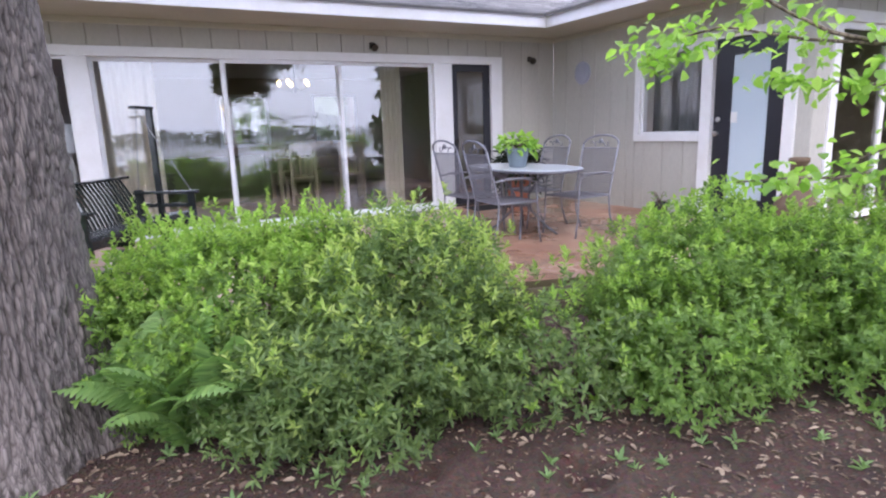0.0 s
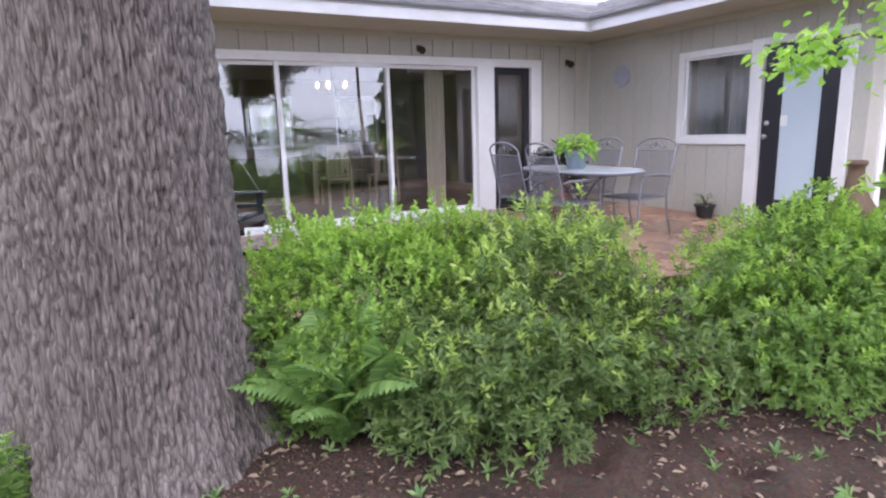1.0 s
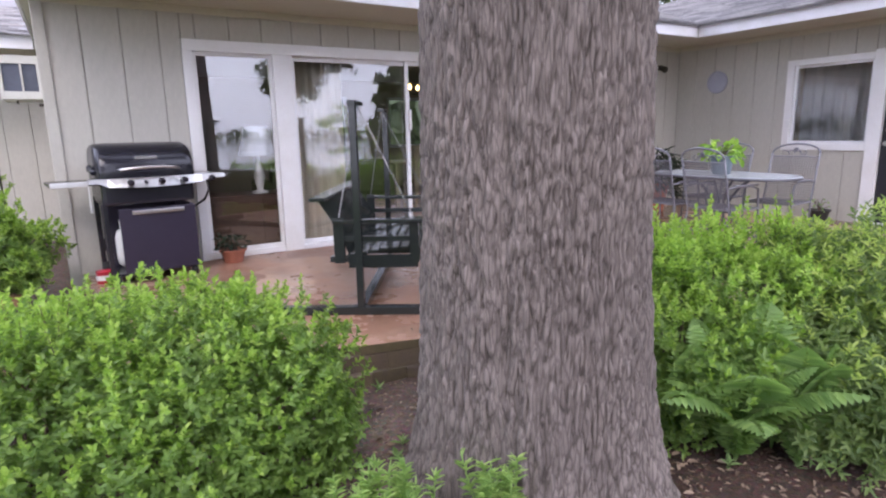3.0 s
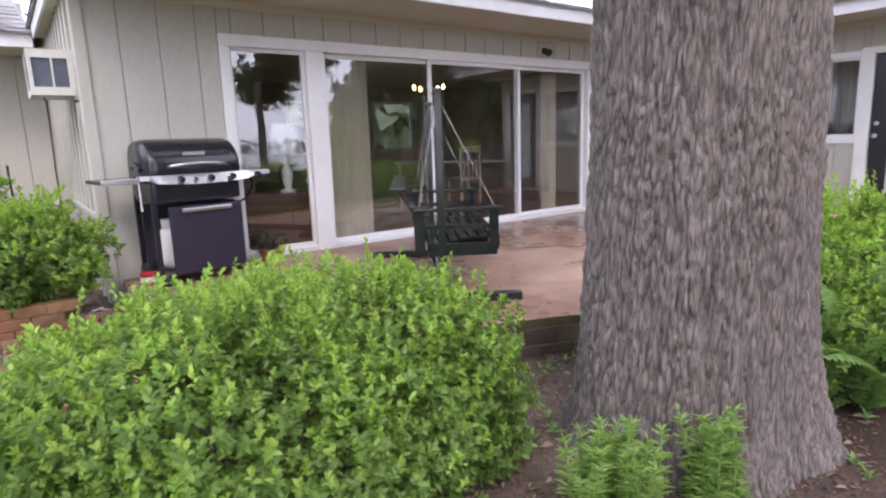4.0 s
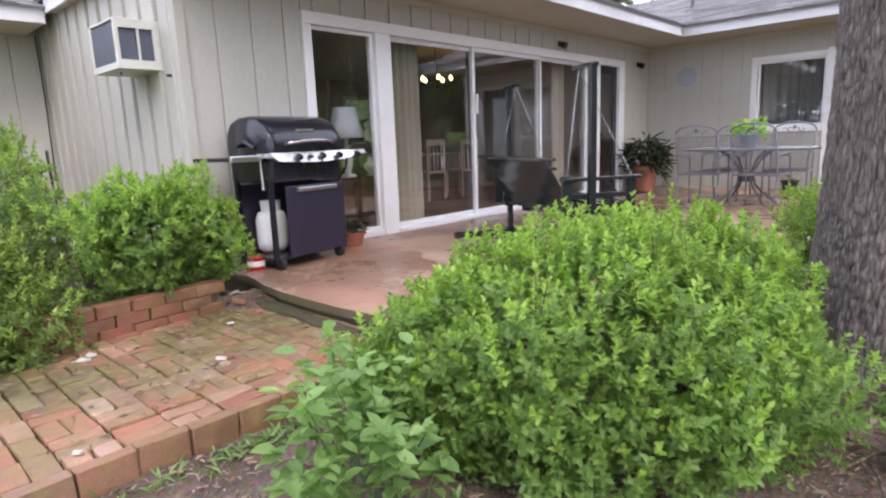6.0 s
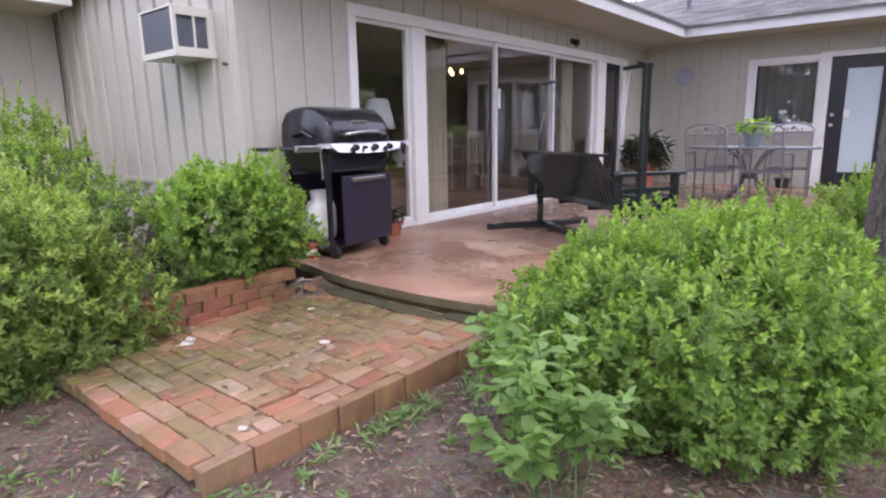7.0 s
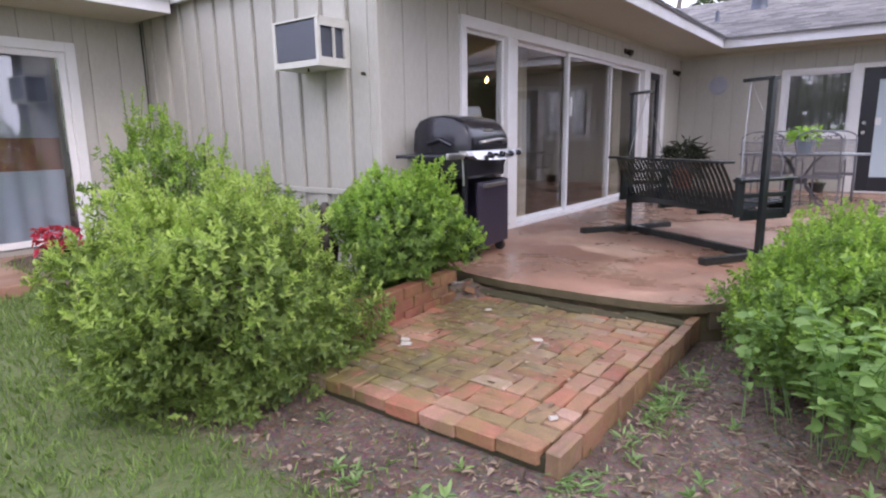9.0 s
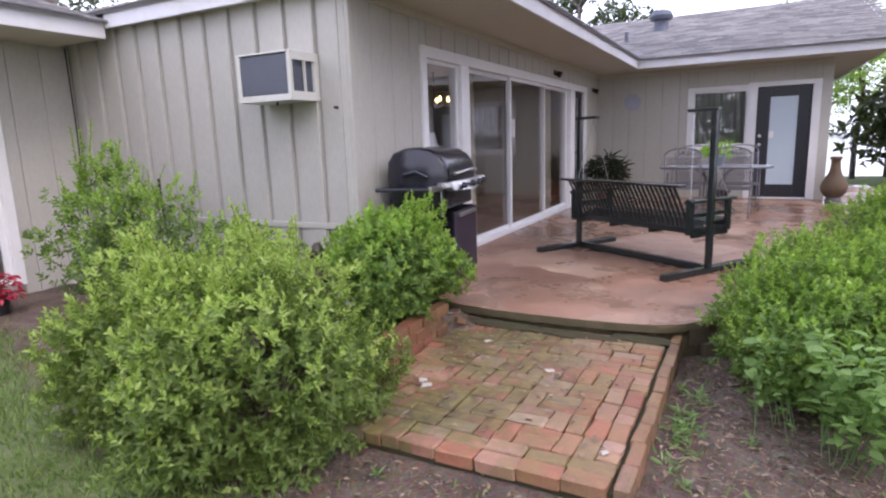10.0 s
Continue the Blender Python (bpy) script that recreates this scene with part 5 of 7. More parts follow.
# ---- bench swing ----
def bench_swing():
    U = Vector((0.55, 0.835, 0))
    base = Vector((-1.74, -2.59, 0))
    rz = math.degrees(math.atan2(U.y, U.x))
    ob = thing("bench_swing", "dark green slatted bench swing on a post frame", "bench swing", loc=base, rz=rz)
    ob.scale = (0.97, 0.96, 0.97)
    # local frame: x along the bench (0 to 1.78), -y to its front
    L = 1.77
    for x in (0, L):
        part("post", block(x - 0.026, x + 0.026, -0.026, 0.026, 0.04, 1.5, 0.005), M_SWING, ob)
        part("foot", block(x - 0.04, x + 0.04, -0.58, 0.62, 0.0, 0.06, 0.008), M_SWING, ob)
        s = 1 if x == 0 else -1
        part("arm", block(min(x, x + s * 0.24) - 0.04, max(x, x + s * 0.24) + 0.04, -0.03, 0.03, 1.49, 1.52, 0.005), M_SWING, ob)
    part("ground_beam", block(0.04, L - 0.04, -0.035, 0.035, 0.005, 0.07, 0.006), M_SWING, ob)
    x0, x1 = 0.1, L - 0.1
    seat = new("seat")
    seat.parent = ob
    seat["label"] = "slatted seat"
    for k in range(7):
        y = 0.06 - 0.075 * k
        part("seat_slat", block(x0, x1, y - 0.03, y + 0.03, 0.42 - 0.004 * abs(k - 3) + 0.009 * k, 0.44 - 0.004 * abs(k - 3) + 0.009 * k, 0.004), M_SWING, seat)
    back = new("backrest")
    back.parent = ob
    back["label"] = "slatted back with a curved top rail"
    n = 27
    for k in range(n):
        x = x0 + 0.07 + (x1 - x0 - 0.14) * k / (n - 1)
        bm = bmesh.new()
        pts = [(0.09, 0.39), (0.15, 0.54), (0.23, 0.69), (0.315, 0.82)]
        for (ya, za), (yb, zb) in zip(pts, pts[1:]):
            vs = [bm.verts.new((x + dx, y + dy, z)) for y, z in ((ya, za), (yb, zb)) for dx in (-0.013, 0.013) for dy in (-0.008, 0.008)]
            for q in ((0, 1, 3, 2), (4, 6, 7, 5), (0, 4, 5, 1), (2, 3, 7, 6), (0, 2, 6, 4), (1, 5, 7, 3)):
                bm.faces.new([vs[i] for i in q])
        part("back_slat", bm, M_SWING, back)
    part("top_rail", block(x0 - 0.02, x1 + 0.02, 0.25, 0.37, 0.816, 0.842, 0.008), M_SWING, back)
    part("lower_rail", block(x0, x1, 0.06, 0.11, 0.36, 0.42, 0.006), M_SWING, back)
    part("front_rail", block(x0, x1, -0.44, -0.40, 0.39, 0.47, 0.006), M_SWING, ob)
    for x in (x0 + 0.02, 0.62, 1.16, x1 - 0.02):
        part("seat_bearer", block(x - 0.02, x + 0.02, -0.42, 0.1, 0.32, 0.415, 0.006), M_SWING, ob)
    for x in (x0, x1):
        part("armrest", block(x - 0.045, x + 0.045, -0.47, 0.2, 0.655, 0.685, 0.008), M_SWING, ob)
        part("arm_panel", block(x - 0.015, x + 0.015, -0.43, -0.36, 0.36, 0.655, 0.004), M_SWING, ob)
        part("arm_rail", block(x - 0.015, x + 0.015, -0.42, 0.12, 0.52, 0.56, 0.004), M_SWING, ob)
        part("back_stile", block(x - 0.02, x + 0.02, 0.12, 0.2, 0.36, 0.7, 0.005), M_SWING, ob)
        s = 1 if x == x0 else -1
        xt = (0 if x == x0 else L) + s * 0.22
        for yb in (-0.4, 0.16):
            a, b = Vector((xt, 0, 1.49)), Vector((x, yb, 0.685))
            bm = bmesh.new()
            n = 34
            for k in range(n):
                p, q = a.lerp(b, k / n), a.lerp(b, (k + 0.8) / n)
                tube(bm, [p, q], 0.006 if k % 2 else 0.0045, 5)
            part("chain", bm, M_CHAIN, ob, "pale metal chain")
    return ob


bench_swing()


# ---- patio table and chairs ----
def patio_table(loc):
    ob = thing("patio_table", "oval wrought iron patio table with a pale top", "table", loc=loc)
    ob.scale = (0.84, 0.82, 1.0)
    out = [(0.5 * math.copysign(abs(math.cos(a)) ** 0.8, math.cos(a)), 0.98 * math.copysign(abs(math.sin(a)) ** 0.8, math.sin(a))) for a in [2 * math.pi * k / 40 for k in range(40)]]
    part("tabletop", slab(bmesh.new(), out, 0.715, 0.735, 0.005), M_TABLETOP, ob)
    rim = bmesh.new()
    tube(rim, [(x, y, 0.715) for x, y in out] + [(*out[0], 0.715)], 0.014, 6)
    part("rim", rim, M_IRON, ob, smooth=True)
    for k in range(4):
        a = math.pi / 4 + k * math.pi / 2
        c, s = math.cos(a), math.sin(a) * 1.3
        part("leg", tube(bmesh.new(), [(0.42 * c, 0.42 * s, 0), (0.3 * c, 0.3 * s, 0.08), (0.12 * c, 0.12 * s, 0.25), (0.08 * c, 0.08 * s, 0.42), (0.2 * c, 0.2 * s, 0.6), (0.36 * c, 0.36 * s, 0.71)], 0.016, 7), M_IRON, ob, smooth=True)
    part("collar", lathe(bmesh.new(), [(0.1, 0.3), (0.12, 0.32), (0.12, 0.36), (0.1, 0.38)], 16), M_IRON, ob)


def patio_chair():
    """Faces -y."""
    ob = thing("patio_chair", "grey wrought iron chair with a wire mesh back and scrolled top", "chair", "iron chairs round the patio table")
    w = 0.25
    for s in (-1, 1):
        part("back_post", tube(bmesh.new(), [(s * w, 0.3, 0), (s * w, 0.22, 0.2), (s * w, 0.2, 0.42), (s * w, 0.27, 0.7), (s * w, 0.33, 0.94)], 0.011, 7), M_CHAIR, ob, smooth=True)
        part("front_leg", tube(bmesh.new(), [(s * w, -0.28, 0), (s * w, -0.25, 0.2), (s * w, -0.24, 0.42), (s * w, -0.22, 0.62), (s * w, -0.1, 0.655), (s * w, 0.1, 0.655), (s * w, 0.25, 0.64)], 0.011, 7), M_CHAIR, ob, smooth=True)
        part("armrest", block(s * w - 0.022, s * w + 0.022, -0.2, 0.14, 0.655, 0.67, 0.005), M_CHAIR, ob)
    arc = [(w * math.cos(a), 0.33 + 0.04 * math.sin(a), 0.94 + 0.1 * math.sin(a)) for a in [math.pi * k / 12 for k in range(13)]]
    part("top_arc", tube(bmesh.new(), arc, 0.011, 7), M_CHAIR, ob, smooth=True)
    part("top_bar", tube(bmesh.new(), [(-w, 0.32, 0.9), (w, 0.32, 0.9)], 0.008, 6), M_CHAIR, ob)
    for s in (-1, 1):
        scr = [(s * (0.03 + 0.09 * k / 10) + 0.02 * math.cos(k), 0.33, 0.945 + 0.025 * math.sin(k * 0.9)) for k in range(11)]
        part("scroll", tube(bmesh.new(), scr, 0.006, 5), M_CHAIR, ob, smooth=True)
    part("rosette", lathe(bmesh.new(), [(0.0, -0.012), (0.025, -0.008), (0.025, 0.008), (0.005, 0.012)], 10), M_CHAIR, ob).matrix_local = pose(0, 0.335, 0.975, 90)
    mesh = bmesh.new()

    def wire(a, b):
        d = 0.003
        a, b = Vector(a), Vector(b)
        v = (b - a).normalized()
        e = v.orthogonal().normalized() * d
        f = v.cross(e)
        q = [mesh.verts.new(p + o) for p in (a, b) for o in (e, f, -e - f)]
        for i in range(3):
            mesh.faces.new((q[i], q[(i + 1) % 3], q[3 + (i + 1) % 3], q[3 + i]))
    def back(x, s):
        return (x, 0.2 + 0.12 * s, 0.44 + 0.46 * s)
    for k in range(1, 20):
        x = -w + 2 * w * k / 20
        wire(back(x, 0), back(x, 1))
        wire((x, -0.24, 0.42), (x, 0.2, 0.42))
    for k in range(0, 19):
        s = k / 18
        wire(back(-w, s), back(w, s))
        wire((-w, -0.24 + 0.44 * s, 0.42), (w, -0.24 + 0.44 * s, 0.42))
    part("wire_mesh", mesh, M_CHAIR, ob, "fine wire mesh seat and back")
    frame_pts = [(-w, -0.24, 0.42), (w, -0.24, 0.42), (w, 0.2, 0.42), (-w, 0.2, 0.42), (-w, -0.24, 0.42)]
    part("seat_frame", tube(bmesh.new(), frame_pts, 0.01, 6), M_CHAIR, ob)
    return ob


TX, TY = 2.73, -2.39
patio_table((TX, TY, 0))
chair = patio_chair()
chair.matrix_world = pose(2.34, -1.97, 0, 0, 0, 92)
copy_thing(chair, pose(2.32, -2.66, 0, 0, 0, 86))
copy_thing(chair, pose(3.2, -1.99, 0, 0, 0, -92))
copy_thing(chair, pose(3.21, -2.76, 0, 0, 0, -86))


def pot_profile(r0, r1, h, lip=0.015):
    return [(r0, 0), (r0 + (r1 - r0) * 0.9, h * 0.86), (r1 + lip, h * 0.87), (r1 + lip, h), (r1 - 0.012, h), (r1 - 0.02, h * 0.88)]


def potted(name, label, loc, r0, r1, h, mat, leaf, count, length, width, reach, droop, seed, up=0.8):
    """A pot with a tuft of arching leaves."""
    rng = np.random.default_rng(seed)
    ob = thing(name, label, "potted plant", loc=loc)
    part("pot", lathe(bmesh.new(), pot_profile(r0, r1, h), 24), mat, ob, smooth=False)
    n = count
    az = rng.uniform(0, 2 * math.pi, n)
    r = rng.uniform(0.0, 1.0, n) ** 0.7 * reach
    z = h + rng.uniform(0.02, 1, n) * up * reach - droop * r * r / max(reach, 0.01)
    p = np.stack([r * np.cos(az), r * np.sin(az), z], 1)
    ax = np.stack([np.cos(az), np.sin(az), rng.uniform(-0.9, 0.7, n)], 1) + 0.4 * rng.normal(size=(n, 3))
    v, f = leaf_cards(p, ax, np.array([0, 0, 1.0]) + 0.5 * rng.normal(size=(n, 3)), length * rng.uniform(0.6, 1.2, n), length * width * rng.uniform(0.7, 1.2, n))
    raw_mesh("leaves", v, f, leaf, ob)
    bm = bmesh.new()
    for k in range(0, n, max(1, n // 22)):
        tube(bm, [(0, 0, h * 0.9), (p[k, 0] * 0.5, p[k, 1] * 0.5, h + (p[k, 2] - h) * 0.8), tuple(p[k])], 0.004, 4)
    part("stems", bm, M_TWIG if leaf is not M_BROAD else M_BROAD, ob)
    return ob


potted("potted_plant", "bright green plant in a blue grey pot on the table", (2.67, -2.41, 0.735), 0.09, 0.125, 0.2, M_BLUEPOT, M_BRIGHTLEAF, 90, 0.1, 0.6, 0.2, 0.25, 5)
potted("spider_plant", "dark drooping plant in a terracotta pot by the door", (4.1, -0.41, 0), 0.14, 0.2, 0.42, M_TERRA, M_DARKPLANT, 480, 0.22, 0.14, 0.32, 0.8, 6, 1.6)
potted("potted_plant", "small seedling in a black nursery pot by the wall", (4.8, -2.45, 0), 0.09, 0.12, 0.16, M_BLACKPOT, M_WEED, 16, 0.06, 0.5, 0.12, 0.1, 7, 1.4)
potted("potted_plant", "small red flowering pot beside the window", (-2.1, -0.22, 0), 0.09, 0.12, 0.13, M_TERRA, M_DARKPLANT, 120, 0.06, 0.5, 0.14, 0.1, 8, 1.1)
potted("flower_pot", "red flowers in a dark pot by the glass door", (-5.06, 2.62, -0.095), 0.09, 0.115, 0.2, M_BLACKPOT, M_PETAL, 200, 0.055, 0.8, 0.19, 0.2, 9, 1.1)

chim = thing("chiminea", "brown clay chiminea with a tall neck on the patio", "chiminea", loc=(4.74, -4.2, 0.05))
chim.scale = (0.78, 0.78, 0.78)
part("body", lathe(bmesh.new(), [(0.1, 0.0), (0.18, 0.05), (0.25, 0.15), (0.27, 0.25), (0.24, 0.36), (0.17, 0.48), (0.115, 0.6), (0.095, 0.75), (0.095, 0.85), (0.12, 0.87), (0.12, 0.92), (0.09, 0.93), (0.08, 0.86)], 28), M_CHIMINEA, chim, smooth=True)
part("stand", lathe(bmesh.new(), [(0.16, -0.06), (0.17, -0.05), (0.13, 0.04), (0.11, 0.04)], 20), M_IRON, chim)

mat_b = part("door_mat", block(3.25, 3.85, -0.6, -0.15, 0.0, 0.012, 0.004), M_RUBBER)
tagged(mat_b, "dark rubber door mat on the patio", "mat")

# garden figure among the shrubs
fig = part("garden_statue", lathe(bmesh.new(), [(0.07, 0), (0.08, 0.03), (0.05, 0.08), (0.07, 0.2), (0.085, 0.3), (0.06, 0.4), (0.035, 0.45), (0.05, 0.5), (0.048, 0.56), (0.02, 0.61)], 20), M_BRONZE, smooth=True)
fig.matrix_world = pose(-4.40, -0.29, 0.0)
tagged(fig, "dark bronze garden statue standing among the shrubs", "statue")


# ---- the big oak ----
def oak():
    cx, cy = -1.73, -4.46
    z0 = -0.36
    ob = thing("oak_tree", "large oak with a thick grey furrowed trunk", "tree", loc=(cx, cy, z0))
    nseg = 440
    hs = np.concatenate([np.arange(0, 3.3, 0.013), np.linspace(3.6, 7.0, 40)])
    vs, plate = [], []
    for h in hs:
        flare = 0.17 * math.exp(-h / 0.26) + 0.06 * math.exp(-h / 0.9)
        r = 0.447 - 0.02 * min(h, 3) / 3 - 0.03 * max(0, h - 3) + flare
        for i in range(nseg):
            a = 2 * math.pi * i / nseg
            c, s = math.cos(a), math.sin(a)
            lobe = 1 + 0.055 * math.cos(2 * a) + 0.02 * math.cos(5 * a + 0.4 * h) + (0.10 * math.exp(-h / 0.3)) * math.cos(6 * a + 1)
            seam = math.exp(-((a - 3.75) / 0.1) ** 2) * 0.03
            w = noise.noise(Vector((c * 2.2, s * 2.2, h * 1.5)))
            q = Vector((c * 25 + 1.6 * w, s * 25 + 1.6 * noise.noise(Vector((s * 3, c * 3, h * 2))), h * 9.5 + 2.2 * w))
            d = noise.voronoi(q)[0]
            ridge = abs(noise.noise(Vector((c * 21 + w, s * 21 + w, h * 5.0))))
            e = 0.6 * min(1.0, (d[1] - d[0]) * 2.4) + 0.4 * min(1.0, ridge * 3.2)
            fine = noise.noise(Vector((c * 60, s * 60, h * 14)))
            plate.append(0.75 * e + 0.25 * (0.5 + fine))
            rr = r * lobe + 0.026 * e + 0.008 * fine + 0.012 * w - 0.017 - seam
            vs.append((rr * c - 0.01 * h, rr * s, h))
    nh = len(hs) - 1
    idx = np.arange((nh + 1) * nseg).reshape(nh + 1, nseg)
    nxt = np.roll(idx, -1, 1)
    fs = np.stack([idx[:-1], nxt[:-1], nxt[1:], idx[1:]], -1).reshape(-1, 4)
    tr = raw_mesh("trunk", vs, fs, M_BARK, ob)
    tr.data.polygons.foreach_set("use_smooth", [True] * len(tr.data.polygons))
    # Plate height, read by the bark colour: low is darker.
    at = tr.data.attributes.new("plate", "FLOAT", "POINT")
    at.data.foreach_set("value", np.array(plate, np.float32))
    rng = np.random.default_rng(3)
    ends = []
    for k in range(9):
        a = 2 * math.pi * k / 9 + rng.uniform(-0.2, 0.2)
        h0 = 5.2 + 1.6 * rng.uniform()
        ln = 3.5 + 2.2 * rng.uniform()
        d = Vector((math.cos(a), math.sin(a), 0.35 + 0.5 * rng.uniform()))
        pts = [Vector((0.2 * math.cos(a), 0.2 * math.sin(a), h0))]
        for s in range(5):
            pts.append(pts[-1] + d * ln / 5 + Vector((rng.normal(), rng.normal(), rng.normal())) * 0.18)
        part("limb", tube(bmesh.new(), pts, 0.17, 9, 0.04), M_TREEBARK, ob, smooth=True)
        ends += pts[2:]
    blobs = [(p.x, p.y, p.z + 0.3, 1.3, 1.3, 0.8) for p in ends]
    p, n = clumps(rng, blobs, 5200, (0.3, 1.1), 3.6)
    v, f = rosettes(rng, p, n + np.array([0, 0, 0.3]), 6, 0.16, 0.5, (30, 95), 0.1)
    raw_mesh("crown", v, f, M_TREELEAF, ob, "dense green leaves")


oak()


def tree(name, label, loc, height, spread, seed, leaf, count, r=0.14, low=0.35, group="", size=0.16):
    rng = np.random.default_rng(seed)
    ob = thing(name, label, "tree", group, loc)
    pts = [Vector((0, 0, -0.2))]
    for k in range(6):
        pts.append(Vector((rng.normal() * 0.12 * k * 0.5, rng.normal() * 0.12 * k * 0.5, height * 0.8 * (k + 1) / 6)))
    part("trunk", tube(bmesh.new(), pts, r, 10, r * 0.3), M_TREEBARK, ob, smooth=True)
    blobs = []
    for k in range(9):
        a = rng.uniform(0, 6.28)
        z = height * rng.uniform(low, 0.9)
        i = min(5, int(z / (height * 0.8) * 6))
        s = spread * rng.uniform(0.5, 1.0) * (1.15 - z / height)
        e = pts[i] + Vector((math.cos(a) * s * 1.3, math.sin(a) * s * 1.3, 0.12 * height * rng.uniform(0.2, 1)))
        part("limb", tube(bmesh.new(), [pts[i], pts[i].lerp(e, 0.5) + Vector((0, 0, 0.1)), e], r * 0.4, 6, r * 0.1), M_TREEBARK, ob, smooth=True)
        blobs += [(e.x, e.y, e.z, s * 0.75, s * 0.75, s * 0.5), (e.x * 0.55, e.y * 0.55, e.z * 0.96, s * 0.5, s * 0.5, s * 0.4)]
    p, n = clumps(rng, blobs, count, (0.2, 1.15), height * low * 0.7, 0.4)
    v, f = rosettes(rng, p, n + 0.6 * rng.normal(size=n.shape), 4, size * 1.12, 0.55, (30, 100), 0.1)
    raw_mesh("crown", v, f, leaf, ob, "loose leafy crown")
    return ob


def place_z(x, y):
    return float(ground_height(np.array(x, float), np.array(y, float)))


for k, (x, y, h, s, lf) in enumerate(((14.2, -4.6, 8, 2.2, 1), (14.8, -6.6, 9, 2.4, 0), (15.2, -3.6, 9, 2.4, 0), (12.5, -8.0, 7, 2.0, 1), (15.5, -10, 9, 2.6, 0), (13.8, -5.6, 8.5, 2.2, 1), (14.5, -12.5, 10, 3, 1))):
    tree("tree", "slender lawn tree with light green leaves", (x, y, place_z(x, y)), h, s, 20 + k, M_LAWNTREE, 1500 if lf else 1100, 0.08, 0.3, "trees on the east lawn", 0.085)
for k, (x, y, h) in enumerate(((2, 13, 11), (7, 15, 12), (12, 12, 11), (-4, 14, 12), (16, 9, 10), (-11, 12, 11))):
    tree("tree", "tall dark tree behind the house", (x, y, -0.3), h, 3.4, 40 + k, M_TREELEAF, 1200, 0.22, 0.35, "trees behind the house", 0.2)
for k, (x, y, h, s) in enumerate(((-6.5, -14.5, 12, 3.4), (-13, -13, 12, 3.6), (13, -15, 11, 3.2))):
    tree("tree", "large shade tree on the lawn towards the lake", (x, y, place_z(x, y)), h, s, 60 + k, M_TREELEAF, 2200, 0.24, 0.26, "trees towards the lake", 0.2)


for k, (x, y, h, s) in enumerate(((9.2, -9.2, 7.5, 2.0), (10.8, -8.4, 8, 2.4), (10.8, -11.6, 9, 2.4), (11.5, -10.6, 8, 2.8), (10.8, -12.6, 9, 2.6), (13.5, -12.0, 10, 3.2))):
    tree("tree", "low branched dark tree at the side lawn", (x, y, place_z(x, y)), h, s, 70 + k, M_TREELEAF, 2800, 0.2, 0.08, "trees on the side lawn", 0.2)


for k, (x, y, h, s) in enumerate(((1.6, -9.8, 7.2, 1.7), (9.5, -15.5, 9, 1.6))):
    tree("tree", "dark tree with a spreading crown towards the lake", (x, y, place_z(x, y)), h, s, 90 + k, M_TREELEAF, 2400, 0.13, 0.42, "trees towards the lake", 0.15)
for k, (x, y, h, s) in enumerate(((-22, 1.0, 11, 3.6), (-24, -4.5, 12, 3.8), (-23.5, 6.5, 12, 3.6), (-27, 1.5, 13, 4))):
    tree("tree", "dense dark tree on the west lawn", (x, y, place_z(x, y)), h, s, 95 + k, M_TREELEAF, 1800, 0.25, 0.1, "trees on the west lawn", 0.22)
for k, (x, y, h) in enumerate(((15.5, 6.5, 9.5), (19, 4.0, 10.5), (21, 8.5, 11))):
    tree("tree", "tall dark tree behind the house", (x, y, -0.3), h, 2.8, 130 + k, M_TREELEAF, 1200, 0.22, 0.35, "trees behind the house", 0.2)


def far_wood(name, pts, label, seed, wide=9.0, step=12.0, base=-5.0, count=9000, leaf=2.4):
    """A far wooded shore."""
    rng = np.random.default_rng(seed)
    blobs = []
    for (x0, y0), (x1, y1) in zip(pts, pts[1:]):
        ln = math.hypot(x1 - x0, y1 - y0)
        for s in np.arange(0, 1, step / ln):
            h = rng.uniform(8, 13)
            blobs.append((x0 + (x1 - x0) * s + rng.normal() * 3, y0 + (y1 - y0) * s + rng.normal() * 3, base + h * 0.4, wide, wide, h * 0.6))
    p, n = clumps(rng, blobs, count, (0.7, 1.1), base, 0.3)
    v, f = rosettes(rng, p, n, 3, leaf, 0.8, (40, 100), 0.3)
    ob = raw_mesh(name, v, f, M_TREELEAF)
    tagged(ob, label, "woods", kind="stuff")


far_wood("far_woods", [(-700, -300), (-350, -560), (150, -600), (520, -420), (640, -60)], "dark wooded shore across the lake", 81)
# shore_woods is added out of view to keep bright sky off the panes.
far_wood("shore_woods", [(21.5, -33), (26, -27), (31, -19)], "dense dark woods added out of view along the near shore", 83, 4.0, 4.5, -2.0, 5000, 0.9)
far_wood("north_woods", [(-60, 40), (-10, 36), (40, 36), (60, 26)], "woods behind the house", 82)

# ---- shrubs ----
bush("boxwood_shrub", "dense clipped green shrub beside the oak", "shrub", [(-3.6, -3.51, 0.16, 0.75, 0.71, 0.42), (-3.07, -3.52, 0.18, 0.65, 0.69, 0.43), (-2.76, -3.81, 0.13, 0.42, 0.44, 0.45), (-3.88, -3.36, 0.1, 0.52, 0.54, 0.41), (-3.39, -3.67, 0.0, 0.9, 0.75, 0.36), (-2.82, -3.76, -0.06, 0.48, 0.48, 0.33)], (-3.41, -3.56, -0.24), 13500, 0.03, 0.66, M_LEAF, M_LEAFNEW, 101, 0.5, sprigs=46, group="patio shrubs")
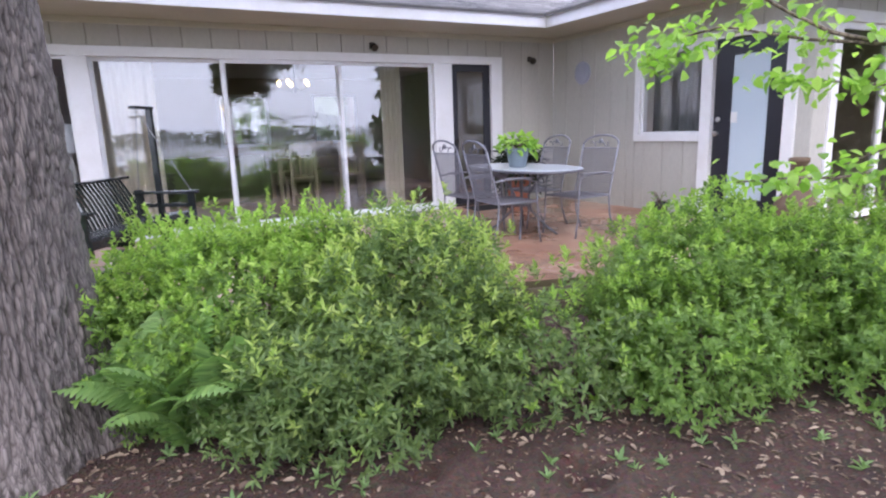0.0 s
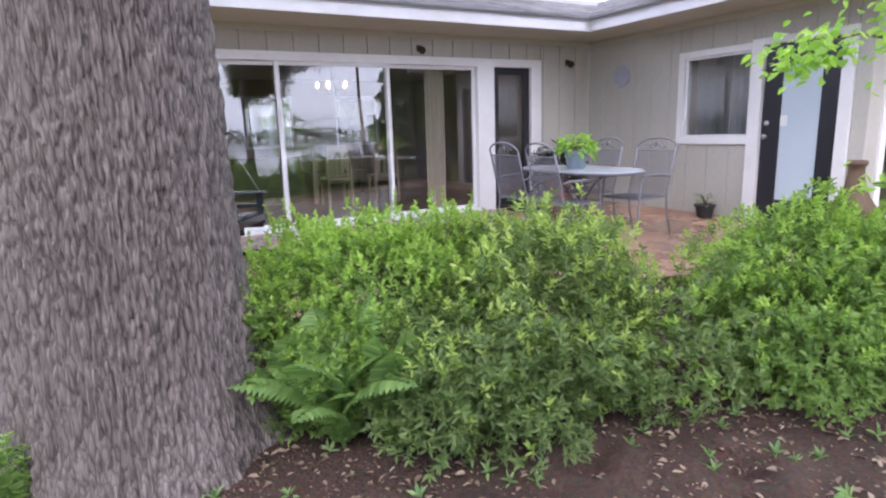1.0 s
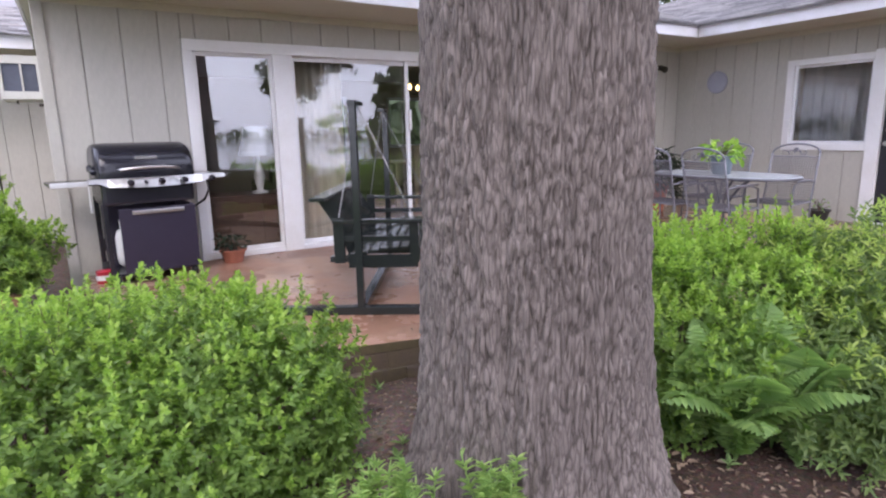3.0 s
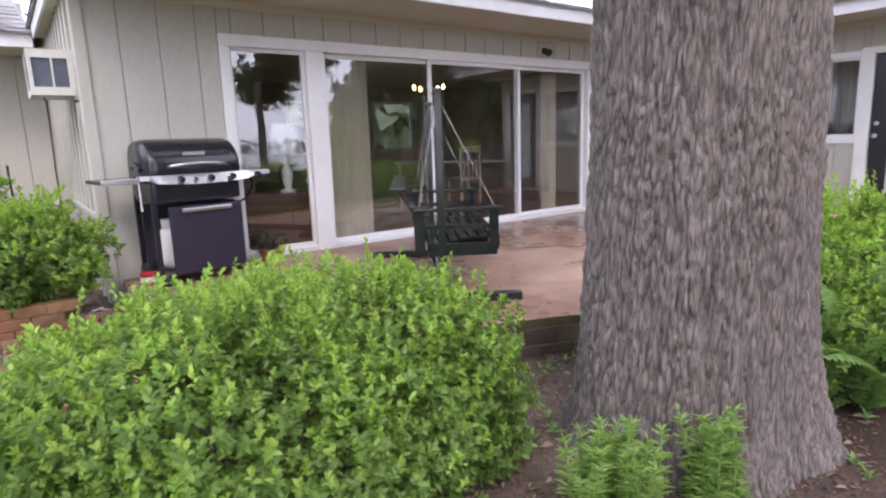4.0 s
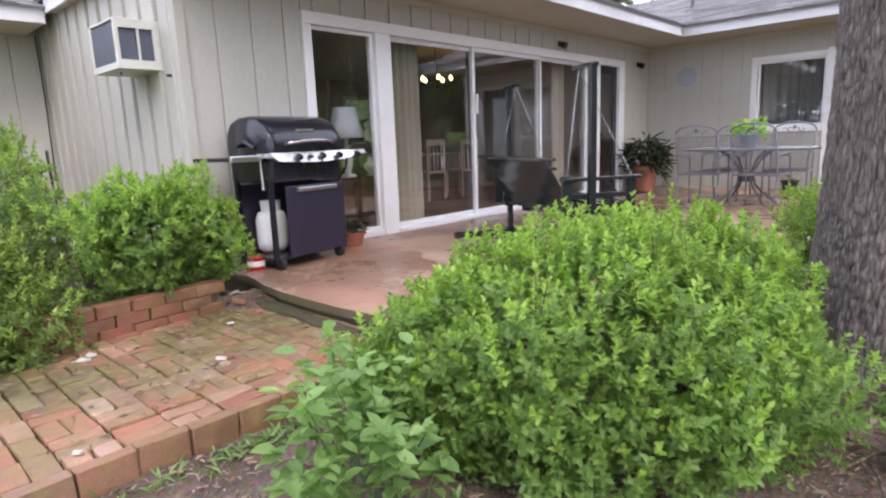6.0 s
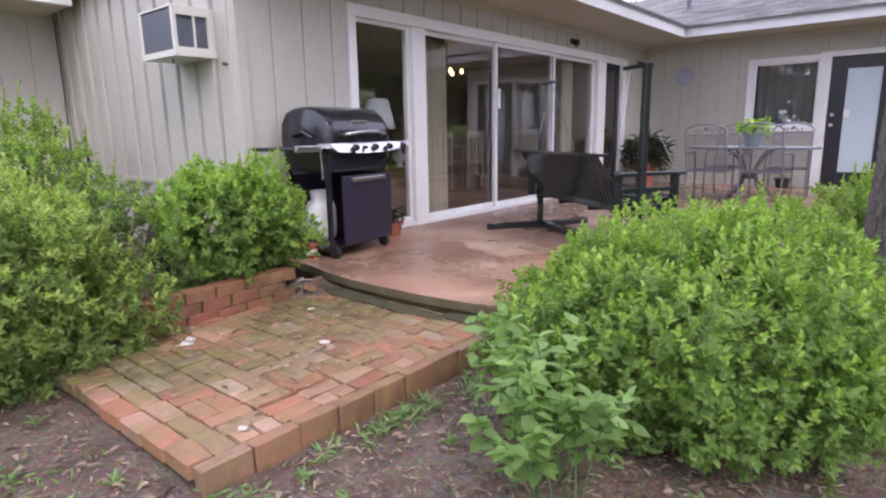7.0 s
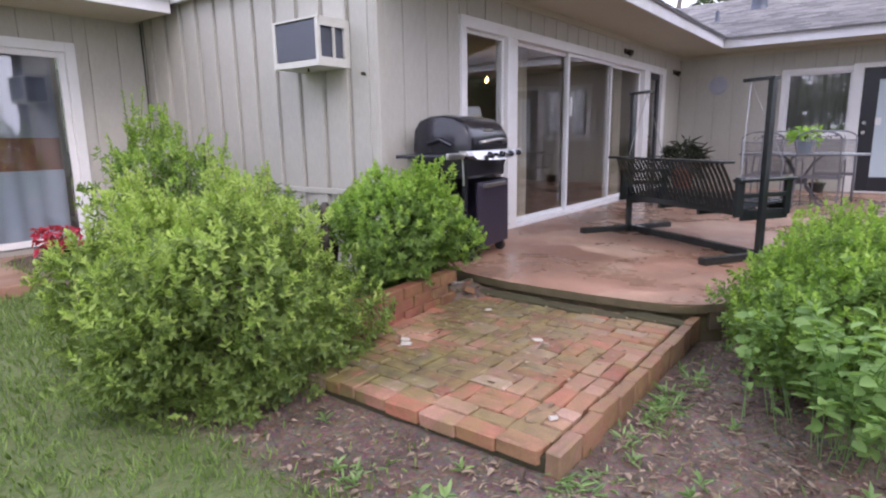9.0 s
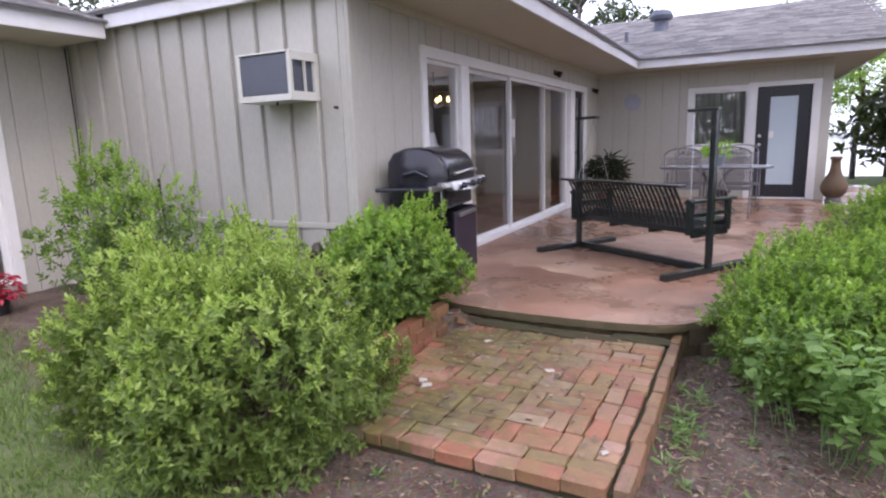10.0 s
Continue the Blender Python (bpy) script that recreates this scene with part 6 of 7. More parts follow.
bush("boxwood_shrub", "rounded green shrub with yellow green tips", "shrub", [(-0.66, -4.3, 0.21, 0.73, 0.65, 0.52), (-0.24, -4.44, 0.19, 0.56, 0.56, 0.49), (-0.79, -4.46, 0.04, 0.61, 0.56, 0.45)], (-0.59, -4.33, -0.25), 9000, 0.032, 0.6, M_LEAF, M_LEAFNEW, 102, 0.75, sprigs=30, rough=0.42, holes=0.7, group="patio shrubs")
bush("azalea_shrub", "loose green azalea with pale new leaves", "shrub", [(0.22, -4.87, 0.22, 0.62, 0.56, 0.54), (0.01, -5.11, 0.03, 0.65, 0.48, 0.43), (-0.41, -5.0, 0.04, 0.46, 0.39, 0.39)], (0.12, -4.93, -0.25), 6000, 0.044, 0.38, M_AZALEA, M_AZALEANEW, 103, 0.45, rough=0.42, holes=0.7, group="patio shrubs")
bush("azalea_shrub", "low thin shrub with gaps between its branches", "shrub", [(1.01, -5.31, 0.06, 0.52, 0.42, 0.38), (0.76, -5.38, -0.05, 0.56, 0.39, 0.28)], (0.96, -5.31, -0.25), 900, 0.045, 0.45, M_AZALEA, M_LEAFNEW, 104, 0.35, rough=0.42, holes=0.7, group="patio shrubs", sparse=0.4)
bush("boxwood_shrub", "broad green shrub with glossy leaves", "shrub", [(2.03, -5.24, 0.12, 0.75, 0.65, 0.52), (2.74, -5.59, 0.07, 0.78, 0.7, 0.53), (1.6, -5.55, -0.07, 0.67, 0.52, 0.4)], (2.07, -5.38, -0.25), 8000, 0.038, 0.55, M_LEAF, M_LEAFNEW, 105, 0.5, rough=0.42, holes=0.7, group="patio shrubs")
bush("boxwood_shrub", "broad green shrub with glossy leaves", "shrub", [(3.68, -6.01, -0.01, 0.8, 0.7, 0.55), (2.58, -6.16, -0.14, 0.59, 0.49, 0.41)], (3.34, -6.04, -0.25), 4200, 0.038, 0.55, M_LEAF, M_LEAFNEW, 106, 0.4, rough=0.42, holes=0.7, group="patio shrubs")
bush("azalea_shrub", "large loose azalea beside the brick path", "shrub", [(-5.5, -0.73, 0.24, 0.6, 0.58, 0.53), (-5.72, -0.29, 0.23, 0.4, 0.48, 0.44), (-5.27, -0.58, 0.21, 0.52, 0.5, 0.42), (-5.4, -0.84, 0.04, 0.73, 0.48, 0.35)], (-5.48, -0.65, -0.2), 10500, 0.036, 0.5, M_OLIVE, M_AZALEANEW, 107, 0.7, sprigs=80, rough=0.5, holes=0.8, group="shrubs by the board wall")
bush("boxwood_shrub", "light green shrub growing in the brick planter", "shrub", [(-4.12, -0.67, 0.44, 0.42, 0.39, 0.41), (-3.84, -0.75, 0.34, 0.33, 0.31, 0.31)], (-4.01, -0.67, -0.06), 3000, 0.036, 0.6, M_LEAF, M_LEAFNEW, 108, 0.7, sprigs=22, rough=0.55, holes=0.85, group="shrubs by the board wall")
bush("azalea_shrub", "straggly shrub with reddish inner leaves", "shrub", [(-4.5, 0.33, 0.37, 0.42, 0.5, 0.36), (-4.66, 1.2, 0.5, 0.48, 0.52, 0.48)], (-4.58, 0.76, -0.08), 1500, 0.04, 0.5, M_AZALEA, M_LEAFNEW, 109, 0.5, group="shrubs by the board wall", sparse=0.4, sprigs=26, holes=0.8, rough=0.5, shoot=1.8)
bush("boxwood_shrub", "taller green shrub before the recess", "shrub", [(-4.5, 1.75, 0.66, 0.45, 0.45, 0.48), (-4.42, 1.9, 0.85, 0.26, 0.26, 0.44)], (-4.46, 1.8, -0.1), 700, 0.044, 0.5, M_LEAF, M_LEAFNEW, 110, 0.5, group="shrubs by the board wall", sparse=0.4, sprigs=24, holes=0.8, rough=0.55, shoot=1.8)


# ---- ferns ----
def fern(loc, fronds, length, seed, label="green fern with arching fronds at the foot of the shrubs"):
    rng = np.random.default_rng(seed)
    ob = thing("fern", label, "fern", "ferns under the shrubs", loc)
    for k in range(fronds):
        az = 2 * math.pi * k / fronds + rng.uniform(-0.3, 0.3)
        ln = length * rng.uniform(0.7, 1.15)
        lean = rng.uniform(0.15, 0.8)
        n = 24
        s = np.linspace(0.0, 1, n)
        out = np.array([math.cos(az), math.sin(az), 0])
        p = out * (ln * lean * (0.25 * s + 0.5 * s * s))[:, None] + np.array([0, 0, 1.0]) * (ln * (1.05 * s - (0.2 + 0.42 * lean) * s ** 2.2))[:, None]
        side = np.array([-math.sin(az), math.cos(az), 0])
        tang = unit(np.gradient(p, axis=0))
        nr = np.cross(tang, side)
        up = np.where(nr[:, 2:3] < 0, -nr, nr)
        w = ln * 0.2 * np.sin(np.pi * np.clip(s * 0.93 + 0.06, 0, 1)) ** 0.8
        i = np.arange(2, n)
        sets = []
        for sg in (-1, 1):
            sets.append(leaf_cards(p[i], side * sg + tang[i] * 0.45 - up[i] * 0.12, up[i], w[i], ln * 0.05, 0.1, 0.2))
        bm_v, bm_f = joined(*sets)
        fr = raw_mesh("frond", bm_v, bm_f, M_FERN, ob)
        part("stalk", tube(bmesh.new(), [tuple(q) for q in p[::3]], 0.004, 4, 0.001), M_FERN, fr)


fern((-0.95, -4.92, -0.25), 14, 0.85, 1)
fern((-0.74, -5.08, -0.25), 12, 0.7, 5)
fern((-0.46, -5.14, -0.25), 11, 0.58, 2)
fern((-1.09, -4.71, -0.25), 9, 0.85, 3)
fern((-0.28, -5.22, -0.25), 9, 0.5, 6)
fern((-0.69, -4.94, -0.25), 11, 0.75, 7)
fern((0.3, -6.44, -0.25), 7, 0.26, 4, "small fern on the bare soil")


# ---- tall weeds by the oak ----
def weed(loc, count, height, spread, seed):
    rng = np.random.default_rng(seed)
    ob = thing("weed_clump", "clump of upright weeds with narrow drooping leaves", "weeds", "weeds round the oak", loc)
    sets = []
    for _ in range(count):
        a = rng.uniform(0, 6.28)
        r = spread * math.sqrt(rng.uniform())
        h = height * rng.uniform(0.55, 1.1)
        b = np.array([r * math.cos(a), r * math.sin(a), 0])
        lean = np.array([rng.normal() * 0.08, rng.normal() * 0.08, 1.0])
        part("stalk", tube(bmesh.new(), [tuple(b), tuple(b + lean * h * 0.5), tuple(b + lean * h)], 0.004, 4, 0.002), M_FEATHER, ob)
        m = 70
        s = rng.uniform(0.1, 1.0, m)
        az = np.arange(m) * 2.4
        p = b + lean * (h * s)[:, None]
        ax = np.stack([np.cos(az), np.sin(az), 0.5 + 0.9 * s], 1)
        sets.append(leaf_cards(p, ax, np.array([0, 0, 1.0]) + 0.2 * rng.normal(size=(m, 3)), 0.055 * (1.25 - 0.6 * s), 0.007, 0.2, 0.5))
    v, f = joined(*sets)
    raw_mesh("leaves", v, f, M_FEATHER, ob)


weed((-2.58, -4.68, -0.25), 30, 0.43, 0.15, 1)
weed((-2.24, -4.86, -0.25), 16, 0.42, 0.09, 2)


def broad_plant(loc, stalks, leaves, size, height, spread, lean, seed, label, mat=None):
    """Arching stalks with broad leaves along their outer parts."""
    rng = np.random.default_rng(seed)
    ob = thing("leafy_plant", label, "plant", loc=loc)
    P, A = [], []
    for _ in range(stalks):
        az, r = rng.uniform(0, 6.28), spread * math.sqrt(rng.uniform(0.02, 1))
        end = np.array([lean[0] + r * math.cos(az), lean[1] + r * math.sin(az), height * rng.uniform(0.45, 1.0)])
        root = np.array([rng.normal() * 0.05 + end[0] * 0.35, rng.normal() * 0.05 + end[1] * 0.35, 0.0])
        mid = root * 0.45 + end * 0.55 + np.array([0, 0, 0.3 * height * rng.uniform(0.3, 1)])
        s = np.linspace(0.3, 1.0, leaves)[:, None]
        q = root * (1 - s) ** 2 + 2 * mid * s * (1 - s) + end * s * s
        part("stalk", tube(bmesh.new(), [tuple(root), *(tuple(k) for k in q[::3]), tuple(q[-1])], 0.003, 4, 0.0015), M_WEED, ob)
        turn = np.arange(leaves) * 2.6 + rng.uniform(0, 6)
        way = np.stack([np.cos(turn), np.sin(turn), rng.uniform(-0.5, 0.15, leaves)], 1) + 0.5 * unit(end - root) + 0.2 * rng.normal(size=(leaves, 3))
        P.append(q + 0.012 * rng.normal(size=q.shape))
        A.append(way)
    p, ax = np.concatenate(P), np.concatenate(A)
    ln = size * rng.uniform(0.6, 1.25, len(p))
    v, f = leaf_cards(p, ax, np.array([0, 0, 1.0]) + 0.35 * rng.normal(size=(len(p), 3)), ln, ln * 0.66, 0.1, 0.2)
    raw_mesh("leaves", v, f, mat or M_BROAD, ob)


broad_plant((-4.46, -3.36, -0.2), 34, 14, 0.066, 0.6, 0.27, (-0.18, -0.06), 1, "broad leaved seedling plants beside the brick path")
broad_plant((-4.3, -3.1, -0.2), 10, 9, 0.06, 0.5, 0.16, (-0.06, 0.02), 2, "broad leaved seedling plants beside the brick path")
bowl = part("clay_bowl", lathe(bmesh.new(), [(0.1, 0), (0.16, 0.06), (0.19, 0.13), (0.2, 0.16), (0.18, 0.165), (0.15, 0.1), (0.06, 0.07)], 26), M_TANPOT, smooth=True)
bowl.matrix_world = pose(-3.1, -4.64, -0.25, 8, -6, 0) @ Matrix.Scale(0.68, 4)
tagged(bowl, "mossy tan clay bowl on the soil", "bowl")
broad_plant((-3.1, -4.64, -0.18), 7, 7, 0.085, 0.2, 0.1, (0.0, 0.0), 3, "light green plant growing out of the clay bowl", M_BRIGHTLEAF)


# ---- hanging branch ----
def branch_tree():
    rng = np.random.default_rng(12)
    ob = thing("redbud_tree", "young tree with drooping bright green leaves", "tree", loc=(3.51, -6.92, -0.35))
    part("trunk", tube(bmesh.new(), [(0.6, -0.3, -0.1), (0.5, -0.25, 1.2), (0.35, -0.1, 2.4), (0.3, 0, 3.6)], 0.06, 10, 0.03), M_TWIG, ob, smooth=True)
    o = Vector((3.51, -6.92, -0.35))
    boughs = (
        (((3.34, -7.11, 1.55), (2.82, -6.45, 1.58), (2.24, -6.12, 1.48), (1.84, -5.91, 1.52), (1.49, -5.72, 1.59), (1.24, -5.64, 1.53), (1.15, -5.59, 1.46)), 150, 0.06),
        (((2.11, -6.06, 1.50), (1.93, -5.96, 1.55), (1.79, -5.84, 1.65), (1.60, -5.71, 1.79), (1.51, -5.65, 1.87)), 38, 0.06),
        (((3.38, -7.11, 1.28), (2.83, -6.53, 1.33), (2.17, -6.17, 1.29), (1.89, -6.03, 1.32), (1.66, -5.93, 1.34)), 90, 0.03),
        (((3.41, -7.10, 1.10), (2.86, -6.52, 1.02), (2.20, -6.20, 0.91), (1.91, -6.06, 0.88), (1.64, -5.96, 0.89), (1.46, -5.87, 0.88)), 70, 0.04),
        (((3.40, -7.11, 1.19), (2.84, -6.53, 1.15), (2.19, -6.18, 1.03), (1.95, -6.07, 0.94)), 36, 0.04),
    )
    for pts, m, thick in boughs:
        m = int(m * 1.9)
        pts = [Vector(p) - o for p in pts]
        part("branch", tube(bmesh.new(), pts, 0.012, 6, 0.003), M_TWIG, ob, smooth=True)
        s = np.sqrt(rng.uniform(0.05, 1, m)) * (len(pts) - 1)
        i = np.minimum(s.astype(int), len(pts) - 2)
        P = np.array([tuple(p) for p in pts])
        p = P[i] + (P[i + 1] - P[i]) * (s - i)[:, None] + rng.normal(size=(m, 3)) * np.array([0.09, 0.09, thick])
        ax = rng.normal(size=(m, 3)) * np.array([1, 1, 0.3]) + np.array([-0.3, 0.1, -0.5])
        ln = rng.uniform(0.04, 0.07, m)
        v, f = leaf_cards(p, ax, np.array([0, 0, 1.0]) + 0.4 * rng.normal(size=(m, 3)), ln, ln * 0.85, 0.1, 0.2)
        raw_mesh("leaves", v, f, M_BRIGHTLEAF, ob)


branch_tree()

# ---- litter, sprouts and grass ----
rng = np.random.default_rng(77)


def scatter(count, x0, x1, y0, y1, keep):
    x, y = rng.uniform(x0, x1, count), rng.uniform(y0, y1, count)
    k = keep(x, y)
    x, y = x[k], y[k]
    return np.stack([x, y, ground_height(x, y)], 1)


def off_patio(x, y):
    edge = np.interp(x, [-3.7, -3.4, -2.4, -1.3, -0.5, 2.6, 5.0], [0.2, -2.82, -3.12, -3.42, -3.66, -4.45, -5.2])
    pad = (x > -5.4) & (x < -3.45) & (y > -2.58) & (y < -0.85)
    return (y < edge) & ~pad


p = scatter(58000, -8.5, 4.5, -8, 0.0, lambda x, y: off_patio(x, y) & (lawn_share(x, y) < 0.6))
az = rng.uniform(0, 6.28, len(p))
ax = np.stack([np.cos(az), np.sin(az), rng.uniform(-0.15, 0.35, len(p))], 1)
ln = 0.012 + 0.042 * rng.uniform(0, 1, len(p)) ** 2.4
v, f = leaf_cards(p + np.array([0, 0, 0.012]), ax, np.array([0, 0, 1.0]) + 0.4 * rng.normal(size=(len(p), 3)), ln, ln * rng.uniform(0.25, 0.6, len(p)), 0.25, 0.2)
tagged(raw_mesh("leaf_litter", v, f, M_DEAD), "brown dead leaves and bark chips on the soil", "leaf litter", kind="stuff")
p = scatter(9500, -7.6, -3.0, -5.4, -1.6, lambda x, y: off_patio(x, y) & (lawn_share(x, y) < 0.7))
az = rng.uniform(0, 6.28, len(p))
ax = np.stack([np.cos(az), np.sin(az), rng.uniform(-0.1, 0.25, len(p))], 1)
v, f = leaf_cards(p + np.array([0, 0, 0.014]), ax, np.array([0, 0, 1.0]) + 0.4 * rng.normal(size=(len(p), 3)), rng.uniform(0.012, 0.06, len(p)), rng.uniform(0.003, 0.011, len(p)), 0.25, 0.15)
tagged(raw_mesh("straw", v, f, M_STRAW), "pale straw and wood chips on the soil", "mulch", kind="stuff")
p = scatter(900, -8.0, 4.0, -7.2, -1.2, lambda x, y: off_patio(x, y) & (lawn_share(x, y) < 0.7))
pts = p + np.array([0, 0, 0.02])
v, f = rosettes(rng, pts, np.array([0, 0, 1.0]) + 0.3 * rng.normal(size=pts.shape), 7, 0.055, 0.35, (20, 80), 0.02)
tagged(raw_mesh("seedlings", v, f, M_WEED), "small green seedlings on the bare soil", "seedlings", kind="stuff")
p = scatter(64000, -9.5, -4.9, -4.2, 3.3, lambda x, y: (lawn_share(x, y) + 0.35 * rng.normal(size=len(x)) + 0.45 * np.array([noise.noise(Vector((a * 2.3, b * 2.3, 4))) for a, b in zip(x, y)]) > 0.72))
q = scatter(700, -6.0, -3.4, -3.4, -2.6, lambda x, y: (np.abs(y + 2.65 + 0.05 * np.sin(9 * x)) < 0.09) & (rng.uniform(size=len(x)) < 0.8 * (np.sin(5.1 * x + 1) > 0.1)))
p = np.concatenate([p, q])
az = rng.uniform(0, 6.28, len(p))
ax = np.stack([np.cos(az) * 0.7, np.sin(az) * 0.7, rng.uniform(0.4, 1.1, len(p))], 1)
v, f = leaf_cards(p, ax, np.stack([np.cos(az), np.sin(az), 0.2 + 0 * az], 1) + 0.2, rng.uniform(0.025, 0.06, len(p)), 0.008, 0.1, 0.35)
tagged(raw_mesh("grass", v, f, M_GRASS), "short green lawn grass", "grass", kind="stuff")
def grass_tuft(x, y, count, length, seed):
    r = np.random.default_rng(seed)
    z = place_z(x, y)
    az = r.uniform(0, 6.28, count)
    b = np.stack([x + 0.05 * r.normal(size=count), y + 0.04 * r.normal(size=count), np.full(count, z)], 1)
    ax = np.stack([np.cos(az) * 0.9, np.sin(az) * 0.9, r.uniform(0.3, 1.0, count)], 1)
    v, f = leaf_cards(b, ax, np.array([0, 0, 1.0]) + 0.2 * r.normal(size=(count, 3)), length * r.uniform(0.6, 1.2, count), 0.012, 0.15, 0.3)
    tagged(raw_mesh("grass_tuft", v, f, M_WEED), "tuft of coarse grass beside the brick edging", "grass", "grass tufts", kind="stuff")


for k, (x, y, n, ln) in enumerate(((-5.36, -2.6, 60, 0.12), (-5.25, -2.66, 40, 0.1), (-4.5, -2.64, 70, 0.15), (-4.36, -2.66, 60, 0.14), (-4.68, -2.67, 40, 0.11), (-4.1, -2.7, 40, 0.12), (-4.92, -2.65, 34, 0.1), (-5.75, -1.9, 40, 0.1), (-5.7, -2.5, 34, 0.09), (-5.2, -3.5, 40, 0.09), (-4.9, -4.2, 36, 0.09), (-5.9, -3.2, 30, 0.1), (-6.1, -2.4, 40, 0.11))):
    grass_tuft(x, y, n // 2, ln * 0.62, 300 + k)
for k, (x, y, a, ln) in enumerate(((-2.6, -3.75, 0.6, 0.3), (-2.2, -3.6, 2.0, 0.35), (-3.7, -4.6, 0.2, 0.5), (-3.0, -4.6, 2.6, 0.4), (-4.9, -3.3, 1.1, 0.35), (-4.3, -4.2, 0.4, 0.4))):
    z = place_z(x, y) + 0.02
    c, s = math.cos(a), math.sin(a)
    tw = part("fallen_twig", tube(bmesh.new(), [(x, y, z), (x + c * ln * 0.5 + 0.03, y + s * ln * 0.5, z + 0.03), (x + c * ln, y + s * ln, z)], 0.009, 6, 0.004), M_TWIG)
    tagged(tw, "dry fallen twig on the soil", "twig", "fallen twigs")

# ---- boards on the walls ----
siding(wall_n, "x", 0.0, XL + 0.06, -2.359, -0.2, 2.7, gap=0.01)
siding(wall_n, "x", 0.0, -2.359, 4.08, ZT, 2.7)
siding(wall_n, "x", 0.0, 4.08, XB, -0.2, 2.7, gap=0.006)
siding(wall_w, "y", XL, 0.07, YC, -0.2, 2.7, gap=0.032, proud=0.006, tilt=0.02)
siding(wall_c, "x", YC, -4.27, XL, -0.2, 2.7, gap=0.006)
siding(wall_c, "x", YC, -8.0, -6.62, -0.2, 2.7, gap=0.006)
siding(wall_c, "x", YC, -6.62, -4.27, 2.08, 2.7, gap=0.006)
siding(wall_e, "y", XB, -1.74, 0.0, -0.2, 2.7, gap=0.006)
siding(wall_e, "y", XB, -2.78, -1.74, 2.1, 2.7, gap=0.006)
siding(wall_e, "y", XB, -2.78, -1.74, -0.2, 0.91, gap=0.006)
siding(wall_e, "y", XB, -3.93, -2.78, 2.13, 2.7, gap=0.006)
siding(wall_e, "y", XB, YD, -3.93, -0.2, 2.7, gap=0.006)
siding(wall_s, "x", YD, XB, 5.32, -0.2, 2.7, gap=0.006)
siding(wall_s, "x", YD, 7.52, 10.5, -0.2, 2.7, gap=0.006)
siding(wall_s, "x", YD, 5.32, 7.52, 2.2, 2.7, gap=0.006)

# ---- bricks and stones ----
brng = random.Random(5)


def brick_mesh(l, w, h, seed):
    r = random.Random(seed)
    bm = box(bmesh.new(), -l / 2, l / 2, -w / 2, w / 2, -h, 0)
    bmesh.ops.bevel(bm, geom=[e for e in bm.edges if e.verts[0].co.z > -h / 2 or e.verts[1].co.z > -h / 2], offset=0.006, segments=1, affect="EDGES")
    for v in bm.verts:
        v.co += Vector((r.uniform(-1, 1), r.uniform(-1, 1), r.uniform(-1, 0.3))) * 0.0045
    bmesh.ops.recalc_face_normals(bm, faces=bm.faces)
    me = bpy.data.meshes.new("brick")
    bm.to_mesh(me)
    bm.free()
    return me


def brick_set(l, w, h, mat, n=5):
    out = []
    for k in range(n):
        me = brick_mesh(l, w, h, k + int(l * 1000))
        me.materials.append(mat)
        out.append(me)
    return out


pad = part("pavement_bricks", block(-5.33, -3.52, -2.5, -0.96, -0.3, -0.124, 0), M_MOSSBED)
tagged(pad, "old mossy brick path laid at the patio edge", "brick path", kind="structure")
pavers = brick_set(0.186, 0.0895, 0.06, M_BRICK, 6)
halves = brick_set(0.0895, 0.0895, 0.06, M_BRICK, 4)


def lay(me, x, y, z, rz, parent, name="brick", tip=1.2):
    ob = new(name, me)
    ob.matrix_world = pose(x, y, z, brng.uniform(-tip, tip), brng.uniform(-tip, tip), rz + brng.uniform(-1.5, 1.5))
    ob.parent = parent
    return ob


CELL, MODULE = 0.193, 0.0965
for r in range(10):
    xa = -5.348 + CELL * r
    wide = 2 if r < 9 else 1
    y = -2.458 - (MODULE if r % 2 else 0.0)
    end = -1.13 + 0.1 * r / 10
    while y < end:
        yc = y + CELL / 2
        z = -0.097 + brng.uniform(-0.003, 0.003)
        if y < -2.5:
            for k in range(wide):
                lay(brng.choice(halves), xa + MODULE * (k + 0.5), y + 1.5 * MODULE, z + brng.uniform(-0.003, 0.003), 0, pad, tip=0.7)
        elif wide == 2 and brng.random() < 0.3:
            for k in range(2):
                lay(brng.choice(pavers), xa + CELL / 2, y + MODULE * (k + 0.5), z + brng.uniform(-0.004, 0.003), 0, pad, tip=0.7)
        else:
            for k in range(wide):
                lay(brng.choice(pavers), xa + MODULE * (k + 0.5), yc, z + brng.uniform(-0.004, 0.004), 90, pad, tip=0.7)
        y += CELL
# edging bricks on edge along the soil side
edge_set = brick_set(0.192, 0.06, 0.14, M_BRICKEDGE, 4)
for k in range(10):
    lay(brng.choice(edge_set), -5.25 + 0.198 * k, -2.51 + brng.uniform(-0.004, 0.004), -0.082 + brng.uniform(-0.004, 0.004), 0, pad)
for k in range(2):
    lay(brng.choice(edge_set), -3.16 + 0.2 * k, -2.83 - 0.08 * k, -0.06, -22, pad)
lay(pavers[2], -5.15, -1.05, -0.08, 60, pad)
lay(halves[1], -4.31, -1.89, -0.084, 10, pad).scale = (1.4, 0.7, 1)

# rubble and soil where the planter meets the patio
rubble = brick_set(0.085, 0.055, 0.035, M_BRICKWALL, 1) + brick_set(0.07, 0.06, 0.03, M_STONE, 3) + brick_set(0.09, 0.03, 0.012, M_FLAKE, 1)


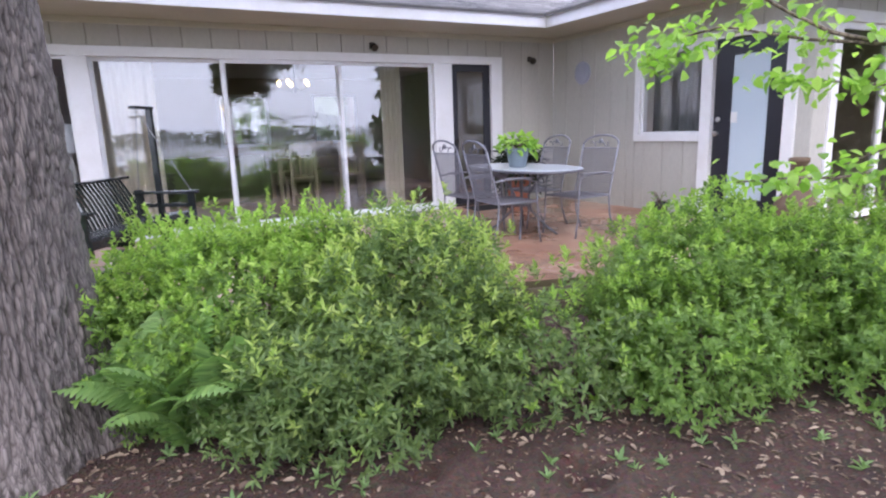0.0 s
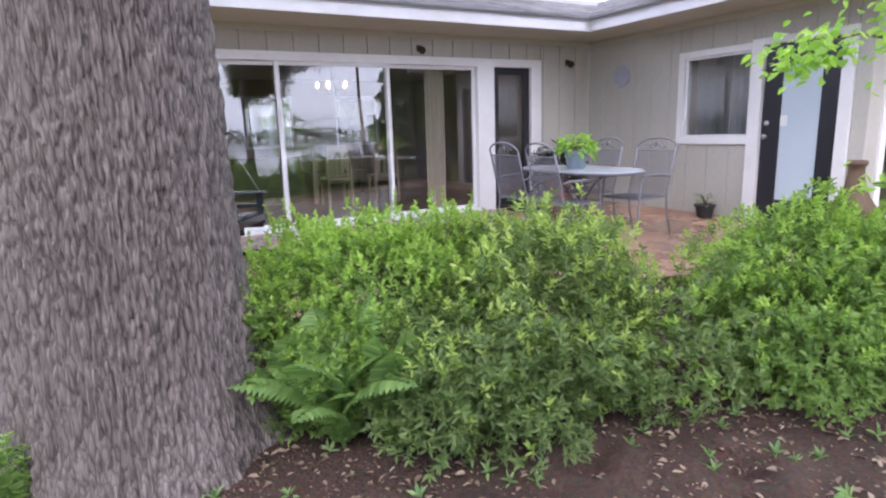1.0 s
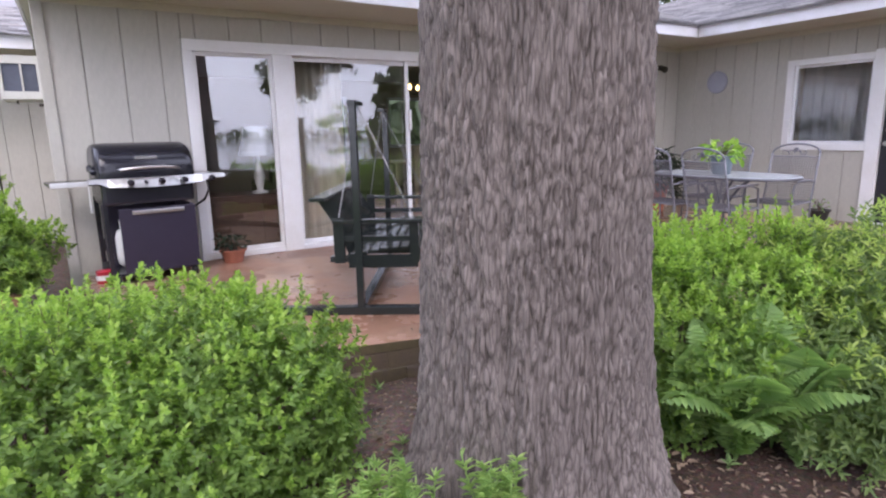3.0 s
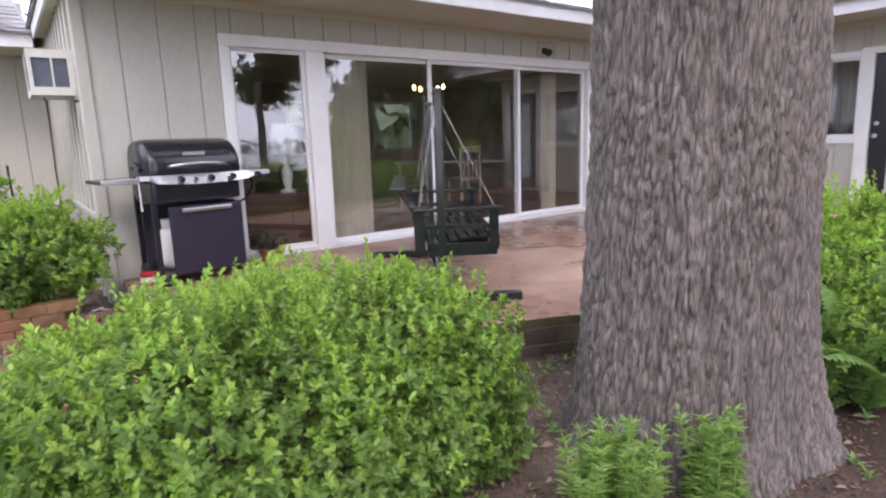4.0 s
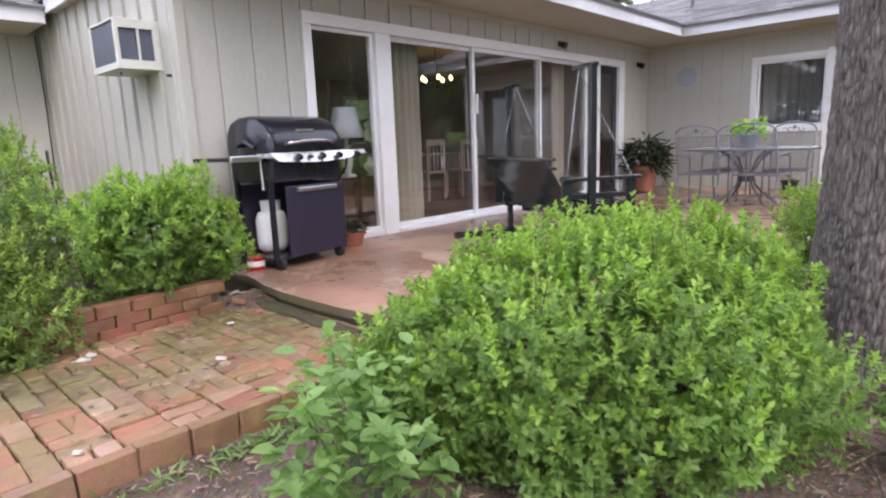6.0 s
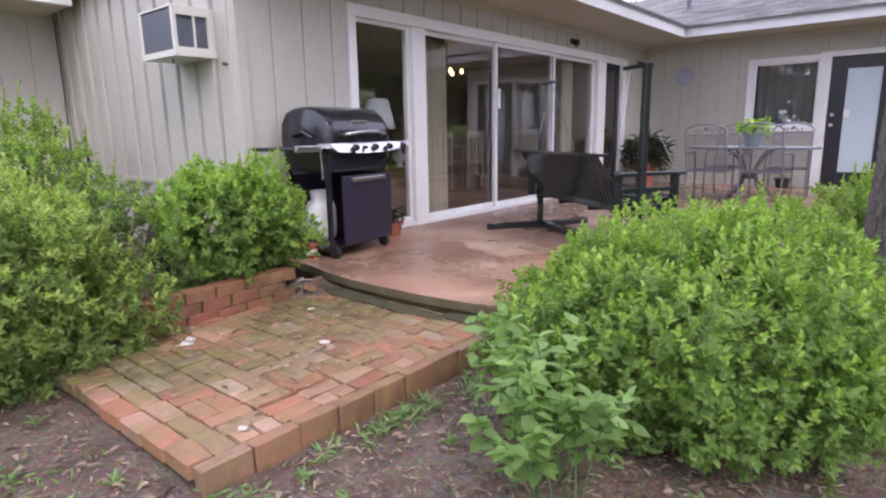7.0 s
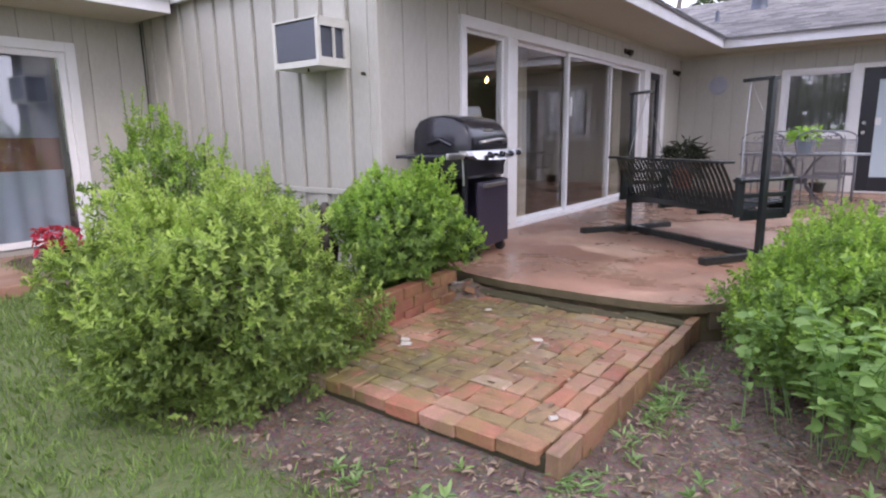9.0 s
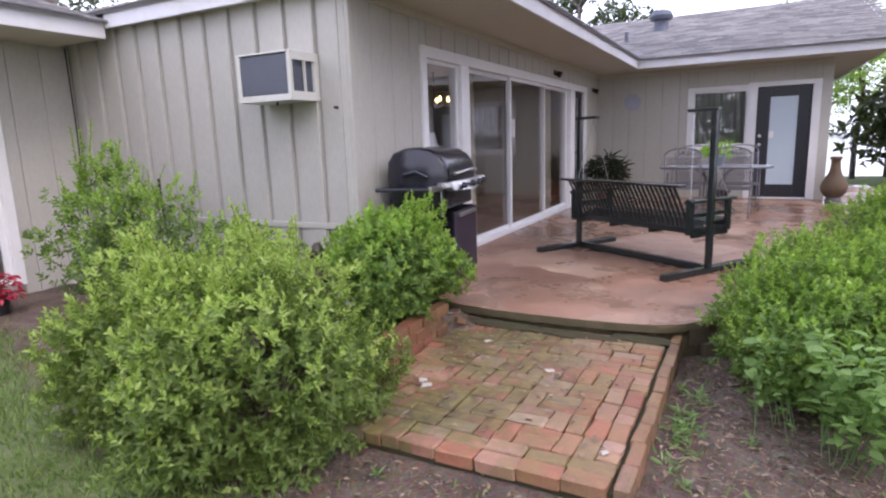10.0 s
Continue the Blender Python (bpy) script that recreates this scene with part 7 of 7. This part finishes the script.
def clump_of_soil(x, y, z, rx, ry, h):
    bm = bmesh.new()
    bmesh.ops.create_icosphere(bm, subdivisions=4, radius=1)
    for v in bm.verts:
        k = 1 + 0.25 * noise.noise(v.co * 2.1) + 0.1 * noise.noise(v.co * 6)
        v.co = Vector((v.co.x * rx * k + x, v.co.y * ry * k + y, v.co.z * h * k + z))
    return tagged(part("soil_heap", bm, M_GROUND, smooth=True), "heap of soil and broken brick at the planter end", "soil", kind="structure")


# moss and crumbled dirt gathered under the patio rim
for x, y, rx, ry, h in ((-3.6, -1.3, 0.075, 0.34, 0.03), (-3.62, -1.85, 0.06, 0.36, 0.026), (-3.55, -2.3, 0.07, 0.22, 0.03)):
    strip = clump_of_soil(x, y, -0.1, rx, ry, h)
    strip.data.materials[0] = M_MOSSBED
    tagged(strip, "mossy dirt gathered under the patio rim", "soil", kind="structure")

# planter wall
planter = part("planter_wall", block(-5.0, -3.86, -0.94, -0.88, -0.3, 0.03, 0), M_STONE)
tagged(planter, "low mossy red brick planter wall", "wall", kind="structure")
wallbricks = brick_set(0.195, 0.1, 0.071, M_BRICKWALL, 5)
basebricks = brick_set(0.195, 0.11, 0.071, M_BRICKMOSS, 4)
for c in range(4):
    for k in range(7):
        x = -5.01 + 0.2 * k + (0.1 if c % 2 else 0.0)
        if x > -3.86:
            continue
        lay(brng.choice(wallbricks if c else basebricks), x, -0.97 + 0.04 * (x + 5.0) / 1.3 + (0.0 if c else -0.045), -0.12 + 0.0735 * c, 3, planter, tip=0.5)
mound = clump_of_soil(-3.64, -0.92, -0.2, 0.34, 0.26, 0.15)
for k in range(16):
    lay(brng.choice(rubble), -3.66 + brng.uniform(-0.2, 0.16), -0.92 + brng.uniform(-0.16, 0.2), -0.035 + brng.uniform(-0.02, 0.02), brng.uniform(0, 180), mound, "brick", 25)
# stone edge under the patio rim
rim = part("patio_edge_base", slab(bmesh.new(), [(-3.4, -0.86), (-3.44, -2.0), (-3.34, -2.38), (-3.08, -2.62), (-2.36, -2.96), (-1.74, -3.12), (-1.03, -3.42), (-0.5, -3.48), (2.1, -4.15), (4.3, -4.9), (4.9, -3.8), (0, -3.1), (-2.9, -2.3), (-3.2, -0.86)], -0.4, -0.131), M_STONE)
tagged(rim, "dark stone footing under the patio edge", "footing", kind="structure")
stones = brick_set(0.24, 0.12, 0.11, M_STONE, 5)
edge = smooth_outline(PATIO, 1, 17)
front = [q for q in edge[1:] if q[0] > -3.3 and q[1] < -2.4][:60]
todo = 0.0
for a, b in zip(front, front[1:]):
    ln = math.hypot(b[0] - a[0], b[1] - a[1])
    if ln > 0.6:
        break
    while todo < ln:
        s = todo / ln
        ang = math.degrees(math.atan2(b[1] - a[1], b[0] - a[0]))
        nx, ny = (b[1] - a[1]) / ln, (a[0] - b[0]) / ln
        x, y = a[0] + (b[0] - a[0]) * s, a[1] + (b[1] - a[1]) * s
        sh = brng.uniform(-0.015, 0.01)
        lay(brng.choice(stones), x - nx * (0.06 + sh), y - ny * (0.06 + sh), -0.056, ang, rim, "stone", 2)
        lay(brng.choice(stones), x - nx * (0.04 + sh) + 0.11 * (b[0] - a[0]) / ln, y - ny * (0.04 + sh) + 0.11 * (b[1] - a[1]) / ln, -0.168, ang, rim, "stone", 2)
        todo += brng.uniform(0.22, 0.25)
    todo -= ln
# thin white chip on the bricks and leaves on the patio
p = np.stack([rng.uniform(-3.3, 4.5, 130), rng.uniform(-3.2, -0.4, 130), np.full(130, 0.004)], 1)
az = rng.uniform(0, 6.28, len(p))
v, f = leaf_cards(p, np.stack([np.cos(az), np.sin(az), 0.05 + 0 * az], 1), np.array([0, 0, 1.0]) + 0.2 * rng.normal(size=(len(p), 3)), rng.uniform(0.02, 0.06, len(p)), rng.uniform(0.008, 0.02, len(p)), 0.15, 0.1)
tagged(raw_mesh("patio_leaves", v, f, M_DEAD), "scattered dead leaves on the patio", "leaf litter", kind="stuff")
p = np.stack([rng.uniform(-5.2, -3.6, 320), -1.1 - 1.28 * rng.uniform(0, 1, 320) ** 1.6, np.full(320, -0.088)], 1)
az = rng.uniform(0, 6.28, len(p))
v, f = leaf_cards(p, np.stack([np.cos(az), np.sin(az), 0.1 + 0 * az], 1), np.array([0, 0, 1.0]) + 0.3 * rng.normal(size=(len(p), 3)), rng.uniform(0.02, 0.05, len(p)), rng.uniform(0.008, 0.02, len(p)), 0.2, 0.1)
tagged(raw_mesh("path_leaves", v, f, M_DEAD), "scattered dead leaves on the brick path", "leaf litter", kind="stuff")

flake_set = brick_set(0.07, 0.035, 0.012, M_FLAKE, 4)
for k, (x, y) in enumerate(((-4.31, -1.9), (-5.1, -2.39), (-4.73, -1.28), (-4.78, -1.33), (-3.98, -1.36))):
    fl = new("flake", brng.choice(flake_set))
    fl.matrix_world = pose(x, y, -0.076, brng.uniform(-6, 6), brng.uniform(-6, 6), brng.uniform(0, 180))
    fl.scale = (brng.uniform(0.5, 1.2), brng.uniform(0.6, 1.3), 1)
    tagged(fl, "pale mortar flake lying on the brick path", "flake", "flakes on the path")
